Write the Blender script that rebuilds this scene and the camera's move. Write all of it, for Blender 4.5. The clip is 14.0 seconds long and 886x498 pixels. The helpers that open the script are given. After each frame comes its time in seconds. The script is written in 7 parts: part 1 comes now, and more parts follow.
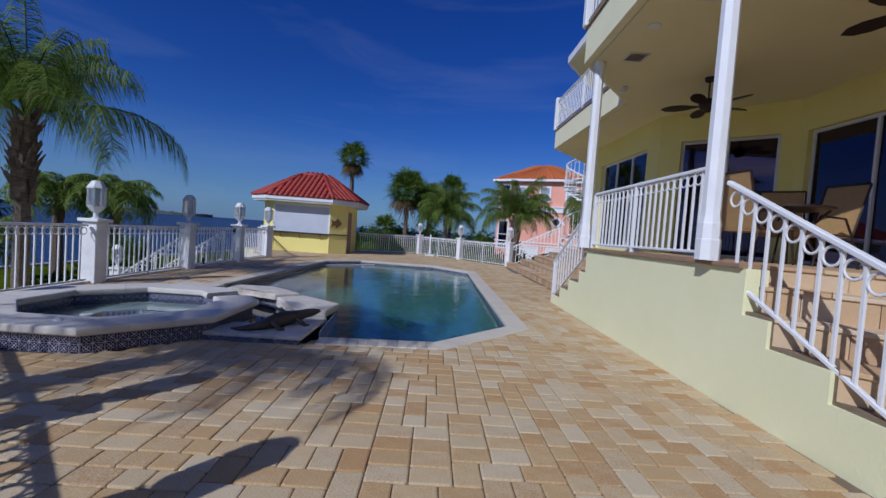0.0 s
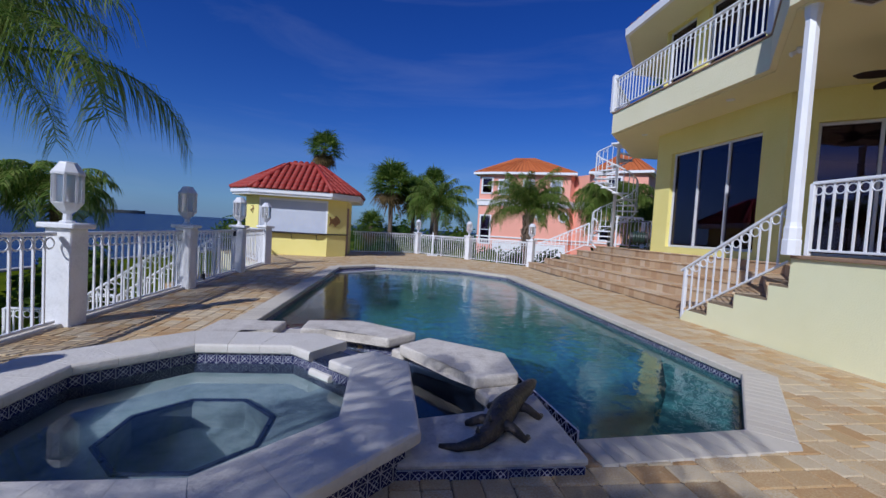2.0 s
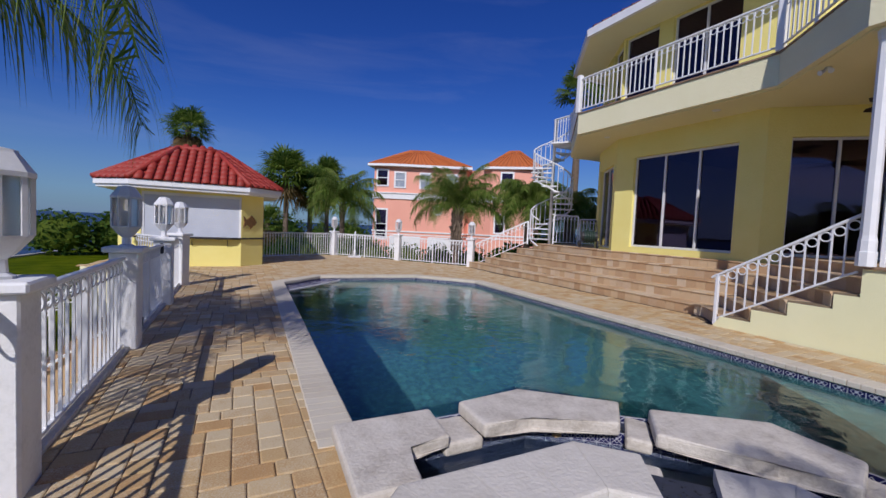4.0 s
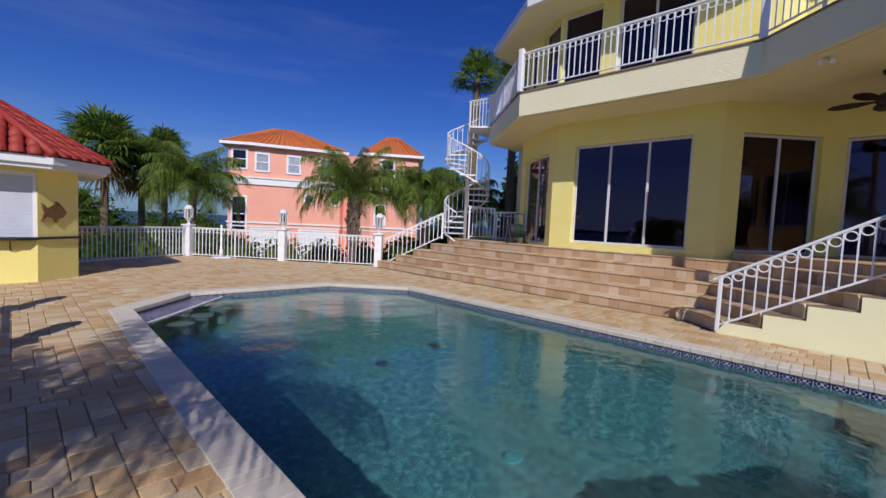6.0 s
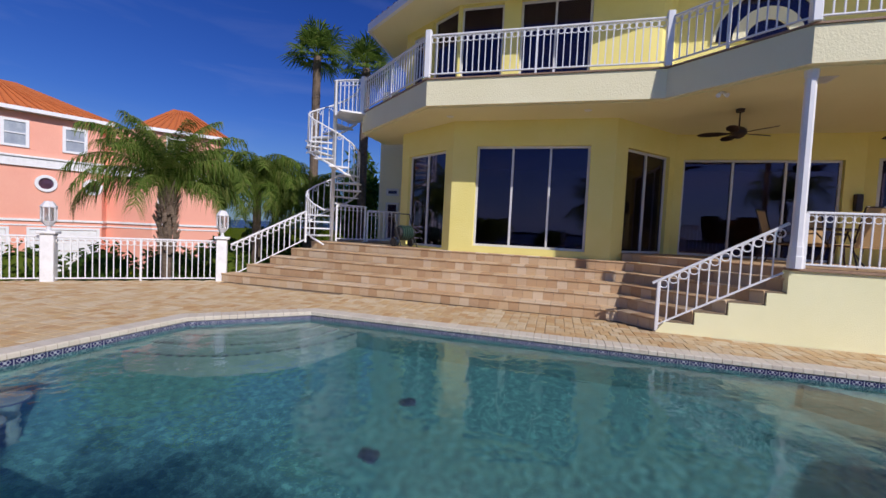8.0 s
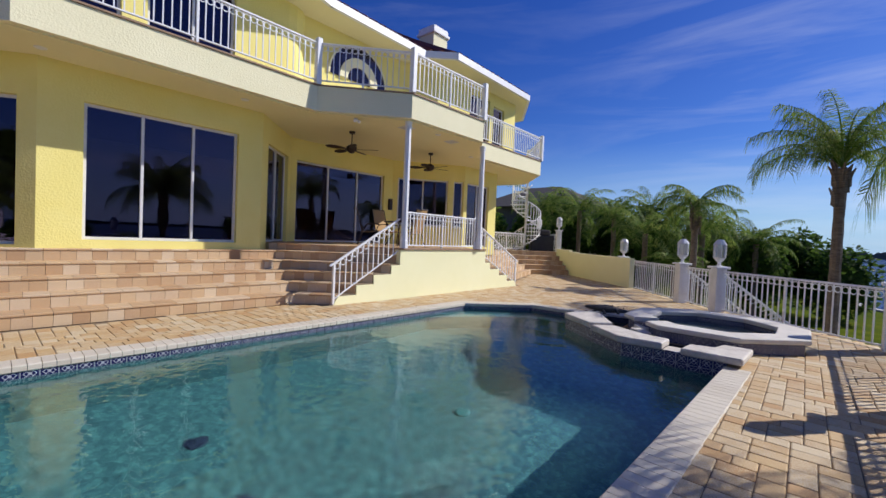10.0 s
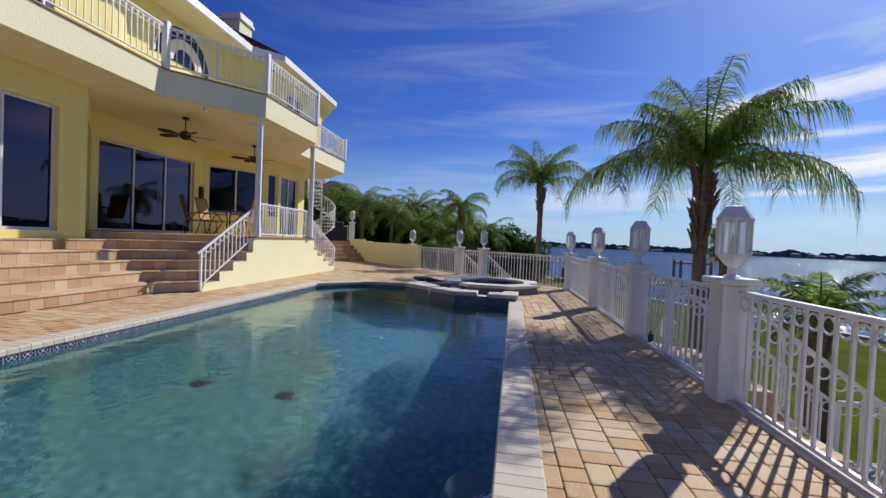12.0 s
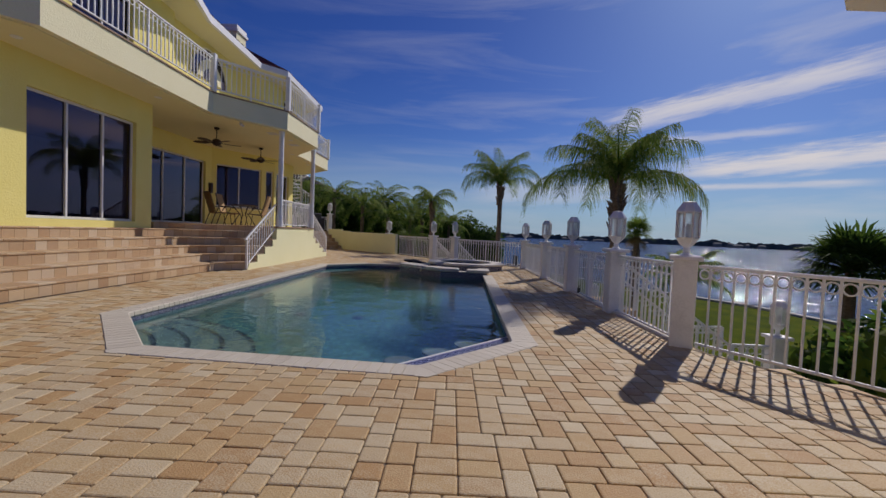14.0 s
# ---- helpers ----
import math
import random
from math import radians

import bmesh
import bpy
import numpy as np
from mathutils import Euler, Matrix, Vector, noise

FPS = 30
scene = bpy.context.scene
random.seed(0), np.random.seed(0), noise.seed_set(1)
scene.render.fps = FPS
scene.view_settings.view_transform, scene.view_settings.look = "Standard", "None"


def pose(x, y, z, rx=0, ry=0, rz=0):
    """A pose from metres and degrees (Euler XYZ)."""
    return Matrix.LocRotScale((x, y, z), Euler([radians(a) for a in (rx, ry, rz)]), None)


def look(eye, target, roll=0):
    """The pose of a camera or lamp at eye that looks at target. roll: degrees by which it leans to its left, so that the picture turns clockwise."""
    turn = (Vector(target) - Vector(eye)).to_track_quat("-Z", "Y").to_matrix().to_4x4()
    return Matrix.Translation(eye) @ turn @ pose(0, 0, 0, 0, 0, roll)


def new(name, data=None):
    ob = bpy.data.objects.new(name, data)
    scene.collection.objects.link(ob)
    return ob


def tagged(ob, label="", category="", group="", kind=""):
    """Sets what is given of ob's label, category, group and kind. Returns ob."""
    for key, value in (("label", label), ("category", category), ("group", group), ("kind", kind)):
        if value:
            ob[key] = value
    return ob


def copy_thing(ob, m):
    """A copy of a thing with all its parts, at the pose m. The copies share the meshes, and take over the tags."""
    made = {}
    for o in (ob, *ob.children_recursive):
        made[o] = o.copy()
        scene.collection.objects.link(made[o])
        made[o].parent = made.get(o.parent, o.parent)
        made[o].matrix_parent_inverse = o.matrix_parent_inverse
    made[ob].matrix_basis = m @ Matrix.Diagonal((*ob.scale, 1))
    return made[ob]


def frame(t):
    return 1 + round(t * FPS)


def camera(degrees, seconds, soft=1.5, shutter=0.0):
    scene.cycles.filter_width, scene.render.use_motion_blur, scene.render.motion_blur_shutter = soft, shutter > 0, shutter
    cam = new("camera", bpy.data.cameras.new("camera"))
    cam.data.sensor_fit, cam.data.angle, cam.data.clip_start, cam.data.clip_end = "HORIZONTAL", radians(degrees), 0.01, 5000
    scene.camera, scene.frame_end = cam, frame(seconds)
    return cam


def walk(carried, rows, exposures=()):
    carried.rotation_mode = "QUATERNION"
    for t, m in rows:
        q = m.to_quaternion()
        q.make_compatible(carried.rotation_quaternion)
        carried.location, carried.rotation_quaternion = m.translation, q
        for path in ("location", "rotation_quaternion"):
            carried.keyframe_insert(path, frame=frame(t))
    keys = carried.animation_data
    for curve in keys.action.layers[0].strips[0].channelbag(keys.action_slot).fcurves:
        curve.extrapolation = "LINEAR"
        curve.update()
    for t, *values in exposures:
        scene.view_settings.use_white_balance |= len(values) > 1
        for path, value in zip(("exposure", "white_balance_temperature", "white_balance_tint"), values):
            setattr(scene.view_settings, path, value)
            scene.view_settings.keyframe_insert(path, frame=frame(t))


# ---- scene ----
cam = camera(94.31, 14.0)
PATH = [
    (0, (0.812, 0.557, 1.304), (0.861, 2.555, 1.227), 4.13),
    (0.5, (0.216, 1.097, 1.291), (0.393, 3.088, 1.212), 3.85),
    (1, (-0.474, 1.675, 1.294), (-0.207, 3.656, 1.213), 3.71),
    (1.5, (-1.113, 2.309, 1.277), (-0.841, 4.288, 1.191), 3.52),
    (2, (-1.680, 2.894, 1.278), (-1.400, 4.873, 1.189), 3.40),
    (2.2, (-1.920, 3.123, 1.289), (-1.614, 5.097, 1.201), 3.43),
    (4.3, (-4.240, 5.422, 1.490), (-3.217, 7.137, 1.386), 2.58),
    (4.5, (-4.310, 5.685, 1.491), (-3.204, 7.348, 1.386), 2.61),
    (5, (-4.331, 6.404, 1.496), (-3.052, 7.938, 1.387), 2.50),
    (5.5, (-4.286, 7.189, 1.496), (-2.885, 8.612, 1.381), 2.52),
    (6, (-4.259, 7.992, 1.497), (-2.814, 9.370, 1.381), 2.68),
    (6.5, (-4.275, 8.841, 1.502), (-2.773, 10.156, 1.385), 2.86),
    (7, (-4.288, 9.612, 1.525), (-2.672, 10.784, 1.415), 2.87),
    (7.5, (-4.291, 10.313, 1.550), (-2.540, 11.274, 1.445), 2.83),
    (8, (-4.297, 11.017, 1.575), (-2.368, 11.540, 1.480), 2.77),
    (8.5, (-4.244, 11.747, 1.600), (-2.249, 11.635, 1.514), 2.64),
    (9, (-4.139, 12.558, 1.629), (-2.297, 11.784, 1.552), 2.45),
    (9.2, (-4.128, 12.859, 1.635), (-2.375, 11.899, 1.561), 2.47),
    (11.3, (-3.419, 16.361, 1.321), (-2.819, 14.454, 1.281), 2.38),
    (11.5, (-3.302, 16.613, 1.340), (-2.800, 14.677, 1.298), 2.39),
    (12, (-3.004, 17.377, 1.351), (-2.727, 15.397, 1.308), 2.48),
    (12.5, (-2.730, 18.234, 1.340), (-2.625, 16.237, 1.294), 2.45),
    (13, (-2.498, 18.999, 1.322), (-2.475, 17.000, 1.271), 2.49),
    (13.5, (-2.312, 19.788, 1.302), (-2.301, 17.789, 1.236), 2.39),
    (14, (-2.223, 20.550, 1.269), (-2.185, 18.552, 1.190), 2.51),
]
EXPOSURE = [(0, -0.52, 5620, 15.0), (1.2, -0.46, 5650, 15.0), (2.2, -0.3, 5750, 15.0), (4.3, -0.31, 6300, 18.0), (6, -0.17, 6340, 18.5), (8.5, -0.04, 6440, 18.5), (9.2, 0.06, 6410, 16.5), (11.3, 0.24, 6550, 13.0), (12, 0.06, 6570, 14.0), (12.5, -0.12, 6620, 15.0), (13.2, -0.42, 6720, 15.5), (14, -0.56, 6820, 17.0)]
walk(cam, [(t, look(eye, target, roll)) for t, eye, target, roll in PATH], EXPOSURE)
# ---------------------------------------------------------------- light
SUN_DIR = Vector((-0.60, -0.80, 0.0)).normalized()
SUN_EL = radians(37)
world = bpy.data.worlds.new("world")
scene.world = world
world.use_nodes = True
wn, wl = world.node_tree.nodes, world.node_tree.links
wn.clear()
w_out = wn.new("ShaderNodeOutputWorld")
w_bg = wn.new("ShaderNodeBackground")
w_sky = wn.new("ShaderNodeTexSky")
w_sky.sky_type = "NISHITA"
w_sky.sun_disc = False
w_sky.sun_elevation = SUN_EL
w_sky.sun_rotation = math.atan2(SUN_DIR.x, SUN_DIR.y)
w_sky.air_density, w_sky.dust_density, w_sky.ozone_density = 1.0, 0.45, 4.0
# thin cirrus streaks over the whole dome
w_tc = wn.new("ShaderNodeTexCoord")
w_map = wn.new("ShaderNodeMapping")
w_map.inputs["Rotation"].default_value = (0.25, 0.1, 0.9)
w_map.inputs["Scale"].default_value = (1.3, 2.4, 10.0)
w_n1 = wn.new("ShaderNodeTexNoise")
w_n1.inputs["Scale"].default_value = 1.3
w_n1.inputs["Detail"].default_value = 8
w_n1.inputs["Roughness"].default_value = 0.58
w_n1.inputs["Distortion"].default_value = 0.5
w_r1 = wn.new("ShaderNodeValToRGB")
w_r1.color_ramp.elements[0].position = 0.51
w_r1.color_ramp.elements[1].position = 0.84
w_mul = wn.new("ShaderNodeMath")
w_mul.operation = "MULTIPLY"
w_hsv = wn.new("ShaderNodeHueSaturation")
w_hsv.inputs["Hue"].default_value = 0.523
w_hsv.inputs["Saturation"].default_value = 1.28
w_hsv.inputs["Value"].default_value = 0.73
w_mix = wn.new("ShaderNodeMix")
w_mix.data_type = "RGBA"
w_mix.inputs["B"].default_value = (7.0, 7.4, 8.0, 1)
w_bg.inputs["Strength"].default_value = 0.11
wl.new(w_tc.outputs["Generated"], w_map.inputs["Vector"])
wl.new(w_map.outputs["Vector"], w_n1.inputs["Vector"])
wl.new(w_n1.outputs["Fac"], w_r1.inputs["Fac"])
w_sep = wn.new("ShaderNodeVectorMath")
w_rng = wn.new("ShaderNodeMapRange")
w_rng.inputs["From Min"].default_value = 0.2
w_rng.inputs["From Max"].default_value = 0.8
w_rng.inputs["To Min"].default_value = 0.07
w_rng.inputs["To Max"].default_value = 0.5
w_sep.operation = "DOT_PRODUCT"
w_sep.inputs[1].default_value = (-0.8, -0.6, 0.0)
wl.new(w_tc.outputs["Generated"], w_sep.inputs[0])
wl.new(w_sep.outputs["Value"], w_rng.inputs["Value"])
wl.new(w_r1.outputs["Color"], w_mul.inputs[0])
wl.new(w_rng.outputs["Result"], w_mul.inputs[1])
wl.new(w_sky.outputs["Color"], w_hsv.inputs["Color"])
wl.new(w_mul.outputs["Value"], w_mix.inputs["Factor"])
w_tint = wn.new("ShaderNodeMix")
w_tint.data_type = "RGBA"
w_tint.blend_type = "MULTIPLY"
w_tint.inputs["Factor"].default_value = 1.0
w_tint.inputs["B"].default_value = (0.59, 0.87, 1.12, 1)
wl.new(w_hsv.outputs["Color"], w_tint.inputs["A"])
w_xyz = wn.new("ShaderNodeSeparateXYZ")
w_hz = wn.new("ShaderNodeMapRange")
w_hz.inputs["From Min"].default_value = 0.0
w_hz.inputs["From Max"].default_value = 0.22
w_hz.inputs["To Min"].default_value = 0.8
w_hz.inputs["To Max"].default_value = 0.0
w_haze = wn.new("ShaderNodeMix")
w_haze.data_type = "RGBA"
w_hcol = wn.new("ShaderNodeMix")
w_hcol.data_type = "RGBA"
w_hcol.inputs["A"].default_value = (1.5, 2.5, 4.6, 1)
w_hcol.inputs["B"].default_value = (3.3, 4.9, 7.2, 1)
wl.new(w_tc.outputs["Generated"], w_xyz.inputs[0])
wl.new(w_xyz.outputs["Z"], w_hz.inputs["Value"])
w_side = wn.new("ShaderNodeVectorMath")
w_side.operation = "DOT_PRODUCT"
w_side.inputs[1].default_value = (SUN_DIR.x, SUN_DIR.y, 0.0)
w_away = wn.new("ShaderNodeMapRange")
w_away.inputs["From Min"].default_value = -0.6
w_away.inputs["From Max"].default_value = 0.7
w_away.inputs["To Min"].default_value = 0.7
w_away.inputs["To Max"].default_value = 1.0
w_hz2 = wn.new("ShaderNodeMath")
w_hz2.operation = "MULTIPLY"
wl.new(w_tc.outputs["Generated"], w_side.inputs[0])
wl.new(w_side.outputs["Value"], w_away.inputs["Value"])
wl.new(w_hz.outputs["Result"], w_hz2.inputs[0])
wl.new(w_away.outputs["Result"], w_hz2.inputs[1])
wl.new(w_hz2.outputs["Value"], w_haze.inputs["Factor"])
wl.new(w_tint.outputs["Result"], w_haze.inputs["A"])
w_tosun = wn.new("ShaderNodeMapRange")
w_tosun.inputs["From Min"].default_value = -0.2
w_tosun.inputs["From Max"].default_value = 0.9
wl.new(w_side.outputs["Value"], w_tosun.inputs["Value"])
wl.new(w_tosun.outputs["Result"], w_hcol.inputs["Factor"])
wl.new(w_hcol.outputs["Result"], w_haze.inputs["B"])
wl.new(w_haze.outputs["Result"], w_mix.inputs["A"])


def sky_node(op, a, c=None, d=None, kind="ShaderNodeMath"):
    nd = wn.new(kind)
    nd.operation = op
    for k, s in enumerate((a, c, d)):
        if s is None:
            continue
        if isinstance(s, (int, float, tuple, Vector)):
            nd.inputs[k].default_value = s
        else:
            wl.new(s, nd.inputs[k])
    return nd


def sky_dot(v):
    return sky_node("DOT_PRODUCT", w_tc.outputs["Generated"], tuple(v), None, "ShaderNodeVectorMath").outputs["Value"]


def sky_dir(az, el):
    return Vector((math.cos(radians(az)) * math.cos(radians(el)), math.sin(radians(az)) * math.cos(radians(el)), math.sin(radians(el))))


def cloud_streak(below, d0, d1, half, strength):
    """one long wind-drawn band of cirrus between two directions of the sky"""
    mid = ((d0 + d1) / 2).normalized()
    along = (d1 - d0).normalized()
    perp = mid.cross(along).normalized()
    u, v, f = sky_dot(along), sky_dot(perp), sky_dot(mid)
    u = sky_node("SUBTRACT", u, float(mid.dot(along))).outputs[0]
    xyz = wn.new("ShaderNodeCombineXYZ")
    wl.new(sky_node("MULTIPLY", u, 7.0).outputs[0], xyz.inputs[0])
    wl.new(sky_node("MULTIPLY", v, 55.0).outputs[0], xyz.inputs[1])
    xyz.inputs[2].default_value = half * 900
    nz = wn.new("ShaderNodeTexNoise")
    nz.inputs["Scale"].default_value = 1.0
    nz.inputs["Detail"].default_value = 7
    nz.inputs["Roughness"].default_value = 0.62
    wl.new(xyz.outputs[0], nz.inputs["Vector"])
    wob = sky_node("MULTIPLY_ADD", nz.outputs["Fac"], half * 2.6, -half * 1.3).outputs[0]
    vv = sky_node("ABSOLUTE", sky_node("ADD", v, wob).outputs[0]).outputs[0]
    uu = sky_node("ABSOLUTE", sky_node("ADD", u, wob).outputs[0]).outputs[0]
    masks = []
    for val, lo_, hi_ in ((vv, half * 1.25, half * 0.1), (uu, (d1 - d0).length * 0.55, (d1 - d0).length * 0.3), (f, 0.0, 0.2)):
        mr = wn.new("ShaderNodeMapRange")
        mr.interpolation_type = "SMOOTHSTEP"
        mr.inputs["From Min"].default_value = min(lo_, hi_)
        mr.inputs["From Max"].default_value = max(lo_, hi_)
        mr.inputs["To Min"].default_value = 0.0 if lo_ < hi_ else 1.0
        mr.inputs["To Max"].default_value = 1.0 if lo_ < hi_ else 0.0
        wl.new(val, mr.inputs["Value"])
        masks.append(mr.outputs["Result"])
    m = sky_node("MULTIPLY", masks[0], masks[1]).outputs[0]
    m = sky_node("MULTIPLY", m, masks[2]).outputs[0]
    m = sky_node("MULTIPLY", m, sky_node("MULTIPLY_ADD", nz.outputs["Fac"], strength * 1.2, strength * 0.35).outputs[0]).outputs[0]
    mx = wn.new("ShaderNodeMix")
    mx.data_type = "RGBA"
    mx.inputs["B"].default_value = (8.0, 8.2, 8.6, 1)
    wl.new(m, mx.inputs["Factor"])
    wl.new(below, mx.inputs["A"])
    return mx.outputs["Result"]


w_top = w_mix.outputs["Result"]
for az0, el0, az1, el1, half, strength in ((-108, 13.9, -138, 18.0, 0.026, 0.8), (-117, 8.2, -146, 9.6, 0.024, 0.95), (-108, 11.6, -131, 12.3, 0.012, 0.5), (-116, 6.5, -136, 6.7, 0.007, 0.6), (-92, 5.5, -118, 7.0, 0.03, 0.35)):
    w_top = cloud_streak(w_top, sky_dir(az0, el0), sky_dir(az1, el1), half, strength)
wl.new(w_top, w_bg.inputs["Color"])
wl.new(w_bg.outputs["Background"], w_out.inputs["Surface"])
sun_data = bpy.data.lights.new("sun", "SUN")
sun_data.energy = 4.2
sun_data.angle = radians(0.53)
sun_data.color = (1.0, 0.975, 0.92)
sun = new("sun", sun_data)
sun.matrix_world = look((SUN_DIR.x * 40, SUN_DIR.y * 40, 40 * math.tan(SUN_EL)), (0, 0, 0))
scene.view_settings.exposure = 0.0


# ---------------------------------------------------------------- materials
def node_mat(name):
    m = bpy.data.materials.new(name)
    m.use_nodes = True
    b = m.node_tree.nodes["Principled BSDF"]
    return m, m.node_tree.nodes, m.node_tree.links, b


def ramp(n, cols, pos=None):
    r = n.new("ShaderNodeValToRGB")
    e = r.color_ramp.elements
    k = len(cols)
    for i, c in enumerate(cols):
        p = pos[i] if pos else i / (k - 1)
        if i < 2:
            el = e[i]
            el.position = p
        else:
            el = e.new(p)
        el.color = (*c, 1)
    return r


def surf(name, cols, scale=3.0, rough=0.6, bump=0.1, bscale=60.0, metal=0.0, spec=0.5, pos=None, per="", vary=0.35, stretch=(1, 1, 1), coat=0.0):
    """Base colours over two sizes of grain, with fine relief. per: 'object' or 'island' shifts each piece's colour."""
    m, n, l, b = node_mat(name)
    tc = n.new("ShaderNodeTexCoord")
    mp = n.new("ShaderNodeMapping")
    mp.inputs["Scale"].default_value = stretch
    l.new(tc.outputs["Object"], mp.inputs["Vector"])
    n1 = n.new("ShaderNodeTexNoise")
    n1.inputs["Scale"].default_value = scale
    n1.inputs["Detail"].default_value = 6
    n1.inputs["Roughness"].default_value = 0.6
    n2 = n.new("ShaderNodeTexNoise")
    n2.inputs["Scale"].default_value = bscale
    n2.inputs["Detail"].default_value = 3
    l.new(mp.outputs["Vector"], n1.inputs["Vector"])
    l.new(mp.outputs["Vector"], n2.inputs["Vector"])
    mixf = n.new("ShaderNodeMath")
    mixf.operation = "MULTIPLY_ADD"
    mixf.inputs[1].default_value = 0.3
    l.new(n2.outputs["Fac"], mixf.inputs[0])
    if per:
        rnd = n.new("ShaderNodeObjectInfo").outputs["Random"] if per == "object" else n.new("ShaderNodeNewGeometry").outputs["Random Per Island"]
        a = n.new("ShaderNodeMath")
        a.operation = "MULTIPLY_ADD"
        a.inputs[1].default_value = 1 - vary
        l.new(rnd, a.inputs[0])
        s = n.new("ShaderNodeMath")
        s.operation = "MULTIPLY"
        s.inputs[1].default_value = vary
        l.new(n1.outputs["Fac"], s.inputs[0])
        l.new(s.outputs[0], a.inputs[2])
        l.new(a.outputs[0], mixf.inputs[2])
    else:
        l.new(n1.outputs["Fac"], mixf.inputs[2])
    sub = n.new("ShaderNodeMath")
    sub.operation = "SUBTRACT"
    sub.inputs[1].default_value = 0.15
    l.new(mixf.outputs[0], sub.inputs[0])
    r = ramp(n, cols, pos or ([0.25 + 0.5 * i / (len(cols) - 1) for i in range(len(cols))] if not per else None))
    l.new(sub.outputs[0], r.inputs["Fac"])
    l.new(r.outputs["Color"], b.inputs["Base Color"])
    rr = n.new("ShaderNodeMapRange")
    rr.inputs["To Min"].default_value = max(rough - 0.12, 0.02)
    rr.inputs["To Max"].default_value = min(rough + 0.12, 1)
    l.new(n1.outputs["Fac"], rr.inputs["Value"])
    l.new(rr.outputs["Result"], b.inputs["Roughness"])
    b.inputs["Metallic"].default_value = metal
    b.inputs["Specular IOR Level"].default_value = spec
    b.inputs["Coat Weight"].default_value = coat
    if bump:
        bp = n.new("ShaderNodeBump")
        bp.inputs["Strength"].default_value = bump
        bp.inputs["Distance"].default_value = 0.02
        l.new(n2.outputs["Fac"], bp.inputs["Height"])
        l.new(bp.outputs["Normal"], b.inputs["Normal"])
    return m


PAVE = [(0.4, 0.218, 0.083), (0.575, 0.456, 0.278), (0.488, 0.307, 0.132), (0.595, 0.493, 0.319), (0.449, 0.256, 0.099), (0.566, 0.409, 0.215), (0.615, 0.512, 0.339), (0.507, 0.331, 0.145), (0.585, 0.452, 0.253)]
M_PAVER = surf("paver", PAVE, 9, 0.75, 0.25, 90, per="object", vary=0.16)
M_PAVER_I = surf("paver_rest", PAVE, 9, 0.75, 0.25, 90, per="island", vary=0.16)
M_SAND = surf("joint_sand", [(0.16, 0.115, 0.07), (0.25, 0.19, 0.125)], 6, 0.95, 0.3, 150)
M_RISER = surf("step_stone", [(0.38, 0.225, 0.115), (0.51, 0.335, 0.18), (0.59, 0.43, 0.255), (0.45, 0.28, 0.145), (0.63, 0.50, 0.34), (0.54, 0.38, 0.22)], 9, 0.75, 0.2, 80, per="object", vary=0.15)
M_COPING = surf("coping_brick", [(0.48, 0.42, 0.33), (0.63, 0.57, 0.46), (0.56, 0.51, 0.41)], 14, 0.7, 0.2, 120, per="object", vary=0.5)
M_SPA_STONE = surf("spa_stone", [(0.43, 0.38, 0.315), (0.59, 0.54, 0.465), (0.69, 0.64, 0.56)], 5, 0.75, 0.35, 40)
# one stucco in two tones: knee wall paled for sun, house deepened for shade
M_STUCCO_SUNLIT = surf("sunlit_stucco", [(0.80, 0.785, 0.47), (0.85, 0.835, 0.53)], 1.2, 0.85, 0.16, 50)
M_STUCCO = surf("yellow_stucco", [(0.82, 0.715, 0.215), (0.86, 0.765, 0.275)], 1.2, 0.85, 0.35, 28)
M_RIM = surf("rim_stone", [(0.46, 0.41, 0.35), (0.58, 0.54, 0.47), (0.66, 0.62, 0.55), (0.60, 0.55, 0.48)], 9, 0.75, 0.3, 40, per="object", vary=0.7)
M_STUCCO_PALE = surf("pale_yellow_stucco", [(0.80, 0.75, 0.48), (0.85, 0.80, 0.54)], 1.2, 0.85, 0.35, 30)
M_SOFFIT = surf("soffit_paint", [(0.78, 0.725, 0.43), (0.82, 0.765, 0.48)], 1.5, 0.8, 0.15, 60)
M_WHITE = surf("white_paint", [(0.74, 0.75, 0.76), (0.82, 0.82, 0.82)], 4, 0.4, 0.04, 50)
M_WHITE_OLD = surf("chalky_white_paint", [(0.66, 0.66, 0.65), (0.78, 0.78, 0.77), (0.82, 0.82, 0.82)], 5, 0.65, 0.15, 40)
M_ALU = surf("pale_metal_frame", [(0.62, 0.62, 0.62), (0.72, 0.72, 0.72)], 4, 0.35, 0.02, 60)
M_BROWN_EDGE = surf("brown_edge_tile", [(0.24, 0.15, 0.09), (0.34, 0.22, 0.14)], 8, 0.7, 0.2, 80)
M_PINK = surf("pink_stucco", [(0.80, 0.36, 0.26), (0.84, 0.41, 0.30)], 0.6, 0.85, 0.3, 12)
M_TILE_ORANGE = surf("orange_roof_tile", [(0.36, 0.085, 0.02), (0.50, 0.14, 0.035), (0.42, 0.11, 0.028)], 1.5, 0.7, 0.2, 12, per="island", vary=0.5)
M_TILE_RED = surf("red_roof_tile", [(0.20, 0.02, 0.013), (0.34, 0.035, 0.02), (0.27, 0.026, 0.016)], 6, 0.62, 0.1, 40, per="object", vary=0.5, coat=0.0)
M_SHINGLE = surf("grey_shingle", [(0.045, 0.04, 0.036), (0.075, 0.066, 0.058), (0.055, 0.05, 0.046)], 3, 0.9, 0.3, 14)
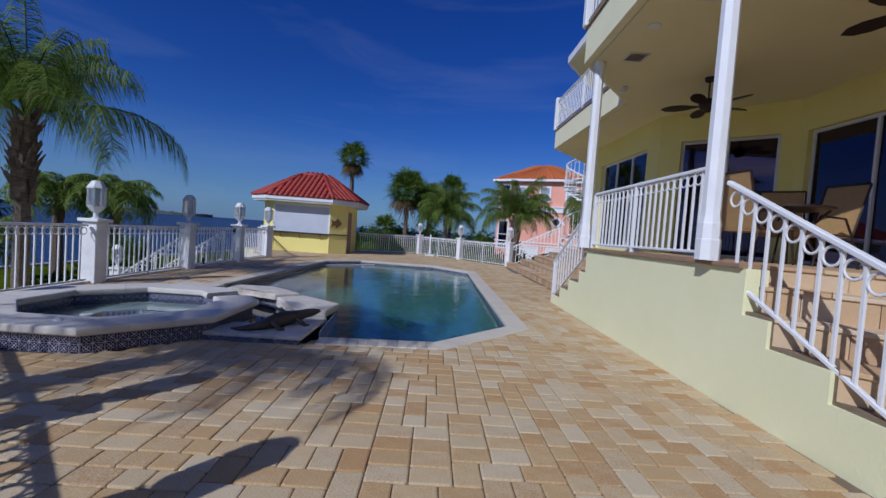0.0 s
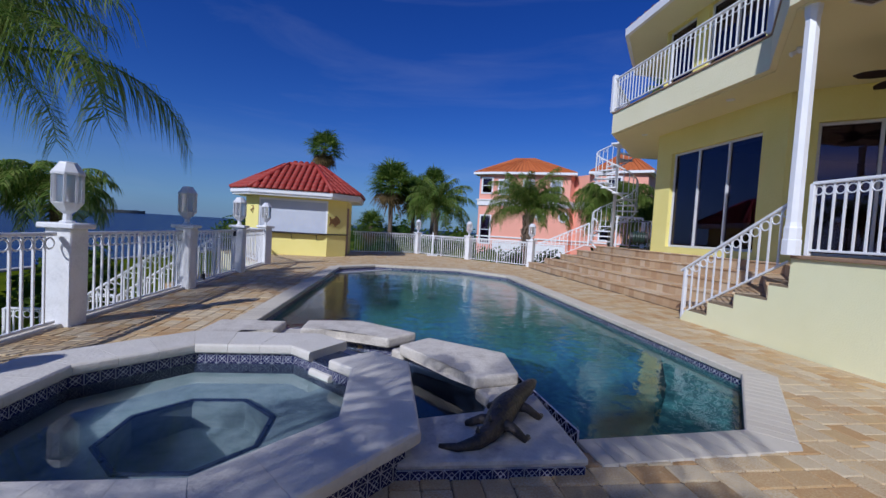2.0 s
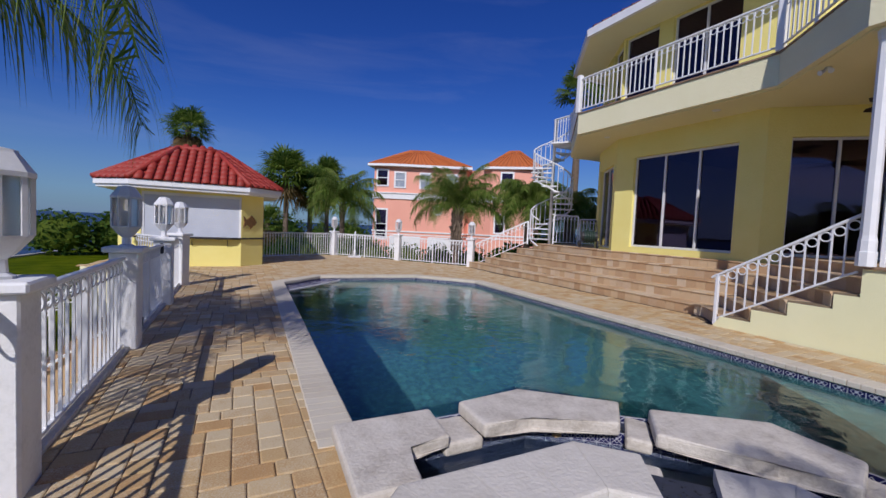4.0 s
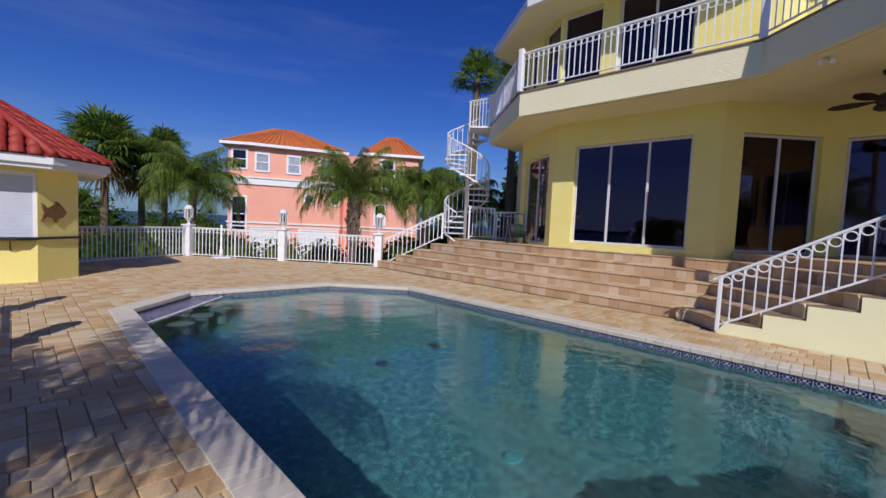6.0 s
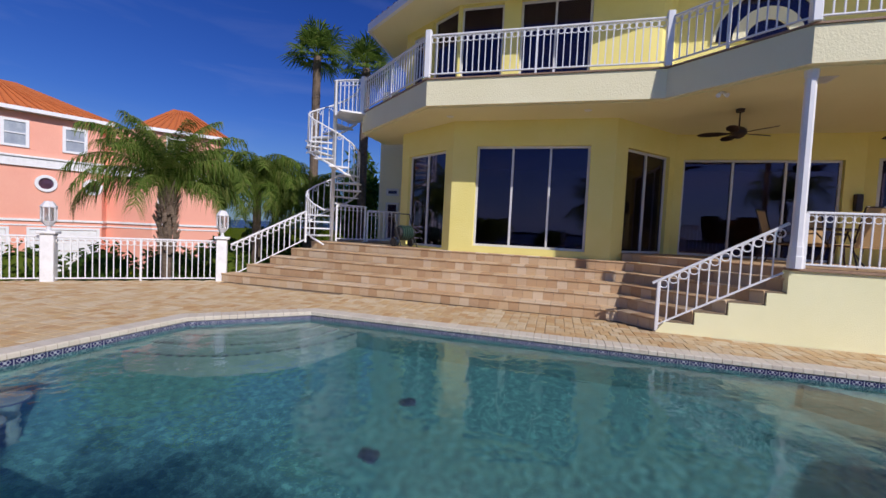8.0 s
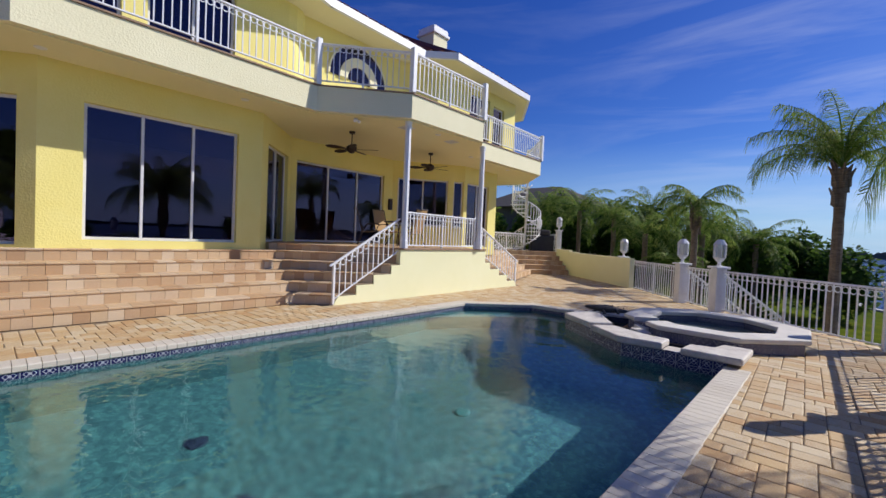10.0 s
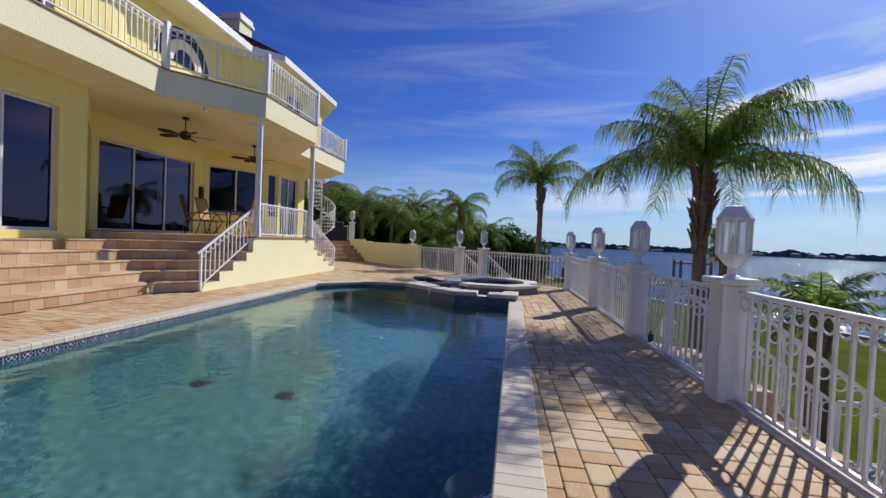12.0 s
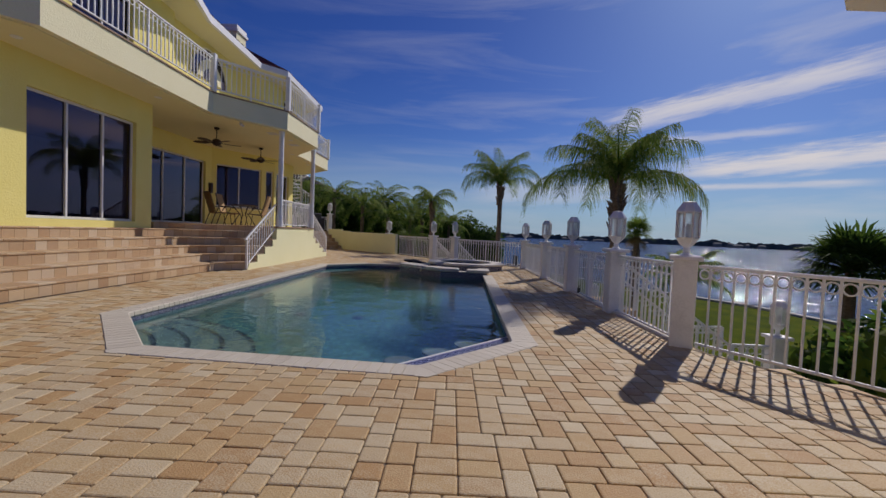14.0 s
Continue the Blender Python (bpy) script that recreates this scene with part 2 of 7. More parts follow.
M_TILE_DARK = surf("dark_roof_tile", [(0.10, 0.03, 0.025), (0.18, 0.06, 0.045)], 3, 0.6, 0.2, 20, per="island", vary=0.5)
M_FAN = surf("dark_bronze", [(0.025, 0.015, 0.012), (0.05, 0.03, 0.025)], 8, 0.4, 0.05, 60, metal=0.3)
M_WICKER = surf("tan_sling", [(0.36, 0.215, 0.085), (0.45, 0.285, 0.12)], 30, 0.75, 0.3, 200)
M_BLACK = surf("black_cover", [(0.012, 0.012, 0.014), (0.03, 0.03, 0.034)], 6, 0.55, 0.3, 20)
M_BRONZE = surf("weathered_bronze", [(0.035, 0.03, 0.028), (0.08, 0.065, 0.055), (0.05, 0.05, 0.045)], 14, 0.5, 0.7, 45, metal=0.5)
M_GREEN = surf("green_plastic", [(0.012, 0.035, 0.025), (0.03, 0.06, 0.045)], 6, 0.4, 0.05, 60)
# strong mottle: pebble finish and caustic flecks of sun, both in the colour
M_PLASTER = surf("pool_plaster", [(0.012, 0.055, 0.068), (0.028, 0.105, 0.115), (0.075, 0.205, 0.205)], 11, 0.8, 0.25, 45, pos=[0.3, 0.5, 0.7])
M_SPA_PLASTER = surf("spa_plaster", [(0.13, 0.16, 0.175), (0.2, 0.235, 0.25), (0.26, 0.29, 0.30)], 9, 0.8, 0.25, 45)
# the pool plaster again, paled to carry the brightness of shallow water
M_PLASTER_LIT = surf("lit_pool_plaster", [(0.062, 0.108, 0.112), (0.096, 0.146, 0.15), (0.13, 0.185, 0.19)], 6, 0.8, 0.25, 45)
M_STOOL = surf("stool_plaster", [(0.075, 0.09, 0.095), (0.11, 0.125, 0.125)], 8, 0.8, 0.2, 60)
M_CYAN = surf("turquoise_plain", [(0.02, 0.14, 0.15), (0.03, 0.18, 0.19)], 8, 0.5, 0.1, 60)
M_STEP_EDGE = surf("dark_step_tile", [(0.01, 0.015, 0.03), (0.03, 0.04, 0.08)], 30, 0.3, 0.05, 80)
M_GRASS = surf("lawn", [(0.03, 0.055, 0.001), (0.07, 0.1, 0.002), (0.13, 0.145, 0.006)], 0.9, 0.95, 0.8, 22, spec=0.02)
M_SEAWALL = surf("seawall_concrete", [(0.35, 0.33, 0.30), (0.48, 0.46, 0.42)], 2, 0.85, 0.3, 30)
M_TRUNK = surf("palm_trunk", [(0.075, 0.052, 0.036), (0.16, 0.115, 0.08), (0.23, 0.18, 0.135)], 7, 0.95, 0.8, 25, stretch=(1, 1, 4))
M_FAR_HOUSE = surf("far_house", [(0.07, 0.07, 0.065), (0.22, 0.21, 0.2), (0.13, 0.12, 0.11)], 0.02, 1.0, 0.0, 1.0, per="island", vary=0.6)
# woods greyed: the haze of distance is put into the colour
M_FAR = surf("hazed_wood", [(0.03, 0.042, 0.045), (0.08, 0.09, 0.085), (0.14, 0.14, 0.125)], 0.04, 1.0, 0.0, 1.0)
# opaque panes, the bright sky on the glass put into their colour
M_SKY_PANE = surf("window_blind", [(0.22, 0.26, 0.32), (0.40, 0.44, 0.48)], 1.5, 0.25, 0.05, 30)
M_WOOD = surf("grey_dock_wood", [(0.14, 0.12, 0.10), (0.24, 0.21, 0.18)], 6, 0.85, 0.3, 40)
# one dark brown for the room insides and the neighbour's wall
M_DARK_PLAIN = surf("dark_plain", [(0.10, 0.09, 0.08), (0.14, 0.13, 0.11)], 1, 0.9, 0, 10)
M_SHUTTER = surf("roll_shutter", [(0.50, 0.535, 0.60), (0.58, 0.615, 0.68)], 2, 0.45, 0.05, 40)
M_FISH = surf("copper_relief", [(0.16, 0.08, 0.03), (0.30, 0.17, 0.07)], 12, 0.5, 0.3, 50, metal=0.4)
M_LAMP_METAL = surf("lamp_white_metal", [(0.62, 0.62, 0.63), (0.76, 0.76, 0.77)], 8, 0.45, 0.05, 60)


def leaf_mat(name, cols, rough=0.5):
    m, n, l, b = node_mat(name)
    g = n.new("ShaderNodeNewGeometry")
    r = ramp(n, cols)
    l.new(g.outputs["Random Per Island"], r.inputs["Fac"])
    l.new(r.outputs["Color"], b.inputs["Base Color"])
    b.inputs["Roughness"].default_value = rough
    b.inputs["Specular IOR Level"].default_value = 0.06
    tr = n.new("ShaderNodeBsdfTranslucent")
    l.new(r.outputs["Color"], tr.inputs["Color"])
    mx = n.new("ShaderNodeMixShader")
    mx.inputs[0].default_value = 0.55
    l.new(b.outputs[0], mx.inputs[1])
    l.new(tr.outputs[0], mx.inputs[2])
    l.new(mx.outputs[0], n["Material Output"].inputs["Surface"])
    return m


M_FROND = leaf_mat("palm_frond", [(0.06, 0.125, 0.02), (0.14, 0.23, 0.04), (0.23, 0.32, 0.07), (0.32, 0.34, 0.10)])
M_FAN_LEAF = leaf_mat("fan_leaf", [(0.06, 0.12, 0.02), (0.13, 0.21, 0.035), (0.24, 0.31, 0.06)])
M_DEAD = leaf_mat("dry_leaf", [(0.16, 0.11, 0.05), (0.24, 0.17, 0.08)], 0.8)
# darker leaf greens, part of it backlit shade put into the colour
M_HEDGE = leaf_mat("hedge_leaf", [(0.025, 0.055, 0.012), (0.05, 0.10, 0.018), (0.09, 0.15, 0.025)])
M_SHRUB = leaf_mat("shrub_leaf", [(0.03, 0.075, 0.015), (0.06, 0.13, 0.025), (0.10, 0.17, 0.03), (0.16, 0.22, 0.03)])


def glass_mat(name, tint, rough=0.0, ior=1.45, gleam=(1, 1, 1)):
    m, n, l, b = node_mat(name)
    b.inputs["Base Color"].default_value = (*tint, 1)
    b.inputs["Roughness"].default_value = rough
    b.inputs["Transmission Weight"].default_value = 1.0
    b.inputs["IOR"].default_value = ior
    b.inputs["Specular Tint"].default_value = (*gleam, 1)
    return m


M_GLASS = glass_mat("solar_glass", (0.10, 0.09, 0.2), 0.0, 1.6, (0.82, 0.66, 1.0))
M_LANTERN = glass_mat("seeded_glass", (0.97, 0.97, 0.95), 0.4)


def water_mat(name, tint, rough, scales, strength, deep=None, height=0.05):
    m, n, l, b = node_mat(name)
    tc = n.new("ShaderNodeTexCoord")
    h = None
    for s, w in scales:
        t = n.new("ShaderNodeTexNoise")
        t.inputs["Scale"].default_value = s
        t.inputs["Detail"].default_value = 3
        l.new(tc.outputs["Object"], t.inputs["Vector"])
        k = n.new("ShaderNodeMath")
        k.operation = "MULTIPLY"
        k.inputs[1].default_value = w
        l.new(t.outputs["Fac"], k.inputs[0])
        if h is None:
            h = k
        else:
            a = n.new("ShaderNodeMath")
            l.new(h.outputs[0], a.inputs[0])
            l.new(k.outputs[0], a.inputs[1])
            h = a
    bp = n.new("ShaderNodeBump")
    bp.inputs["Strength"].default_value = strength
    bp.inputs["Distance"].default_value = height
    l.new(h.outputs[0], bp.inputs["Height"])
    l.new(bp.outputs["Normal"], b.inputs["Normal"])
    if deep:
        # wind chop: facets tilted at random, so that some of them catch the sun
        total = None
        for s, k in ((1.9, 1.0), (6.5, 1.0)):
            t = n.new("ShaderNodeTexNoise")
            t.inputs["Scale"].default_value = s
            t.inputs["Detail"].default_value = 1
            l.new(tc.outputs["Object"], t.inputs["Vector"])
            v = n.new("ShaderNodeVectorMath")
            v.operation = "MULTIPLY_ADD"
            v.inputs[1].default_value = (k, k, 0)
            v.inputs[2].default_value = (-k / 2, -k / 2, 0.5)
            l.new(t.outputs["Color"], v.inputs[0])
            if total is None:
                total = v
            else:
                a = n.new("ShaderNodeVectorMath")
                l.new(total.outputs[0], a.inputs[0])
                l.new(v.outputs[0], a.inputs[1])
                total = a
        nv = n.new("ShaderNodeVectorMath")
        nv.operation = "NORMALIZE"
        l.new(total.outputs[0], nv.inputs[0])
        body = n.new("ShaderNodeBsdfDiffuse")
        body.inputs["Color"].default_value = (*tint, 1)
        gloss = n.new("ShaderNodeBsdfGlossy")
        gloss.inputs["Roughness"].default_value = rough
        gloss.inputs["Color"].default_value = (0.9, 0.95, 1.0, 1)
        l.new(nv.outputs[0], gloss.inputs["Normal"])
        both = n.new("ShaderNodeMixShader")
        both.inputs[0].default_value = 0.27
        l.new(body.outputs[0], both.inputs[1])
        l.new(gloss.outputs[0], both.inputs[2])
        l.new(both.outputs[0], n["Material Output"].inputs["Surface"])
        return m
    b.inputs["Base Color"].default_value = (*tint, 1)
    b.inputs["Roughness"].default_value = rough
    b.inputs["IOR"].default_value = 1.33
    b.inputs["Transmission Weight"].default_value = 1.0
    b.inputs["Specular IOR Level"].default_value = 0.36
    return m


M_POOL_WATER = water_mat("pool_water", (0.55, 0.86, 0.88), 0.0, [(1.6, 1.0), (5.0, 0.5), (11.0, 0.16)], 0.26)
M_SPA_WATER = water_mat("spa_water", (0.62, 0.82, 0.86), 0.0, [(1.2, 1.0)], 0.05)
M_BAY = water_mat("bay_water", (0.014, 0.03, 0.095), 0.09, [(0.5, 1.0)], 1.0, True, 0.62)


def tile_mat(name, axis="Z", base=(0.012, 0.014, 0.075, 1)):
    """Navy glazed tile with a white lattice of diagonals and a ring, one motif a tile."""
    m, n, l, b = node_mat(name)
    tc = n.new("ShaderNodeTexCoord")
    sp = n.new("ShaderNodeSeparateXYZ")
    l.new(tc.outputs["Generated"], sp.inputs[0])

    def math_(op, a, c=None, d=None):
        k = n.new("ShaderNodeMath")
        k.operation = op
        for i, v in enumerate((a, c, d)):
            if v is None:
                continue
            if isinstance(v, (int, float)):
                k.inputs[i].default_value = v
            else:
                l.new(v, k.inputs[i])
        return k.outputs[0]

    u = math_("ABSOLUTE", math_("SUBTRACT", sp.outputs["X"], 0.5))
    v = math_("ABSOLUTE", math_("SUBTRACT", sp.outputs[axis], 0.5))
    diag = math_("LESS_THAN", math_("ABSOLUTE", math_("SUBTRACT", u, v)), 0.035)
    ring = math_("LESS_THAN", math_("ABSOLUTE", math_("SUBTRACT", math_("ADD", u, v), 0.36)), 0.03)
    edge = math_("GREATER_THAN", math_("MAXIMUM", u, v), 0.475)
    dot = math_("LESS_THAN", math_("ADD", u, v), 0.12)
    pat = math_("MAXIMUM", math_("MAXIMUM", diag, ring), math_("MAXIMUM", edge, dot))
    mx = n.new("ShaderNodeMix")
    mx.data_type = "RGBA"
    mx.inputs["A"].default_value = base
    mx.inputs["B"].default_value = (0.42, 0.42, 0.47, 1)
    l.new(pat, mx.inputs["Factor"])
    l.new(mx.outputs["Result"], b.inputs["Base Color"])
    b.inputs["Roughness"].default_value = 0.22
    return m


M_TILE = tile_mat("navy_white_tile")
M_LEDGE_TILE = tile_mat("purple_white_tile", "Y", (0.022, 0.02, 0.11, 1))
M_TILE_PLAIN = surf("purple_blue_mosaic", [(0.03, 0.03, 0.13), (0.10, 0.09, 0.26), (0.22, 0.20, 0.40)], 40, 0.3, 0.1, 120)


# ---------------------------------------------------------------- building helpers
HOME = {}


def thing(name, label, category, at=(0, 0, 0), group="", kind="", turn=0.0):
    ob = new(name)
    ob.empty_display_size = 0.1
    ob.matrix_basis = pose(*at, 0, 0, turn)
    HOME[ob] = ob.matrix_basis.copy()
    return tagged(ob, label, category, group, kind)


def to_mesh(name, bm, material, smooth=False, face_up=False):
    me = bpy.data.meshes.new(name)
    bmesh.ops.recalc_face_normals(bm, faces=bm.faces)
    if face_up:
        bm.normal_update()
        for f in bm.faces:
            if f.normal.z < 0:
                f.normal_flip()
    bm.to_mesh(me)
    bm.free()
    if smooth:
        for p in me.polygons:
            p.use_smooth = True
    for mt in material if isinstance(material, (list, tuple)) else [material]:
        me.materials.append(mt)
    return me


def part(name, bm, material, parent=None, label="", smooth=False, world_made=True, face_up=False):
    """Links bm as one mesh object under parent; with world_made its vertices are in the world's metres."""
    me = bm if isinstance(bm, bpy.types.Mesh) else to_mesh(name, bm, material, smooth, face_up)
    ob = new(name, me)
    if parent is not None:
        ob.parent = parent
        if world_made:
            ob.matrix_parent_inverse = HOME[parent].inverted()
    HOME[ob] = Matrix.Identity(4) if world_made or parent is None else HOME[parent].copy()
    if label:
        ob["label"] = label
    return ob


def piece(name, me, parent, m, label=""):
    """An object on shared mesh data, at the world pose m, under parent."""
    ob = new(name, me)
    ob.parent = parent
    ob.matrix_parent_inverse = HOME[parent].inverted()
    ob.matrix_basis = m
    HOME[ob] = m
    if label:
        ob["label"] = label
    return ob


def structure(name, bm, material, label, category, smooth=False):
    ob = part(name, bm, material, None, "", smooth, face_up=name.startswith(("water", "pavement")))
    HOME[ob] = Matrix.Identity(4)
    return tagged(ob, label, category, kind="structure")


def box(bm, x0, x1, y0, y1, z0, z1, m=None):
    vs = [bm.verts.new((x, y, z)) for z in (z0, z1) for x, y in ((x0, y0), (x1, y0), (x1, y1), (x0, y1))]
    if m is not None:
        for v in vs:
            v.co = m @ v.co
    f = [(3, 2, 1, 0), (4, 5, 6, 7), (0, 1, 5, 4), (1, 2, 6, 5), (2, 3, 7, 6), (3, 0, 4, 7)]
    return [bm.faces.new([vs[i] for i in q]) for q in f]


def prism(bm, poly, z0, z1):
    a = [bm.verts.new((x, y, z0)) for x, y in poly]
    b = [bm.verts.new((x, y, z1)) for x, y in poly]
    n = len(poly)
    bm.faces.new(a[::-1])
    bm.faces.new(b)
    for i in range(n):
        bm.faces.new((a[i], a[(i + 1) % n], b[(i + 1) % n], b[i]))


def tube(bm, pts, radii, n=8, caps=True):
    pts = [Vector(p) for p in pts]
    if isinstance(radii, (int, float)):
        radii = [radii] * len(pts)
    rings, ref = [], None
    for i, p in enumerate(pts):
        d = (pts[min(i + 1, len(pts) - 1)] - pts[max(i - 1, 0)]).normalized()
        if ref is None or abs(ref.dot(d)) > 0.98:
            ref = Vector((0, 0, 1)) if abs(d.z) < 0.9 else Vector((1, 0, 0))
        u = d.cross(ref).normalized()
        w = d.cross(u)
        ref = u.cross(d) * -1 if False else ref
        rings.append([bm.verts.new(p + (u * math.cos(2 * math.pi * k / n) + w * math.sin(2 * math.pi * k / n)) * radii[i]) for k in range(n)])
    for a, b in zip(rings, rings[1:]):
        for k in range(n):
            bm.faces.new((a[k], a[(k + 1) % n], b[(k + 1) % n], b[k]))
    if caps:
        bm.faces.new(rings[0][::-1])
        bm.faces.new(rings[-1])


def lathe(bm, prof, n=12, at=(0, 0, 0), flat=0.0):
    rings = [[bm.verts.new((at[0] + r * math.cos(2 * math.pi * (k + flat) / n), at[1] + r * math.sin(2 * math.pi * (k + flat) / n), at[2] + z)) for k in range(n)] for r, z in prof]
    for a, b in zip(rings, rings[1:]):
        for k in range(n):
            bm.faces.new((a[k], a[(k + 1) % n], b[(k + 1) % n], b[k]))
    bm.faces.new(rings[0][::-1])
    bm.faces.new(rings[-1])


def bev(bm, w, seg=1, edges=None):
    bmesh.ops.bevel(bm, geom=edges or list(bm.edges), offset=w, segments=seg, profile=0.6, affect="EDGES", clamp_overlap=True)


def beam(b, p0, p1, w, h):
    p0, p1 = Vector(p0), Vector(p1)
    d = (p1 - p0).normalized()
    side = d.cross(Vector((0, 0, 1))).normalized()
    up = side.cross(d)
    m = Matrix(((d.x, side.x, up.x, 0), (d.y, side.y, up.y, 0), (d.z, side.z, up.z, 0), (0, 0, 0, 1)))
    m.translation = (p0 + p1) / 2
    L = (p1 - p0).length / 2
    return box(b, -L, L, -w / 2, w / 2, -h / 2, h / 2, m)


def bbox_mesh(name, sx, sy, sz, mat_, w=0.0, base=False):
    bm = bmesh.new()
    box(bm, -sx / 2, sx / 2, -sy / 2, sy / 2, 0 if base else -sz / 2, sz if base else sz / 2)
    if w:
        bev(bm, w)
    return to_mesh(name, bm, mat_)


def inside(p, poly):
    x, y = p[0], p[1]
    c, n = False, len(poly)
    for i in range(n):
        x0, y0 = poly[i]
        x1, y1 = poly[i - 1]
        if (y0 > y) != (y1 > y) and x < (x1 - x0) * (y - y0) / (y1 - y0) + x0:
            c = not c
    return c


def offset(poly, d):
    """The closed polygon pushed outwards by d; its points run counter-clockwise."""
    out, n = [], len(poly)
    for i in range(n):
        p0, p1, p2 = Vector(poly[i - 1]), Vector(poly[i]), Vector(poly[(i + 1) % n])
        a, b = (p1 - p0).normalized(), (p2 - p1).normalized()
        na, nb = Vector((a.y, -a.x)), Vector((b.y, -b.x))
        k = (na + nb) / max(1 + na.dot(nb), 0.2)
        out.append(tuple(p1 + k * d))
    return out


def sheet(bm, outer, holes, z):
    edges = []
    for loop in [outer, *holes]:
        vs = [bm.verts.new((x, y, z)) for x, y in loop]
        edges += [bm.edges.new((vs[i], vs[(i + 1) % len(vs)])) for i in range(len(vs))]
    bmesh.ops.triangle_fill(bm, use_beauty=True, edges=edges)


# ---------------------------------------------------------------- plan
LANAI_Z, TERR_Z, RISE = 1.22, 1.05, 0.21
POOL = [(0.92, 5.38), (2.03, 6.56), (2.12, 15.13), (0.85, 16.53), (-1.97, 16.73), (-3.03, 15.66), (-3.28, 7.72), (-1.95, 7.7), (-1.3, 7.2), (-0.52, 6.55), (-0.42, 5.27)]
SPA_C, SPA_R = Vector((-2.78, 5.5)), 1.39
SPA = [(SPA_C.x + SPA_R * math.cos(radians(22.5 + 45 * k)), SPA_C.y + SPA_R * math.sin(radians(22.5 + 45 * k))) for k in range(8)]
DECK = [(-5.25, 4.3), (-2.52, 1.85), (-1.48, 0.95), (1.2, -2.15), (3.95, -4.3), (4.9, -5.2), (6.2, -7.4), (9.0, -7.4), (9.0, 18.0), (6.45, 18.35), (4.3, 19.25), (2.3, 21.95), (0.1, 24.6), (-3.2, 24.6), (-7.6, 24.6), (-7.9, 19.6), (-7.1, 19.4), (-6.4, 17.4), (-5.3, 15.7)]
HOUSE = [(7.05, 15.45), (5.75, 13.6), (5.75, 9.8), (7.48, 8.17), (7.48, 4.2), (6.15, 2.35), (5.9, 1.95), (5.9, -0.2), (6.7, -1.3), (7.6, -1.9)]
BALCONY = [(6.9, 16.7), (4.52, 13.96), (4.55, 9.13), (3.12, 7.5), (3.06, 4.74), (4.5, 2.95), (4.5, -1.3), (6.3, -3.3)]
UPPER = [(7.05, 15.45), (5.75, 13.6), (5.75, 9.25), (5.78, 9.02), (5.87, 8.83), (6.0, 8.7), (6.0, 5.2), (5.3, 4.3), (5.3, -0.4), (6.6, -1.9), (7.6, -1.9)]
COLS = [(3.34, 7.38), (3.36, 4.32)]

# ---------------------------------------------------------------- ground, lawn, bay
bm = bmesh.new()
sheet(bm, [(-4000, -4000), (4000, -4000), (4000, 4000), (-4000, 4000)], [], -2.6)
structure("water_bay", bm, M_BAY, "wide blue bay water glittering in the sun", "water")
SHORE = [(-4, -60), (-7, -25), (-13, -10), (-18, -1), (-20, 8), (-19.5, 30), (-16, 60), (-16, 140)]
bm = bmesh.new()
prism(bm, SHORE + [(400, 140), (400, -60)], -3.2, -1.9)
structure("ground", bm, M_GRASS, "green mown lawn sloping to the sea wall", "lawn")
bm = bmesh.new()
for a, b in zip(SHORE, SHORE[1:]):
    a, b = Vector((*a, 0)), Vector((*b, 0))
    d = (b - a).normalized()
    m = Matrix.Translation((a + b) / 2) @ Matrix.Rotation(math.atan2(d.y, d.x), 4, "Z")
    box(bm, -(b - a).length / 2 - 0.1, (b - a).length / 2 + 0.1, -0.2, 0.2, -3.2, -1.8, m)
structure("wall_sea", bm, M_SEAWALL, "pale concrete sea wall along the lawn", "wall")

# far shores: uneven low woods
rng = random.Random(4)


def far_shore(name, arc, dist, hmin, hmax, label):
    b = bmesh.new()
    lo, hi = [], []
    a = arc[0]
    while a <= arc[1]:
        r = dist * (1 + 0.05 * math.sin(a * 0.3))
        h = hmin + (hmax - hmin) * (0.5 + 0.4 * noise.noise((a * 0.5, 3, dist * 0.01)) + 0.6 * rng.random() * noise.noise((a * 2.1, 1, 0)) + 0.12 * rng.random())
        x, y = r * math.cos(radians(a)), r * math.sin(radians(a))
        lo.append((x, y))
        hi.append(h)
        a += 0.16
    for k in range(len(lo) - 1):
        (x0, y0), (x1, y1) = lo[k], lo[k + 1]
        v = [b.verts.new(c) for c in ((x0, y0, -2.7), (x1, y1, -2.7), (x1, y1, -2.6 + hi[k + 1]), (x0, y0, -2.6 + hi[k]), (x0 * 1.05, y0 * 1.05, -2.6 + hi[k] * 0.8), (x1 * 1.05, y1 * 1.05, -2.6 + hi[k + 1] * 0.8))]
        b.faces.new(v[:4])
        b.faces.new((v[3], v[2], v[5], v[4]))
    structure(name, b, M_FAR, label, "woods")


far_shore("backdrop_south", (205, 285), 900, 2, 16, "wooded far shore with low houses across the bay")
far_shore("backdrop_west", (118, 206), 1700, 3, 15, "thin dark far shore on the horizon")

rg_ = random.Random(8)
b = bmesh.new()
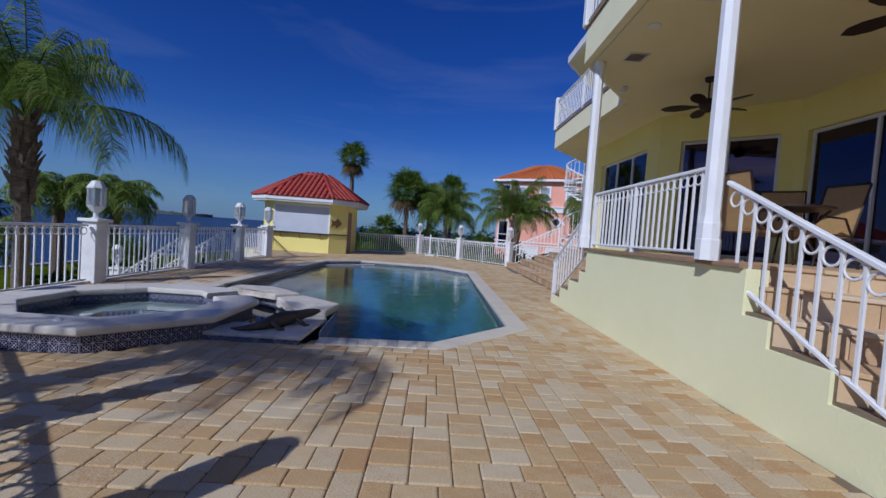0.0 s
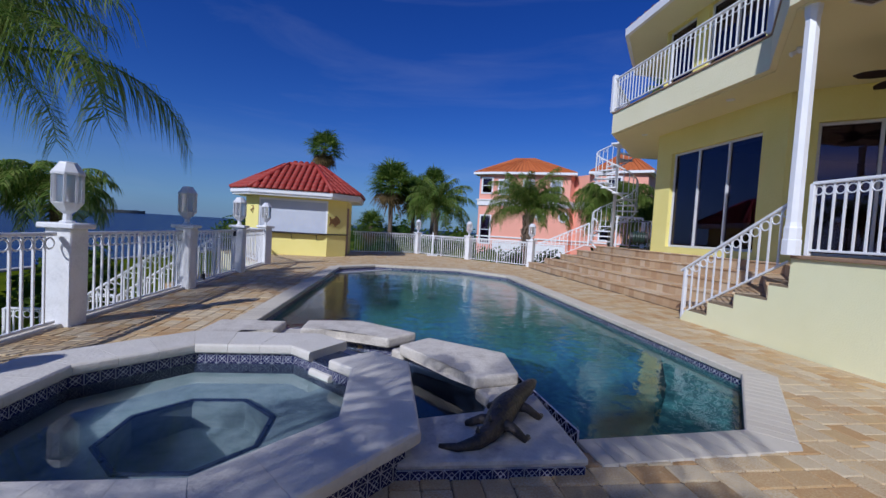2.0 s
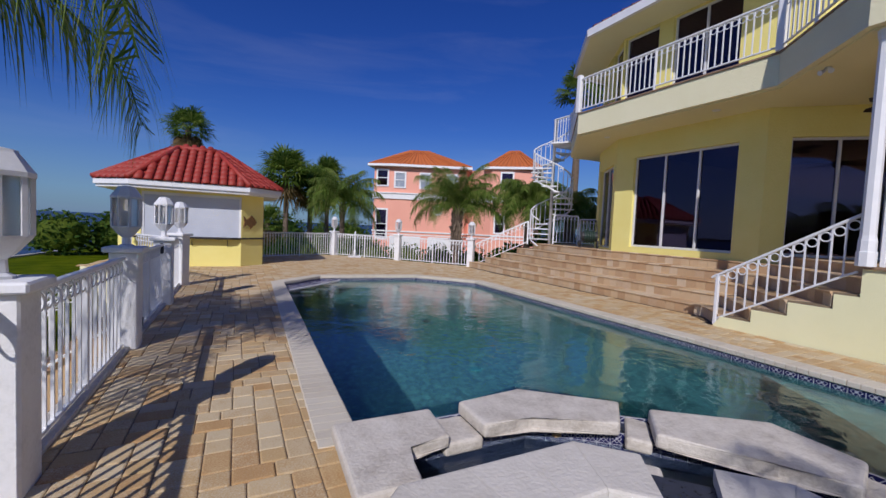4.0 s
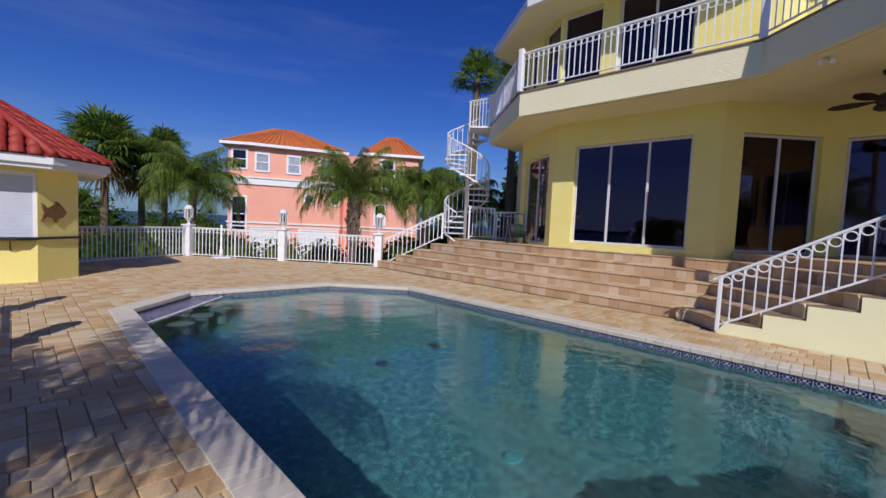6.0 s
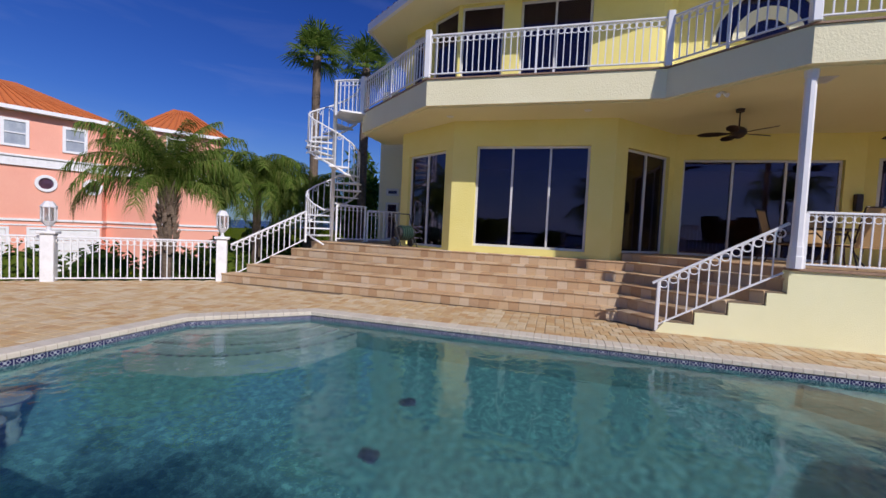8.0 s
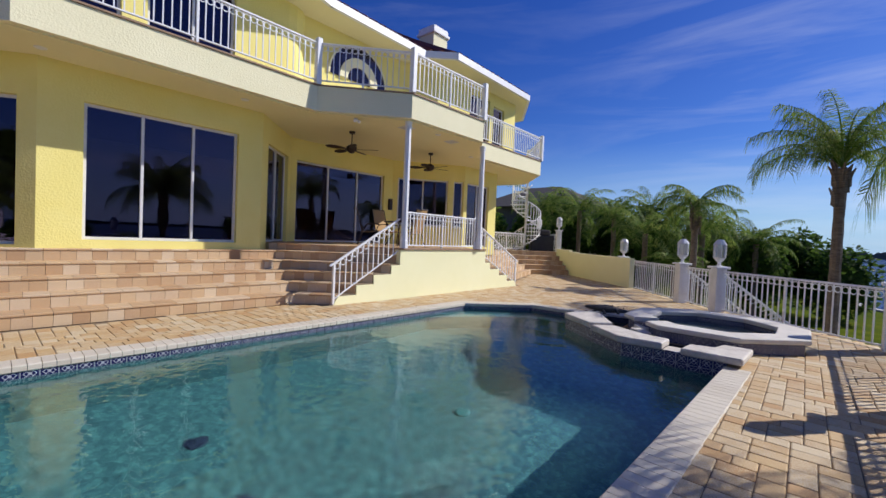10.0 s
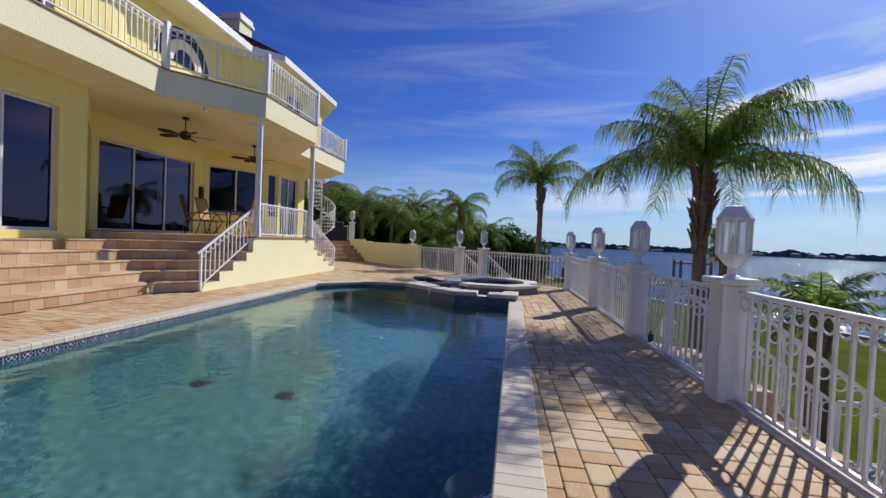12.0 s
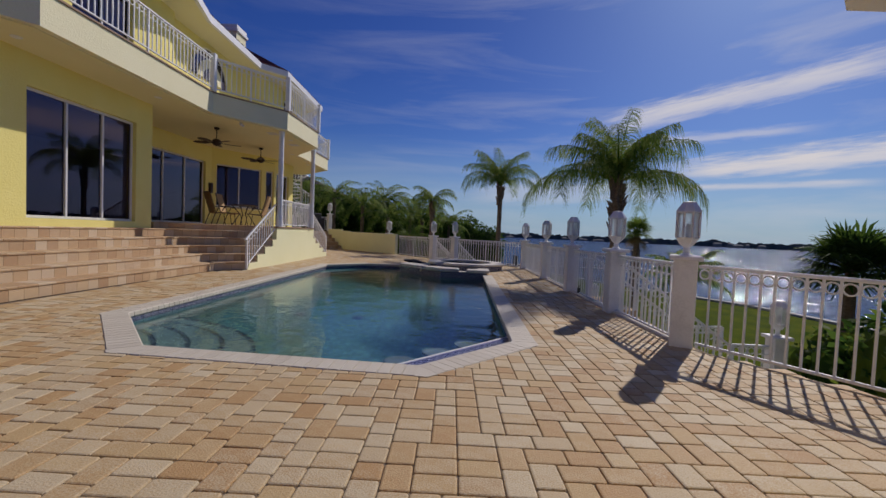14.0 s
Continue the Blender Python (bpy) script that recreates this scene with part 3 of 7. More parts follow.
for k in range(46):
    a = radians(208 + 72 * rg_.random())
    r = 835 + rg_.uniform(0, 20)
    w_, h_ = rg_.uniform(4, 18), rg_.uniform(1.5, 6.0)
    m_ = Matrix.Translation((r * math.cos(a), r * math.sin(a), -2.6)) @ Matrix.Rotation(a, 4, "Z")
    box(b, -4, 4, -w_ / 2, w_ / 2, 0, h_, m_)
    vs = [b.verts.new(m_ @ Vector(c)) for c in ((-4.5, -w_ / 2 - 0.5, h_), (-4.5, w_ / 2 + 0.5, h_), (4.5, w_ / 2 + 0.5, h_), (4.5, -w_ / 2 - 0.5, h_), (0, -w_ / 4, h_ + 1.8), (0, w_ / 4, h_ + 1.8))]
    for f in ((0, 1, 5, 4), (1, 2, 5), (2, 3, 4, 5), (3, 0, 4)):
        b.faces.new([vs[i] for i in f])
structure("backdrop_houses", b, M_FAR_HOUSE, "pale low houses along the far shore", "houses")

# ---------------------------------------------------------------- deck slab and joints
bm = bmesh.new()
sheet(bm, DECK, [POOL[:7] + [(-3.25, 6.86), (-2.22, 6.84), (-1.44, 6.06), (-1.44, 5.02), (-0.56, 5.02), (-0.42, 5.27)], offset(SPA, -0.12)], -0.012)
pavement = structure("pavement", bm, M_SAND, "tan and peach concrete paver pool deck with sandy joints", "pavement")
bm = bmesh.new()
n = len(DECK)
for i in range(n):
    (x0, y0), (x1, y1) = DECK[i], DECK[(i + 1) % n]
    v = [bm.verts.new(c) for c in ((x0, y0, -2.6), (x1, y1, -2.6), (x1, y1, -0.012), (x0, y0, -0.012))]
    bm.faces.new(v)
structure("wall_deck", bm, M_STUCCO_PALE, "pale stucco retaining wall under the pool deck", "wall")

# ---------------------------------------------------------------- steps and terraces
DIAG = [-5.74, -5.28, -4.8, -4.28, -3.85]
NX = [4.05, 4.44, 4.83, 5.22, 5.61]
WX = 3.43
FLIGHTS = []  # (flight, level, p, q) with the riser's face on the left of p -> q


def north_end(i):
    return (4.2 + 0.55 * i, 19.05 - 0.275 * i)


bm = bmesh.new()
for i in range(5):
    z0, z1 = i * RISE - (0.3 if i == 0 else 0), (i + 1) * RISE
    x, c = NX[i], DIAG[i]
    a, k, v, d = north_end(i), (x + 0.07, 13.5), (x, x - c), (WX, WX - c)
    prism(bm, [a, k, v, d, (WX, 5.65), (8.0, 5.65), (8.0, 17.4)], z0, z1)
    FLIGHTS += [("n", i, a, k), ("n", i, k, v), ("dn", i, v, d)]
    w0 = (4.05 + 0.38 * i, 11.3 - (4.05 + 0.38 * i - c))
    w1 = (5.68 + 0.386 * i, -3.0 - 0.06 * i)
    s1 = (4.5 + 0.267 * i, -4.5 - 0.21 * i)
    ds = (WX, 11.3 - (WX - c))
    prism(bm, [(8.0, 5.645), (WX, 5.645), ds, w0, w1, s1, (6.0, -7.0), (9.0, -7.0), (9.0, 5.645)], z0, z1)
    FLIGHTS += [("ds", i, ds, w0), ("w", i, w0, w1), ("s", i, w1, s1)]
steps = structure("stairs_terrace", bm, M_SAND, "wide tan stone steps up to the terraces", "stairs")
bm = bmesh.new()
LAN = [(WX, 6.81), (5.9, 9.28), (5.9, 9.5), (8.0, 9.5), (8.0, 1.8), (5.9, 1.8), (5.9, 2.02), (WX, 4.49)]
prism(bm, LAN, TERR_Z, LANAI_Z)
lanai = structure("floor_lanai", bm, M_RISER, "tan stone covered lanai floor", "floor")
FLIGHTS += [("dn", 5, (5.9, 9.28), (WX, 6.81)), ("ds", 5, (WX, 4.49), (5.9, 2.02))]

# knee wall with stepped ends
bm = bmesh.new()
pts = [(9.29, -0.02)]
for i in range(4):
    y0 = WX - DIAG[i] - 0.02
    y1 = WX - DIAG[i + 1] - 0.02
    pts += [(y0, (i + 1) * RISE - 0.03), (y1, (i + 1) * RISE - 0.03)]
pts += [(7.42, 4 * RISE - 0.03), (7.42, LANAI_Z - 0.03)]
south = [(11.3 - y, z) for y, z in pts]
loop = pts + south[::-1]
a = [bm.verts.new((3.40, y, z)) for y, z in loop]
b = [bm.verts.new((3.60, y, z)) for y, z in loop]
bm.faces.new(a)
bm.faces.new(b[::-1])
for i in range(len(loop)):
    bm.faces.new((a[i], a[(i + 1) % len(loop)], b[(i + 1) % len(loop)], b[i]))
structure("wall_knee", bm, M_STUCCO_SUNLIT, "pale yellow stucco knee wall of the lanai with stepped ends", "wall")
bm = bmesh.new()
box(bm, 3.36, 3.62, 3.9, 7.4, LANAI_Z - 0.03, LANAI_Z + 0.012)
bev(bm, 0.006)
structure("trim_knee", bm, M_BROWN_EDGE, "brown stone edging along the lanai", "trim")


# ---------------------------------------------------------------- house
def wall(name, p0, p1, z0, z1, material, label, openings=(), th=0.22):
    p0, p1 = Vector((*p0, 0)), Vector((*p1, 0))
    d = (p1 - p0).normalized()
    nrm = Vector((d.y, -d.x, 0))
    m = Matrix(((d.x, -nrm.x, 0, p0.x), (d.y, -nrm.y, 0, p0.y), (0, 0, 1, 0), (0, 0, 0, 1)))
    L = (p1 - p0).length
    b = bmesh.new()
    s = 0.0
    for s0, s1, za, zb in sorted(openings):
        if s0 > s:
            box(b, s, s0, 0, th, z0, z1, m)
        if za > z0:
            box(b, s0, s1, 0, th, z0, za, m)
        if zb < z1:
            box(b, s0, s1, 0, th, zb, z1, m)
        s = s1
    if s < L:
        box(b, s, L, 0, th, z0, z1, m)
    structure(name, b, material, label, "wall")
    return m


WINDOWS = [0]


def window(m, s0, s1, za, zb, panels, label="white-framed sliding glass door with dark reflecting panes", category="glass door", recess=0.09, fw=0.055, sill=False):
    WINDOWS[0] += 1
    w = thing("window_%d" % WINDOWS[0], label, category, m @ Vector(((s0 + s1) / 2, 0, za)), kind="structure")
    b = bmesh.new()
    y0, y1 = recess, recess + 0.07
    box(b, s0, s0 + fw, y0, y1, za, zb, m)
    box(b, s1 - fw, s1, y0, y1, za, zb, m)
    box(b, s0 + fw, s1 - fw, y0, y1, zb - fw, zb, m)
    box(b, s0 + fw, s1 - fw, y0, y1, za, za + fw, m)
    bev(b, 0.006)
    part("window_frame", b, M_ALU, w)
    step = (s1 - s0) / panels
    for k in range(1, panels):
        b = bmesh.new()
        c = s0 + k * step
        box(b, c - 0.025, c + 0.025, y0 - 0.012, y1 - 0.01, za + fw, zb - fw, m)
        bev(b, 0.005)
        part("mullion", b, M_ALU, w)
    for k in range(panels):
        b = bmesh.new()
        a0 = s0 + k * step + (fw if k == 0 else 0.025)
        a1 = s0 + (k + 1) * step - (fw if k == panels - 1 else 0.025)
        box(b, a0, a1, y0 + 0.03, y0 + 0.042, za + fw, zb - fw, m)
        part("pane", b, M_GLASS, w, "dark solar glass")
    if sill:
        b = bmesh.new()
        box(b, s0 - 0.04, s1 + 0.04, -0.04, y0, za - 0.06, za + 0.004, m)
        bev(b, 0.008)
        part("window_sill", b, M_STUCCO_PALE, w)
    return w


def seg(i):
    return HOUSE[i], HOUSE[i + 1]


GF0, GF1 = 0.9, 4.45
TOP0, TOP1 = 4.9, 7.45
WT = 3.67
OPEN = {
    0: [(0.35, 1.98, 1.1, 3.6, 2)],
    1: [(0.6, 3.26, 1.21, WT, 3)],
    2: [(0.43, 2.13, LANAI_Z, WT, 2)],
    3: [(0.2, 3.58, LANAI_Z, WT - 0.02, 3)],
    4: [(0.2, 2.1, 1.95, WT, 2)],
    5: [(0.04, 0.43, 1.95, WT, 1)],
    6: [(0.18, 1.6, LANAI_Z, WT, 2)],
    7: [(0.2, 1.15, 1.85, WT, 1)],
    8: [],
}
UP = {
    0: [(0.25, 0.8, 4.95, 6.9, 1), (1.2, 2.21, 4.95, 7.06, 1)],
    1: [(0.05, 1.1, 4.95, 7.06, 1), (1.5, 3.12, 4.95, 7.08, 2)],
    7: [(1.7, 2.92, 4.95, 6.76, 2), (3.16, 3.9, 4.95, 6.66, 1)],
    8: [(0.3, 1.4, 4.95, 6.66, 1)],
}
for i in range(len(HOUSE) - 1):
    m = wall("wall_ground_%d" % (i + 1), *seg(i), GF0, GF1, M_STUCCO, "yellow stucco house wall under the balcony", [o[:4] for o in OPEN[i]])
    for o in OPEN[i]:
        window(m, *o, sill=(o[2] > 1.3), category="window" if o[2] > 1.3 else "glass door", label="white-framed fixed window of dark reflecting glass" if o[2] > 1.3 else "white-framed sliding glass door with dark reflecting panes")
for i in range(len(UPPER) - 1):
    m = wall("wall_upper_%d" % (i + 1), UPPER[i], UPPER[i + 1], TOP0, TOP1, M_STUCCO, "yellow stucco upper house wall behind the balcony", [o[:4] for o in UP.get(i, [])])
    for o in UP.get(i, []):
        window(m, *o, label="white-framed balcony door with dark reflecting panes")
for nm, a, b in (("east", (15.0, 0.0), (15.0, 15.4)), ("north", (15.0, 15.4), HOUSE[0]), ("south", HOUSE[-1], (15.0, -1.9))):
    wall("wall_" + nm, a, b, GF0 - 0.5, TOP1, M_STUCCO, "plain yellow stucco outer wall of the house")
wall("wall_back", (15.0, -1.9), (15.0, 0.0), GF0 - 0.5, TOP1, M_STUCCO, "plain yellow stucco outer wall of the house")
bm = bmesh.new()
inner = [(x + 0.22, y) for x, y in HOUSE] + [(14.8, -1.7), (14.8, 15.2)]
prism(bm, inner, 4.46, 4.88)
structure("ceiling_house", bm, M_DARK_PLAIN, "plain ceiling inside the house", "ceiling")
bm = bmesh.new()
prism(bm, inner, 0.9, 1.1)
structure("floor_house", bm, M_DARK_PLAIN, "plain dark floor inside the house", "floor")

# balcony slab with its deep edge band
bm = bmesh.new()
prism(bm, BALCONY + [(8.5, -3.2), (8.5, 16.7)], 4.3, 4.86)
structure("balcony_slab", bm, M_STUCCO_PALE, "pale yellow rough stucco balcony edge band", "balcony")
bm = bmesh.new()
inner_soffit = [(x + 0.12, y) for x, y in BALCONY] + [(8.4, -3.1), (8.4, 16.5)]
prism(bm, inner_soffit, 4.274, 4.297)
structure("ceiling_lanai", bm, M_SOFFIT, "cream painted lanai ceiling under the balcony", "ceiling")
bm = bmesh.new()
rim = [(x - 0.03, y) for x, y in BALCONY] + [(8.4, -3.2), (8.4, 16.75)]
prism(bm, rim, 4.864, 4.895)
structure("trim_balcony", bm, M_BROWN_EDGE, "thin brown stone edge of the balcony floor", "trim")
bm = bmesh.new()
prism(bm, [(x + 0.13, y) for x, y in BALCONY] + [(8.4, -3.1), (8.4, 16.6)], 4.8, 4.9)
structure("floor_balcony", bm, M_COPING, "pale tiled balcony floor", "floor")

# columns
for x, y in COLS:
    c = thing("column", "slim white lanai column with a square plinth", "column", (x, y, LANAI_Z), group="lanai columns")
    bm = bmesh.new()
    lathe(bm, [(0.104, LANAI_Z + 0.012), (0.104, LANAI_Z + 0.2), (0.096, LANAI_Z + 0.21), (0.094, LANAI_Z + 0.35), (0.09, LANAI_Z + 0.362)], 8, (x, y, 0), 0.5)
    part("plinth", bm, M_WHITE, c)
    bm = bmesh.new()
    lathe(bm, [(0.09, LANAI_Z + 0.36), (0.082, LANAI_Z + 0.42), (0.076, 4.14), (0.088, 4.17), (0.096, 4.275)], 8, (x, y, 0), 0.5)
    part("shaft", bm, M_WHITE, c)

# roof
EAVE = [(6.66, 16.44), (4.83, 14.03), (4.8, 9.6), (5.12, 8.5), (5.22, 5.05), (4.5, 4.35), (4.6, -0.2), (6.2, -2.4), (15.8, -2.6), (15.8, 16.44)]
bm = bmesh.new()
prism(bm, EAVE, 7.1, 7.16)
structure("ceiling_eaves", bm, M_SOFFIT, "cream painted soffit under the house eaves", "soffit")
bm = bmesh.new()
ne = len(EAVE)
for i in range(ne):
    p, q = Vector((*EAVE[i], 0)), Vector((*EAVE[(i + 1) % ne], 0))
    d = (q - p).normalized()
    m = Matrix.Translation((p + q) / 2) @ Matrix.Rotation(math.atan2(d.y, d.x), 4, "Z")
    box(bm, -(q - p).length / 2 - 0.02, (q - p).length / 2 + 0.02, -0.07, 0.03, 7.09, 7.3, m)
structure("trim_gutter", bm, M_WHITE, "white gutter along the house eaves", "gutter")
roof = thing("roof_house", "dark red-brown tiled hip roof of the yellow house", "roof", (10, 7, 7.4), kind="structure")
bm = bmesh.new()
cx = [(10.2, 13.5), (9.5, 12.0), (9.5, 9.0), (9.2, 7.5), (9.2, 5.0), (9.4, 3.0), (9.5, 1.5), (10.0, 0.8), (12.0, 0.8), (12.0, 13.5)]
lo = [bm.verts.new((x, y, 7.26)) for x, y in EAVE]
hi = [bm.verts.new((x, y, 9.8)) for x, y in cx]
for i in range(ne):
    bm.faces.new((lo[i], lo[(i + 1) % ne], hi[(i + 1) % ne], hi[i]))
bm.faces.new(hi)
part("roof_body", bm, M_TILE_DARK, roof)
bm = bmesh.new()
for i in range(ne):
    ov = offset(EAVE, 0.02)
    p, q, hp, hq = Vector((*ov[i], 7.3)), Vector((*ov[(i + 1) % ne], 7.3)), Vector((*cx[i], 9.83)), Vector((*cx[(i + 1) % ne], 9.83))
    k = max(int((q - p).length / 0.3), 1)
    for j in range(k):
        s = (j + 0.5) / k
        a, b = p.lerp(q, s), hp.lerp(hq, s)
        tube(bm, [a, a.lerp(b, 0.33), a.lerp(b, 0.66), b], 0.07, 6)
ob = part("barrel_tiles", bm, M_TILE_DARK, roof)
ob["kind"] = "stuff"
ch = thing("chimney", "pale stucco chimney with a moulded white cap", "chimney", (8.1, 1.7, 8.2))
bm = bmesh.new()
box(bm, 7.72, 8.55, 1.3, 2.12, 7.8, 9.8)
part("shaft", bm, M_STUCCO_PALE, ch)
bm = bmesh.new()
box(bm, 7.64, 8.63, 1.22, 2.2, 9.8, 9.93)
box(bm, 7.69, 8.58, 1.27, 2.15, 9.93, 10.12)
bev(bm, 0.02)
part("cap", bm, M_WHITE_OLD, ch)

# arched window on the upper recessed wall
m = Matrix(((0, 1, 0, 6.0), (-1, 0, 0, 6.97), (0, 0, 1, 0), (0, 0, 0, 1)))
aw = thing("window_arched", "dark half-round fanlight with a pale stucco arch band on the upper wall", "window", (6.0, 6.97, 5.2), kind="structure")


def half_ring(r0, r1, y0, y1, zc, nseg=20):
    b = bmesh.new()
    rows = []
    for k in range(nseg + 1):
        a = math.pi * k / nseg
        rows.append([b.verts.new(m @ Vector((r * math.cos(a), y, zc + r * math.sin(a)))) for r in (r0, r1) for y in (y0, y1)])
    for p, q in zip(rows, rows[1:]):
        for i, j in ((0, 1), (1, 3), (3, 2), (2, 0)):
            b.faces.new((p[i], p[j], q[j], q[i]))
    for e in (rows[0], rows[-1]):
        b.faces.new((e[0], e[1], e[3], e[2]))
    return b


part("pane", half_ring(0.66, 0.97, -0.03, -0.005, 5.9), M_GLASS, aw, "dark curved glass band")
part("arch_band", half_ring(0.4, 0.66, -0.07, -0.005, 5.9), M_STUCCO_PALE, aw)
part("pane", half_ring(0.02, 0.4, -0.03, -0.005, 5.9), M_GLASS, aw, "dark half-round glass")
part("window_frame", half_ring(0.97, 1.02, -0.06, -0.005, 5.9), M_STUCCO_PALE, aw)

# wing behind the terrace on the far side
WING = [(0.3, 0.78, 1.1, 2.45), (0.3, 0.78, 2.7, 2.95), (1.12, 1.9, 1.3, 2.4), (1.12, 1.9, 2.62, 2.92)]
m = wall("wall_wing", (9.6, 17.3), (9.6, 15.3), 0.4, 6.4, M_STUCCO_PALE, "shaded pale stucco wall of the house's rear wing", [])
for s0, s1, za, zb in WING:
    window(m, s0, s1, za, zb, 1, "small dark window in a broad white frame", "window", recess=-0.05, fw=0.07)
wall("wall_wing_end", (15.0, 17.3), (9.83, 17.3), 0.4, 6.4, M_STUCCO_PALE, "plain end wall of the house's rear wing")
bm = bmesh.new()
prism(bm, [(7.0, 15.4), (15.0, 15.4), (15.0, 18.4), (9.0, 18.4), (6.45, 17.98)], -1.9, TERR_Z - 0.004)
structure("floor_terrace", bm, M_RISER, "tan stone terrace beside the house", "floor")


# ---------------------------------------------------------------- railings
BAR = bbox_mesh("baluster", 0.02, 0.02, 1.0, M_WHITE, base=True)
POST = bbox_mesh("post", 0.055, 0.055, 1.0, M_WHITE, 0.006, base=True)
bm = bmesh.new()
NR, NT = 14, 5
rows = [[bm.verts.new(((1 + 0.17 * math.cos(2 * math.pi * j / NT)) * math.cos(2 * math.pi * i / NR), 0.17 * math.sin(2 * math.pi * j / NT), (1 + 0.17 * math.cos(2 * math.pi * j / NT)) * math.sin(2 * math.pi * i / NR))) for j in range(NT)] for i in range(NR)]
for i in range(NR):
    for j in range(NT):
        bm.faces.new((rows[i][j], rows[i][(j + 1) % NT], rows[(i + 1) % NR][(j + 1) % NT], rows[(i + 1) % NR][j]))
RING = to_mesh("ring", bm, M_WHITE, True)


def railing(label, p0, p1, height=0.95, group="", gap=0.125, rings=True, foot=0.09, posts=(True, True), category="railing", extend=0.0, mid=True):
    p0, p1 = Vector(p0), Vector(p1)
    d = p1 - p0
    flat = Vector((d.x, d.y, 0))
    L = flat.length
    ang = math.atan2(d.y, d.x)
    t = thing("railing", label, category, p0, group)
    up = Vector((0, 0, 1))
    u = d.normalized()
    b = bmesh.new()
    beam(b, p0 + up * height - u * extend, p1 + up * height + u * extend * 0.3, 0.055, 0.04)
    bev(b, 0.008)
    part("top_rail", b, M_WHITE, t)
    b = bmesh.new()
    beam(b, p0 + up * foot, p1 + up * foot, 0.035, 0.03)
    bev(b, 0.005)
    part("bottom_rail", b, M_WHITE, t)
    for k, on in enumerate(posts):
        if on:
            q = (p0, p1)[k]
            piece("post", POST, t, Matrix.Translation(q) @ Matrix.Rotation(ang, 4, "Z") @ Matrix.Diagonal((1, 1, height, 1)))
    nb = max(int(round(L / gap)), 2)
    midk = nb // 2 if (mid and L > 2.0) else -1
    for k in range(1, nb):
        q = p0 + d * (k / nb)
        if k == midk:
            piece("post", POST, t, Matrix.Translation(q) @ Matrix.Rotation(ang, 4, "Z") @ Matrix.Diagonal((0.8, 0.8, height, 1)))
        else:
            piece("baluster", BAR, t, Matrix.Translation(q + up * foot) @ Matrix.Rotation(ang, 4, "Z") @ Matrix.Diagonal((1, 1, height - foot, 1)))
    if rings:
        r = L / nb / 2 * 0.86
        for k in range(nb):
            q = p0 + d * ((k + 0.5) / nb) + up * (height - 0.03 - r * 1.15)
            piece("ring", RING, t, Matrix.Translation(q) @ Matrix.Rotation(ang, 4, "Z") @ Matrix.Diagonal((r, r * 0.8, r, 1)))
    return t


BZ = 4.895
BPOST = bbox_mesh("corner_post", 0.13, 0.13, 1.04, M_WHITE, 0.012, base=True)
for (a, b) in zip(BALCONY, BALCONY[1:]):
    a, b = Vector((*a, BZ)), Vector((*b, BZ))
    k = (b - a).normalized()
    railing("white metal balcony railing with a row of rings", a + k * 0.07, b - k * 0.07, 0.92, "balcony railings", 0.135, posts=(False, False))
for x, y in BALCONY:
    p = part("balcony_post", BPOST, None, None)
    p.location = (x, y, BZ)
    tagged(p, "white square balcony corner post", "post", "balcony corner posts")
railing("white lanai railing with a row of rings", (3.42, COLS[0][1] - 0.14, LANAI_Z + 0.012), (3.42, COLS[1][1] + 0.14, LANAI_Z + 0.012), 0.88, "lanai railings", 0.12, foot=0.07)
railing("white sloping stair railing with rings", (3.44, 9.26, 0.02), (3.44, 7.48, 1.05), 0.87, "stair railings", 0.15, posts=(True, False), extend=0.12, foot=0.1, mid=False)
railing("white sloping stair railing with rings", (3.44, 2.06, 0.0), (3.44, 4.2, 1.05), 0.88, "stair railings", 0.15, posts=(True, False), extend=0.12, foot=0.1, mid=False)
railing("white sloping stair railing with rings", (4.42, 19.02, 0.02), (6.15, 18.0, TERR_Z - 0.04), 0.9, "stair railings", 0.15, posts=(False, True), mid=False)

# lamp pillars
bm = bmesh.new()


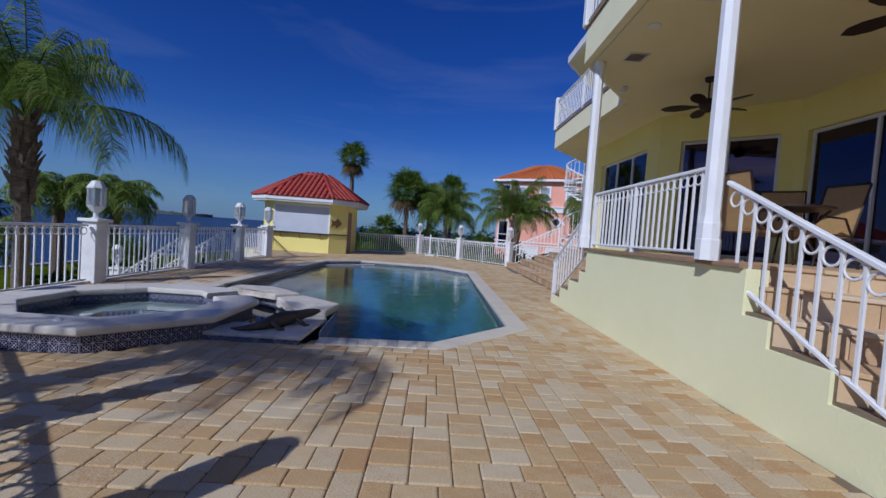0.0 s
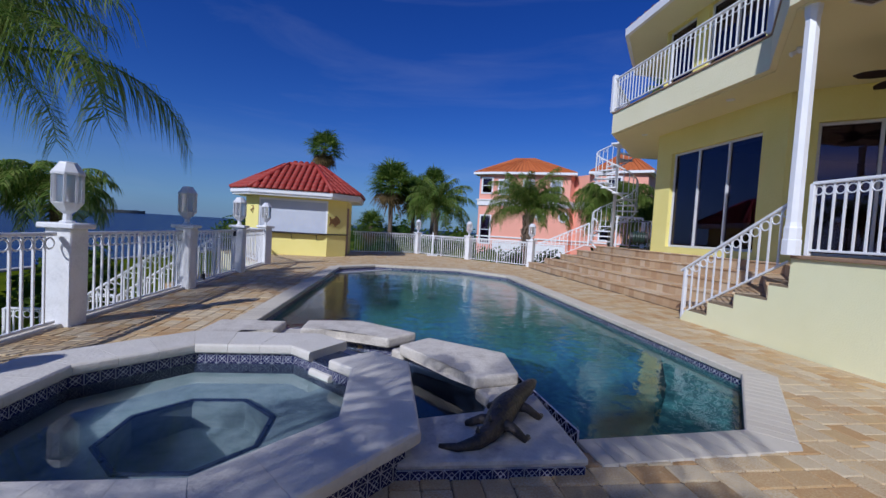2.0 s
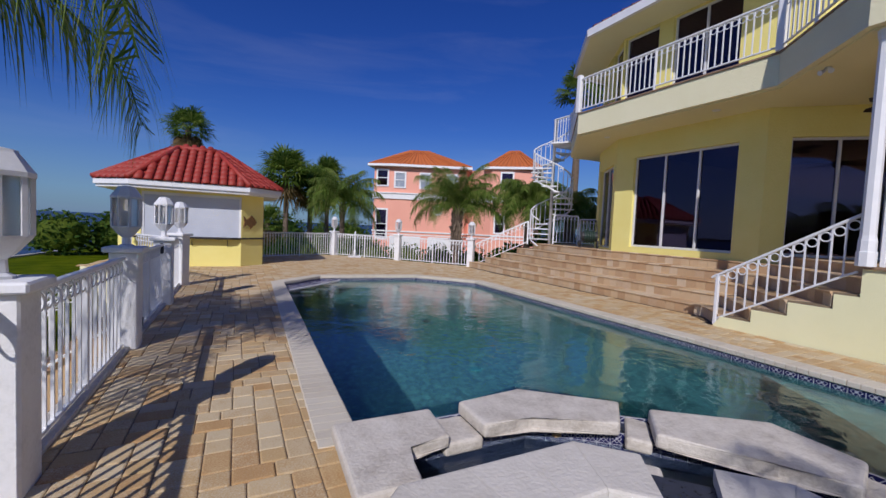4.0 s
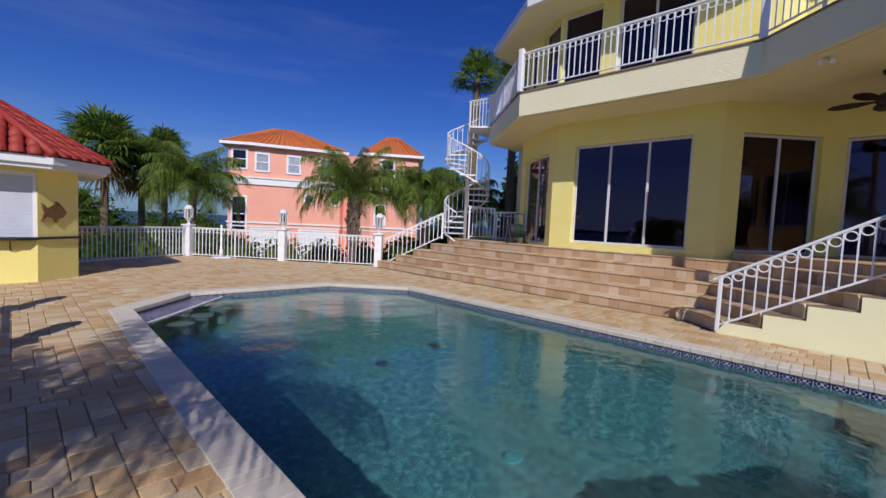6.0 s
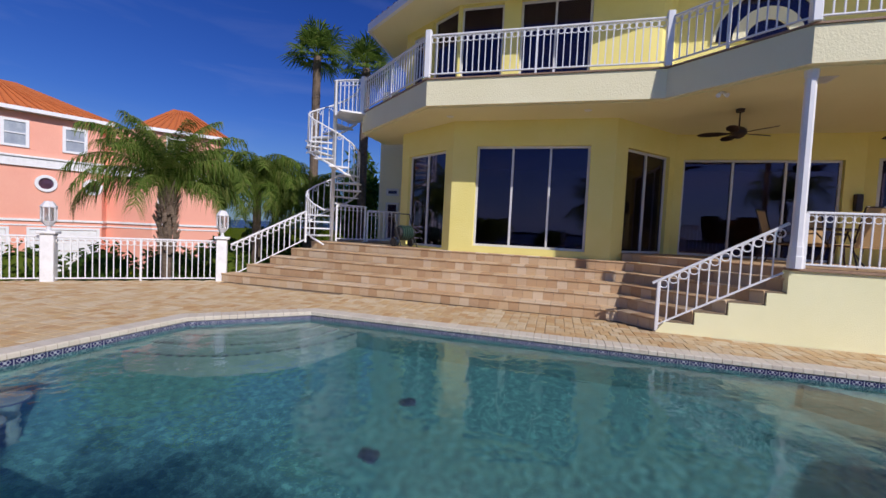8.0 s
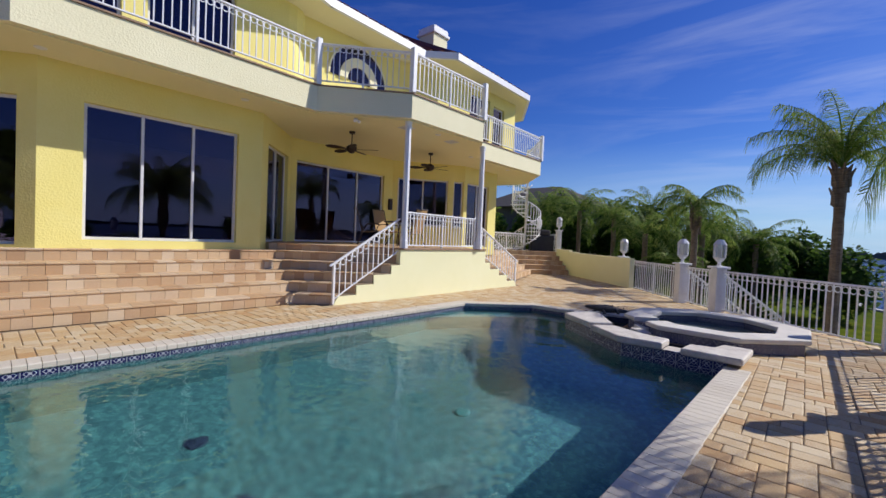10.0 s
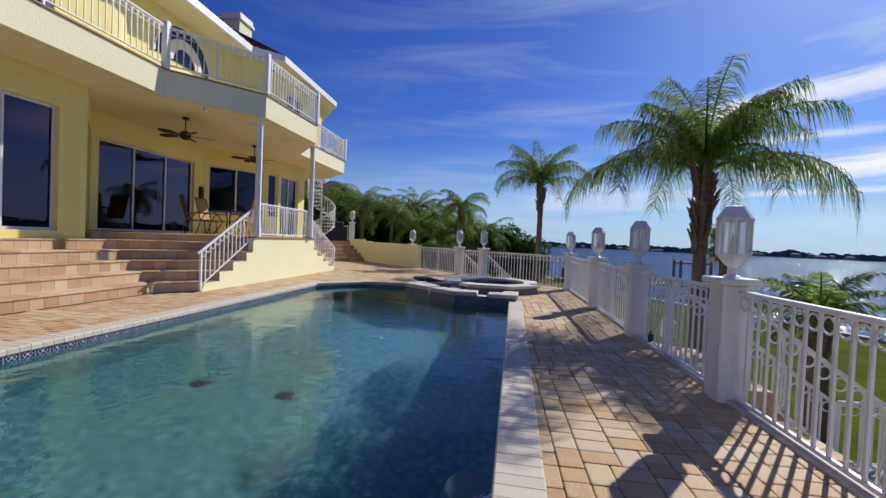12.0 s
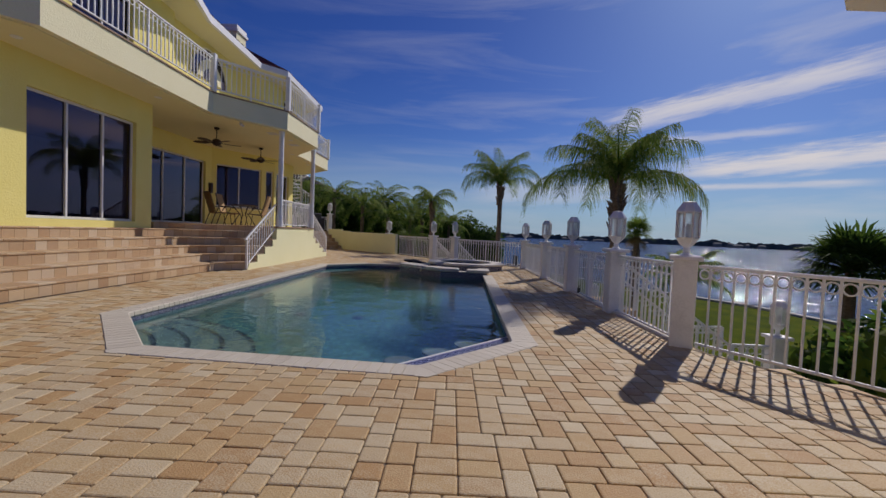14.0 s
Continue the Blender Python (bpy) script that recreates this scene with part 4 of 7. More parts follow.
def lamp_pillar(w=0.26, label="white square fence pillar topped by a glass lantern"):
    t = thing("lamp_pillar", label, "fence pillar", group="lamp pillars")
    b = bmesh.new()
    box(b, -w / 2, w / 2, -w / 2, w / 2, -0.02, 1.06)
    bev(b, 0.012)
    part("shaft", b, M_WHITE_OLD, t)
    b = bmesh.new()
    box(b, -w / 2 - 0.05, w / 2 + 0.05, -w / 2 - 0.05, w / 2 + 0.05, 1.06, 1.12)
    bev(b, 0.012)
    part("cap", b, M_WHITE_OLD, t)
    b = bmesh.new()
    lathe(b, [(0.07, 1.12), (0.07, 1.135), (0.042, 1.15), (0.038, 1.22), (0.075, 1.25), (0.135, 1.33), (0.14, 1.345)], 8, flat=0.5)
    lan = part("lantern", b, M_LAMP_METAL, t, "white metal lantern")
    b = bmesh.new()
    lathe(b, [(0.122, 1.345), (0.122, 1.64)], 8, flat=0.5)
    part("glass", b, M_LANTERN, lan, "clear seeded glass")
    b = bmesh.new()
    lathe(b, [(0.02, 1.345), (0.02, 1.43), (0.028, 1.435), (0.028, 1.49), (0.01, 1.51)], 8)
    part("bulb", b, M_WHITE, lan)
    b = bmesh.new()
    for k in range(8):
        a = 2 * math.pi * (k + 0.5) / 8
        tube(b, [(0.128 * math.cos(a), 0.128 * math.sin(a), 1.34), (0.128 * math.cos(a), 0.128 * math.sin(a), 1.65)], 0.016, 4)
    part("glazing_bars", b, M_LAMP_METAL, lan)
    b = bmesh.new()
    lathe(b, [(0.148, 1.64), (0.148, 1.665), (0.085, 1.76), (0.08, 1.775), (0.02, 1.785)], 8, flat=0.5)
    part("roof", b, M_LAMP_METAL, lan)
    return t


WEST = [(-5.12, 4.4), (-5.13, 7.92), (-5.13, 10.65), (-5.13, 13.25), (-5.13, 15.42)]
SOUTH = [(-2.38, 2.06), (-1.38, 1.08), (1.2, -2.0)]
NORTH = [(4.28, 19.15), (2.2, 21.85), (0.0, 24.45)]
master = lamp_pillar()
master.matrix_basis = pose(*WEST[0], 0, 0, 0, 0)
for k, p in enumerate(WEST[1:] + SOUTH):
    copy_thing(master, pose(*p, 0, 0, 0, (0, 0, 0, -28, 42, 42, 30)[k]))
slim = lamp_pillar(0.24, "slim white fence pillar with a small glass lantern")
slim.matrix_basis = pose(*NORTH[0], 0, 0, 0, 39)
for p in NORTH[1:]:
    copy_thing(slim, pose(*p, 0, 0, 0, 39))


def fence(p, q, w=0.17, **kw):
    p, q = Vector((*p, 0.0)), Vector((*q, 0.0))
    k = (q - p).normalized()
    t = railing("white metal pool fence panel with a row of rings", p + k * w, q - k * w, 1.0, "fence panels", 0.13, category="fence", posts=(False, False), foot=0.065, **kw)
    return t


for a, b in zip(WEST, WEST[1:]):
    fence(a, b)
fence(WEST[4], (-6.3, 17.35))
fence((-6.3, 17.35), (-6.95, 19.35))
fence(SOUTH[0], WEST[0])
fence(SOUTH[0], SOUTH[1])
fence(SOUTH[1], (0.68, -1.41))
fence(NORTH[0], NORTH[1], 0.12)
fence(NORTH[1], NORTH[2], 0.12)
fence(NORTH[2], (-3.3, 22.5), 0.12)
# curb under the west fence
bm = bmesh.new()
box(bm, -5.24, -5.07, 4.4, 15.35, -0.012, 0.03)
bev(bm, 0.008)
structure("trim_fence_curb", bm, M_SPA_STONE, "low pale curb under the pool fence", "curb")

# ---------------------------------------------------------------- pool
WATER_Z = -0.13
pool = thing("swimming_pool", "angular in-ground swimming pool with teal plaster and navy tile band", "pool", (-0.5, 10.5, -1.4))
bm = bmesh.new()
n = len(POOL)
lo = [bm.verts.new((x, y, -1.45)) for x, y in POOL]
hi = [bm.verts.new((x, y, -0.01)) for x, y in POOL]
for i in range(n):
    bm.faces.new((lo[i], lo[(i + 1) % n], hi[(i + 1) % n], hi[i]))
bm.faces.new(lo)
part("shell", bm, M_PLASTER, pool, "teal pebble plaster shell, mottled for caustic light too")
bm = bmesh.new()
vs = [bm.verts.new((x, y, WATER_Z)) for x, y in offset(POOL, -0.002)]
bm.faces.new(vs)
water = part("water", bm, M_POOL_WATER, pool, "clear blue-green pool water", face_up=True)
water.visible_shadow = False
# curved entry steps across the angled corner
inward = Vector((-0.74, -0.67))
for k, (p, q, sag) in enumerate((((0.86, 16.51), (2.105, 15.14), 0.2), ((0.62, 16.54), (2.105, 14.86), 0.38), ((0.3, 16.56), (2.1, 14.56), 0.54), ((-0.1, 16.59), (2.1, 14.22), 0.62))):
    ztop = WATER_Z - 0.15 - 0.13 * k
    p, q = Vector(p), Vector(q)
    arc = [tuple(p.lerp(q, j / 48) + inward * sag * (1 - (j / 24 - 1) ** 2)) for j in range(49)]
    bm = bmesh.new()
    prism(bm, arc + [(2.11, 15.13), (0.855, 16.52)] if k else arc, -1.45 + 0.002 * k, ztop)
    part("pool_step", bm, M_PLASTER_LIT, pool, "plaster entry step")
    bm = bmesh.new()
    for p0, p1 in zip(arc[::2], arc[1::2]):
        beam(bm, (*p0, ztop), (*p1, ztop), 0.055, 0.02)
    part("step_edge", bm, M_STEP_EDGE, pool, "dashed dark tile step edge")
# swim-up bench with mosaic top along the angled wall, and stools
a, b = Vector(POOL[4]), Vector(POOL[5])
d = (b - a).normalized()
LEDGE = [tuple(a), tuple(b), (-3.05, 14.98), (-1.43, 16.68)]
bm = bmesh.new()
prism(bm, LEDGE, WATER_Z - 0.1, WATER_Z + 0.012)
ledge = part("bar_ledge", bm, M_TILE_PLAIN, pool, "navy and white tiled swim-up ledge")
bm = bmesh.new()
beam(bm, (-3.05, 14.97, WATER_Z + 0.004), (-1.42, 16.67, WATER_Z + 0.004), 0.03, 0.036)
bev(bm, 0.006)
part("ledge_edge", bm, M_WHITE_OLD, pool)
LEDGE_TILE = bbox_mesh("ledge_tile", 0.112, 0.112, 0.006, M_LEDGE_TILE)
ang = math.atan2(d.y, d.x)
nn = (Vector(LEDGE[2]) - b).normalized()
nn = (nn - d * nn.dot(d)).normalized()
for row in range(5):
    for k in range(-8, 20):
        q = a + d * (0.116 * k) + nn * (0.06 + 0.1 * row)
        if inside(q, LEDGE):
            piece("ledge_tile", LEDGE_TILE, ledge, Matrix.Translation((q.x, q.y, WATER_Z + 0.0155)) @ Matrix.Rotation(ang, 4, "Z") @ Matrix.Diagonal((1, 0.86, 1, 1)))
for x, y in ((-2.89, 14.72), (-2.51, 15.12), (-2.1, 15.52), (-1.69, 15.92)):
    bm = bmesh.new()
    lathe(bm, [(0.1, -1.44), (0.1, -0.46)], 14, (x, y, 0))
    st = part("stool", bm, M_PLASTER_LIT, pool, "plastered underwater bar stool")
    bm = bmesh.new()
    lathe(bm, [(0.175, -0.412), (0.18, -0.405), (0.18, -0.385), (0.17, -0.375)], 24, (x, y, 0))
    part("stool_top", bm, M_STOOL, st, "grey round stool top")
    bm = bmesh.new()
    lathe(bm, [(0.168, -0.46), (0.172, -0.455), (0.172, -0.415), (0.168, -0.412)], 24, (x, y, 0))
    part("stool_edge", bm, M_STEP_EDGE, st, "dark tile band under the stool top")
bm = bmesh.new()
lathe(bm, [(0.1, -1.449), (0.1, -1.43), (0.08, -1.42)], 16, (-0.85, 10.15, 0))
part("pool_light", bm, M_CYAN, pool, "turquoise round disc on the pool floor")
for x, y in ((0.62, 12.72), (-0.5, 12.72)):
    bm = bmesh.new()
    lathe(bm, [(0.11, -1.447), (0.11, -1.43), (0.03, -1.42)], 14, (x, y, 0))
    part("drain", bm, M_STEP_EDGE, pool, "dark pool drain cover")
bm = bmesh.new()
box(bm, 2.085, 2.1, 10.6, 10.95, WATER_Z - 0.03, WATER_Z + 0.05)
part("skimmer", bm, M_WHITE, pool, "white skimmer mouth")
# tanning shelf at the shallow end corner
bm = bmesh.new()
prism(bm, [(2.0, 6.59), (0.93, 5.44), (-0.35, 5.3), (-0.35, 5.85), (0.68, 6.0), (1.35, 6.8), (2.0, 7.8)], -1.448, WATER_Z - 0.28)
part("pool_bench", bm, M_PLASTER, pool, "plaster bench")

# ---------------------------------------------------------------- spa and spillway
spa = thing("spa", "raised octagonal spa with stone rim and navy patterned tile sides", "spa", (SPA_C.x, SPA_C.y, 0))
RIM = 0.25
inner = offset(SPA, -0.34)
for i in range(8):
    j = (i + 1) % 8
    bm = bmesh.new()
    prism(bm, [offset(SPA, -0.03)[i], offset(SPA, -0.03)[j], inner[j], inner[i]], -0.9, RIM - 0.07)
    part("spa_wall", bm, M_STEP_EDGE, spa)
bm = bmesh.new()
prism(bm, inner, -0.8, -0.6)
part("spa_floor", bm, M_SPA_PLASTER, spa)
bench = offset(SPA, -0.86)
for i in range(8):
    bm = bmesh.new()
    prism(bm, [inner[i], inner[(i + 1) % 8], bench[(i + 1) % 8], bench[i]], -0.6, -0.16)
    part("spa_bench", bm, M_SPA_PLASTER, spa)
bm = bmesh.new()
tube(bm, [(x, y, -0.155) for x, y in bench + bench[:1]], 0.02, 6)
part("bench_edge", bm, M_STEP_EDGE, spa, "dark tile bench edge")
bm = bmesh.new()
bm.faces.new([bm.verts.new((x, y, RIM - 0.165)) for x, y in offset(inner, 0.01)])
w = part("spa_water", bm, M_SPA_WATER, spa, "still clear spa water", face_up=True)
w.visible_shadow = False
outer = offset(SPA, 0.05)
inn2 = offset(SPA, -0.385)
for i in range(8):
    k = 3
    for j in range(k):
        s0, s1 = j / k, (j + 1) / k
        P = [Vector(outer[i]).lerp(Vector(outer[(i + 1) % 8]), s) for s in (s0, s1)]
        Q = [Vector(inn2[i]).lerp(Vector(inn2[(i + 1) % 8]), s) for s in (s0, s1)]
        run = (P[1] - P[0]).normalized()
        sh = run * 0.0012
        drop = 0.13 if (i, j) == (0, 1) else 0
        bm = bmesh.new()
        prism(bm, [tuple(P[0] + sh), tuple(P[1] - sh), tuple(Q[1] - sh), tuple(Q[0] + sh)], RIM - 0.08 - drop, RIM - drop)
        long_edges = [e for e in bm.edges if abs((e.verts[1].co - e.verts[0].co).normalized().dot(Vector((run.x, run.y, 0)))) > 0.97]
        bev(bm, 0.03, 3, long_edges)
        part("rim_stone", bm, M_RIM, spa)


spill = thing("spillway_basin", "stone-capped spillway basin between spa and pool, navy tile sides", "fountain basin", (-1.32, 6.56, -0.3))
OUTER = [(-3.22, 7.58), (-2.03, 7.56), (-1.45, 7.12), (-0.76, 6.48), (-0.68, 5.75)]
bm = bmesh.new()
for a, b in zip(OUTER, OUTER[1:]):
    beam(bm, (*a, -0.44), (*b, -0.44), 0.18, 0.97)
part("basin_wall", bm, M_STEP_EDGE, spill)
POND = [(-3.2, 7.5), (-2.06, 7.48), (-1.51, 7.05), (-0.84, 6.43), (-0.77, 5.4), (-1.5, 5.4), (-1.48, 6.05), (-2.2, 6.78), (-3.2, 6.8)]
bm = bmesh.new()
prism(bm, POND, -0.6, -0.3)
part("basin_floor", bm, M_STEP_EDGE, spill)
bm = bmesh.new()
bm.faces.new([bm.verts.new((x, y, -0.04)) for x, y in POND])
w = part("basin_water", bm, M_SPA_WATER, spill, "dark still basin water", face_up=True)
w.visible_shadow = False


bt = thing("air_button", "small white round button on the spa rim", "spa button", (-2.58, 4.38, RIM))
bm = bmesh.new()
lathe(bm, [(0.04, RIM - 0.004), (0.04, RIM + 0.006), (0.03, RIM + 0.012)], 14, (-2.58, 4.38, 0))
part("flange", bm, M_WHITE_OLD, bt)
bm = bmesh.new()
lathe(bm, [(0.022, RIM + 0.01), (0.022, RIM + 0.02), (0.016, RIM + 0.026)], 12, (-2.58, 4.38, 0))
part("cap", bm, M_SPA_STONE, bt)


def cap_slab(poly, z0, z1):
    bm = bmesh.new()
    prism(bm, poly, z0, z1)
    bev(bm, 0.032, 3)
    return part("cap_stone", bm, M_SPA_STONE, spill)


cap_slab([(-3.46, 7.76), (-3.5, 6.95), (-3.13, 6.95), (-3.11, 7.32), (-2.78, 7.33), (-2.74, 7.75)], 0.05, 0.145)
cap_slab([(-2.51, 7.74), (-2.52, 7.33), (-2.13, 7.33), (-1.6, 7.0), (-1.29, 7.28), (-1.91, 7.79)], 0.06, 0.165)
cap_slab([(-1.18, 7.1), (-1.5, 6.8), (-1.06, 6.2), (-0.94, 5.94), (-0.55, 6.05), (-0.5, 6.6)], 0.06, 0.165)
cap_slab([(-2.12, 6.72), (-1.86, 6.46), (-1.72, 6.6), (-1.98, 6.88)], 0.03, 0.1)
# low spill sills between the caps
for sill in ([(-2.77, 7.72), (-2.8, 7.36), (-2.5, 7.36), (-2.49, 7.71)], [(-1.27, 7.24), (-1.57, 6.98), (-1.46, 6.84), (-1.2, 7.07)], [(-0.54, 6.09), (-0.93, 5.98), (-0.86, 5.78), (-0.52, 5.82)]):
    cap_slab(sill, -0.03, 0.068)
bm = bmesh.new()
prism(bm, [(-0.52, 4.93), (-0.5, 5.8), (-0.85, 5.82), (-0.95, 5.5), (-1.47, 5.42), (-1.6, 4.93)], 0.045, 0.09)
bev(bm, 0.025, 2)
part("slab", bm, M_SPA_STONE, spill, "broad pale stone slab")
bm = bmesh.new()
prism(bm, [(-0.56, 4.95), (-0.55, 5.75), (-0.85, 5.78), (-0.95, 5.46), (-1.47, 5.38), (-1.58, 4.95)], -0.2, 0.05)
part("slab_base", bm, M_STEP_EDGE, spill)

# crocodile sculpture, one plain mesh
bm = bmesh.new()
body = [(-1.33, 5.07, 0.100), (-1.23, 5.03, 0.110), (-1.12, 5.06, 0.120), (-1.03, 5.14, 0.135), (-0.95, 5.25, 0.160), (-0.88, 5.36, 0.175), (-0.81, 5.45, 0.180), (-0.74, 5.53, 0.190), (-0.67, 5.60, 0.205), (-0.60, 5.67, 0.215), (-0.55, 5.72, 0.220)]
tube(bm, body, [0.012, 0.025, 0.04, 0.055, 0.078, 0.086, 0.078, 0.062, 0.055, 0.042, 0.02], 10)
for (bx, by), (ex, ey) in (((-0.97, 5.24), (-1.12, 5.33)), ((-0.95, 5.2), (-0.82, 5.12)), ((-0.80, 5.47), (-0.92, 5.57)), ((-0.78, 5.45), (-0.63, 5.40))):
    tube(bm, [(bx, by, 0.16), ((bx + ex) / 2, (by + ey) / 2, 0.15), (ex, ey, 0.1), (ex + 0.03, ey + 0.04, 0.095)], [0.038, 0.03, 0.022, 0.018], 7)
for i in range(2, 9):
    x, y, z = body[i]
    lathe(bm, [(0.016, z + 0.02 + 0.05 * math.sin(i * 0.45)), (0.002, z + 0.055 + 0.05 * math.sin(i * 0.45))], 5, (x, y, 0))
bm.normal_update()
croc = part("crocodile_statue", bm, M_BRONZE, None, smooth=True)
tagged(croc, "dark bronze crocodile statue on the stone slab by the spa", "statue")

# ---------------------------------------------------------------- pool bar hut
HUT = [(-6.75, 20.4), (-4.0, 20.4), (-3.3, 21.07), (-3.3, 23.6), (-4.0, 24.3), (-6.75, 24.3), (-7.45, 23.6), (-7.45, 21.07)]
hut = thing("pool_bar_hut", "small yellow stucco pool bar with red barrel-tile roof, shutter closed", "pool bar", (-5.4, 22.3, 0))
hi_ = offset(HUT, -0.18)
for i in range(8):
    j = (i + 1) % 8
    q = [HUT[i], HUT[j], hi_[j], hi_[i]]
    for z0, z1 in ((0, 0.86), (2.25, 2.42)) if i == 0 else ((0, 2.42),):
        bm = bmesh.new()
        prism(bm, q, z0, z1)
        part("wall", bm, M_STUCCO, hut, "yellow stucco wall")
bm = bmesh.new()
box(bm, -6.74, -6.68, 20.42, 20.5, 0.91, 2.25)
box(bm, -4.07, -4.01, 20.42, 20.5, 0.91, 2.25)
box(bm, -6.68, -4.07, 20.42, 20.5, 2.17, 2.25)
shut = part("roll_shutter", bm, M_WHITE, hut, "closed pale grey roll shutter")
for k in range(16):
    z = 0.92 + k * 0.078
    bm = bmesh.new()
    box(bm, -6.68, -4.07, 20.44, 20.465, z, z + 0.0772)
    bev(bm, 0.0025)
    part("slat", bm, M_SHUTTER, shut)
bm = bmesh.new()
prism(bm, [(-7.0, 20.6), (-7.0, 20.15), (-4.3, 20.15), (-4.0, 20.34), (-3.24, 21.05), (-3.24, 21.3), (-3.4, 21.3), (-3.4, 21.1), (-4.1, 20.45), (-6.8, 20.45)], 0.88, 0.93)
bev(bm, 0.008)
part("counter_top", bm, M_BLACK, hut, "dark stone bar counter")
for x in (-6.3, -5.4, -4.4):
    bm = bmesh.new()
    tube(bm, [(x, 20.39, 0.66), (x, 20.3, 0.72), (x, 20.2, 0.85)], 0.012, 5)
    part("bracket", bm, M_BLACK, hut)
bm = bmesh.new()
prism(bm, offset(HUT, 0.5), 2.32, 2.42)
prism(bm, offset(HUT, 0.56), 2.40, 2.56)
part("fascia", bm, M_WHITE, hut, "white eave fascia")
EV = offset(HUT, 0.58)
RIDGE = [(-5.95, 21.9), (-4.8, 21.9), (-4.55, 22.2), (-4.55, 22.6), (-4.8, 22.8), (-5.95, 22.8), (-6.2, 22.6), (-6.2, 22.2)]
bm = bmesh.new()
lo = [bm.verts.new((x, y, 2.55)) for x, y in EV]
hi = [bm.verts.new((x, y, 3.76)) for x, y in RIDGE]
for i in range(8):
    bm.faces.new((lo[i], lo[(i + 1) % 8], hi[(i + 1) % 8], hi[i]))
bm.faces.new(hi)
hroof = part("roof", bm, M_TILE_RED, hut, "glossy red barrel-tile hip roof")
# one barrel tile: an arched slip, a little wider at its foot
bm = bmesh.new()
TL = 0.40
rows = []
for s, r, zz in ((0.0, 0.112, 0.018), (1.0, 0.095, 0.0)):
    ring = []
    for k in range(7):
        a = math.pi * k / 6
        ring.append(bm.verts.new((r * math.cos(a), s * TL, zz + 0.075 * math.sin(a))))
    rows.append(ring)
for k in range(6):
    bm.faces.new((rows[0][k], rows[0][k + 1], rows[1][k + 1], rows[1][k]))
bm.faces.new(rows[0])
BARREL = to_mesh("barrel_tile", bm, M_TILE_RED, True)
rng = random.Random(3)
for i in (7, 0, 1, 2, 6):
    p, q = Vector((*EV[i], 2.56)), Vector((*EV[(i + 1) % 8], 2.56))
    hp, hq = Vector((*RIDGE[i], 3.77)), Vector((*RIDGE[(i + 1) % 8], 3.77))
    ex = (q - p).normalized()
    mid = (hp + hq) / 2 - (p + q) / 2
    ey = (mid - ex * mid.dot(ex)).normalized()
    ez = ex.cross(ey)
    H = mid.dot(ey)
    W = (q - p).length
    l0 = (hp - p).dot(ex)
    l1 = W - (hq - p).dot(ex)
    for r in range(int(H / 0.34) + 1):
        y = r * 0.34 - 0.03
        f = min(max((y + 0.15) / H, 0), 1)
        xa, xb = l0 * f, W - l1 * f
        k0, k1 = math.ceil((xa + 0.05) / 0.245), math.floor((xb - 0.05) / 0.245)
        for k in range(k0, k1 + 1):
            x = k * 0.245
            o = p + ex * (x + rng.uniform(-0.006, 0.006)) + ey * y + ez * (0.012 + rng.uniform(0, 0.008))
            m = Matrix(((ex.x, ey.x, ez.x, o.x), (ex.y, ey.y, ez.y, o.y), (ex.z, ey.z, ez.z, o.z), (0, 0, 0, 1)))
            t = piece("tile", BARREL, hroof, m)
for i in range(8):
    bm = bmesh.new()
    a, b = Vector((*EV[i], 2.6)), Vector((*RIDGE[i], 3.82))
    tube(bm, [a, a.lerp(b, 0.5), b], 0.085, 8)
    part("hip_tile", bm, M_TILE_RED, hroof, smooth=True)
bm = bmesh.new()
tube(bm, [(*RIDGE[0], 3.82), (*RIDGE[1], 3.82)], 0.09, 8)
part("ridge_tile", bm, M_TILE_RED, hroof, smooth=True)
# wall ornaments and side door
d = (Vector(HUT[2]) - Vector(HUT[1])).normalized()
m = Matrix(((d.x, -d.y, 0, 0), (d.y, d.x, 0, 0), (0, 0, 1, 0), (0, 0, 0, 1)))
m.translation = (-3.72, 20.66, 1.45)
bm = bmesh.new()
outline = [(0.2, 0.0), (0.13, 0.09), (0.02, 0.17), (-0.06, 0.1), (-0.14, 0.06), (-0.24, 0.14), (-0.2, 0.0), (-0.25, -0.14), (-0.14, -0.06), (-0.04, -0.1), (0.0, -0.17), (0.06, -0.1), (0.13, -0.08)]
outline = [(x * 1.3, z * 1.35) for x, z in outline]
f = [bm.verts.new(m @ Vector((x, -0.03, z))) for x, z in outline]
g = [bm.verts.new(m @ Vector((x, 0.01, z))) for x, z in outline]
bm.faces.new(f)
bm.faces.new(g[::-1])
for i in range(len(outline)):
    bm.faces.new((f[i], g[i], g[(i + 1) % len(outline)], f[(i + 1) % len(outline)]))
fish = tagged(part("fish_ornament", bm, M_FISH, None), "copper fish relief on the yellow bar wall", "wall ornament")
bm = bmesh.new()
tube(bm, [(-7.05, 20.66, 1.62), (-7.1, 20.6, 1.72), (-7.02, 20.66, 1.8), (-7.02, 20.68, 1.88), (-7.1, 20.6, 1.9)], [0.01, 0.03, 0.045, 0.03, 0.012], 7)
seahorse = tagged(part("seahorse_ornament", bm, M_FISH, None, smooth=True), "small copper seahorse relief on the yellow bar wall", "wall ornament")
bm = bmesh.new()
box(bm, -3.31, -3.28, 21.25, 22.05, 0.0, 2.05)
bev(bm, 0.004)
part("door", bm, M_BROWN_EDGE, hut, "dark brown side door")


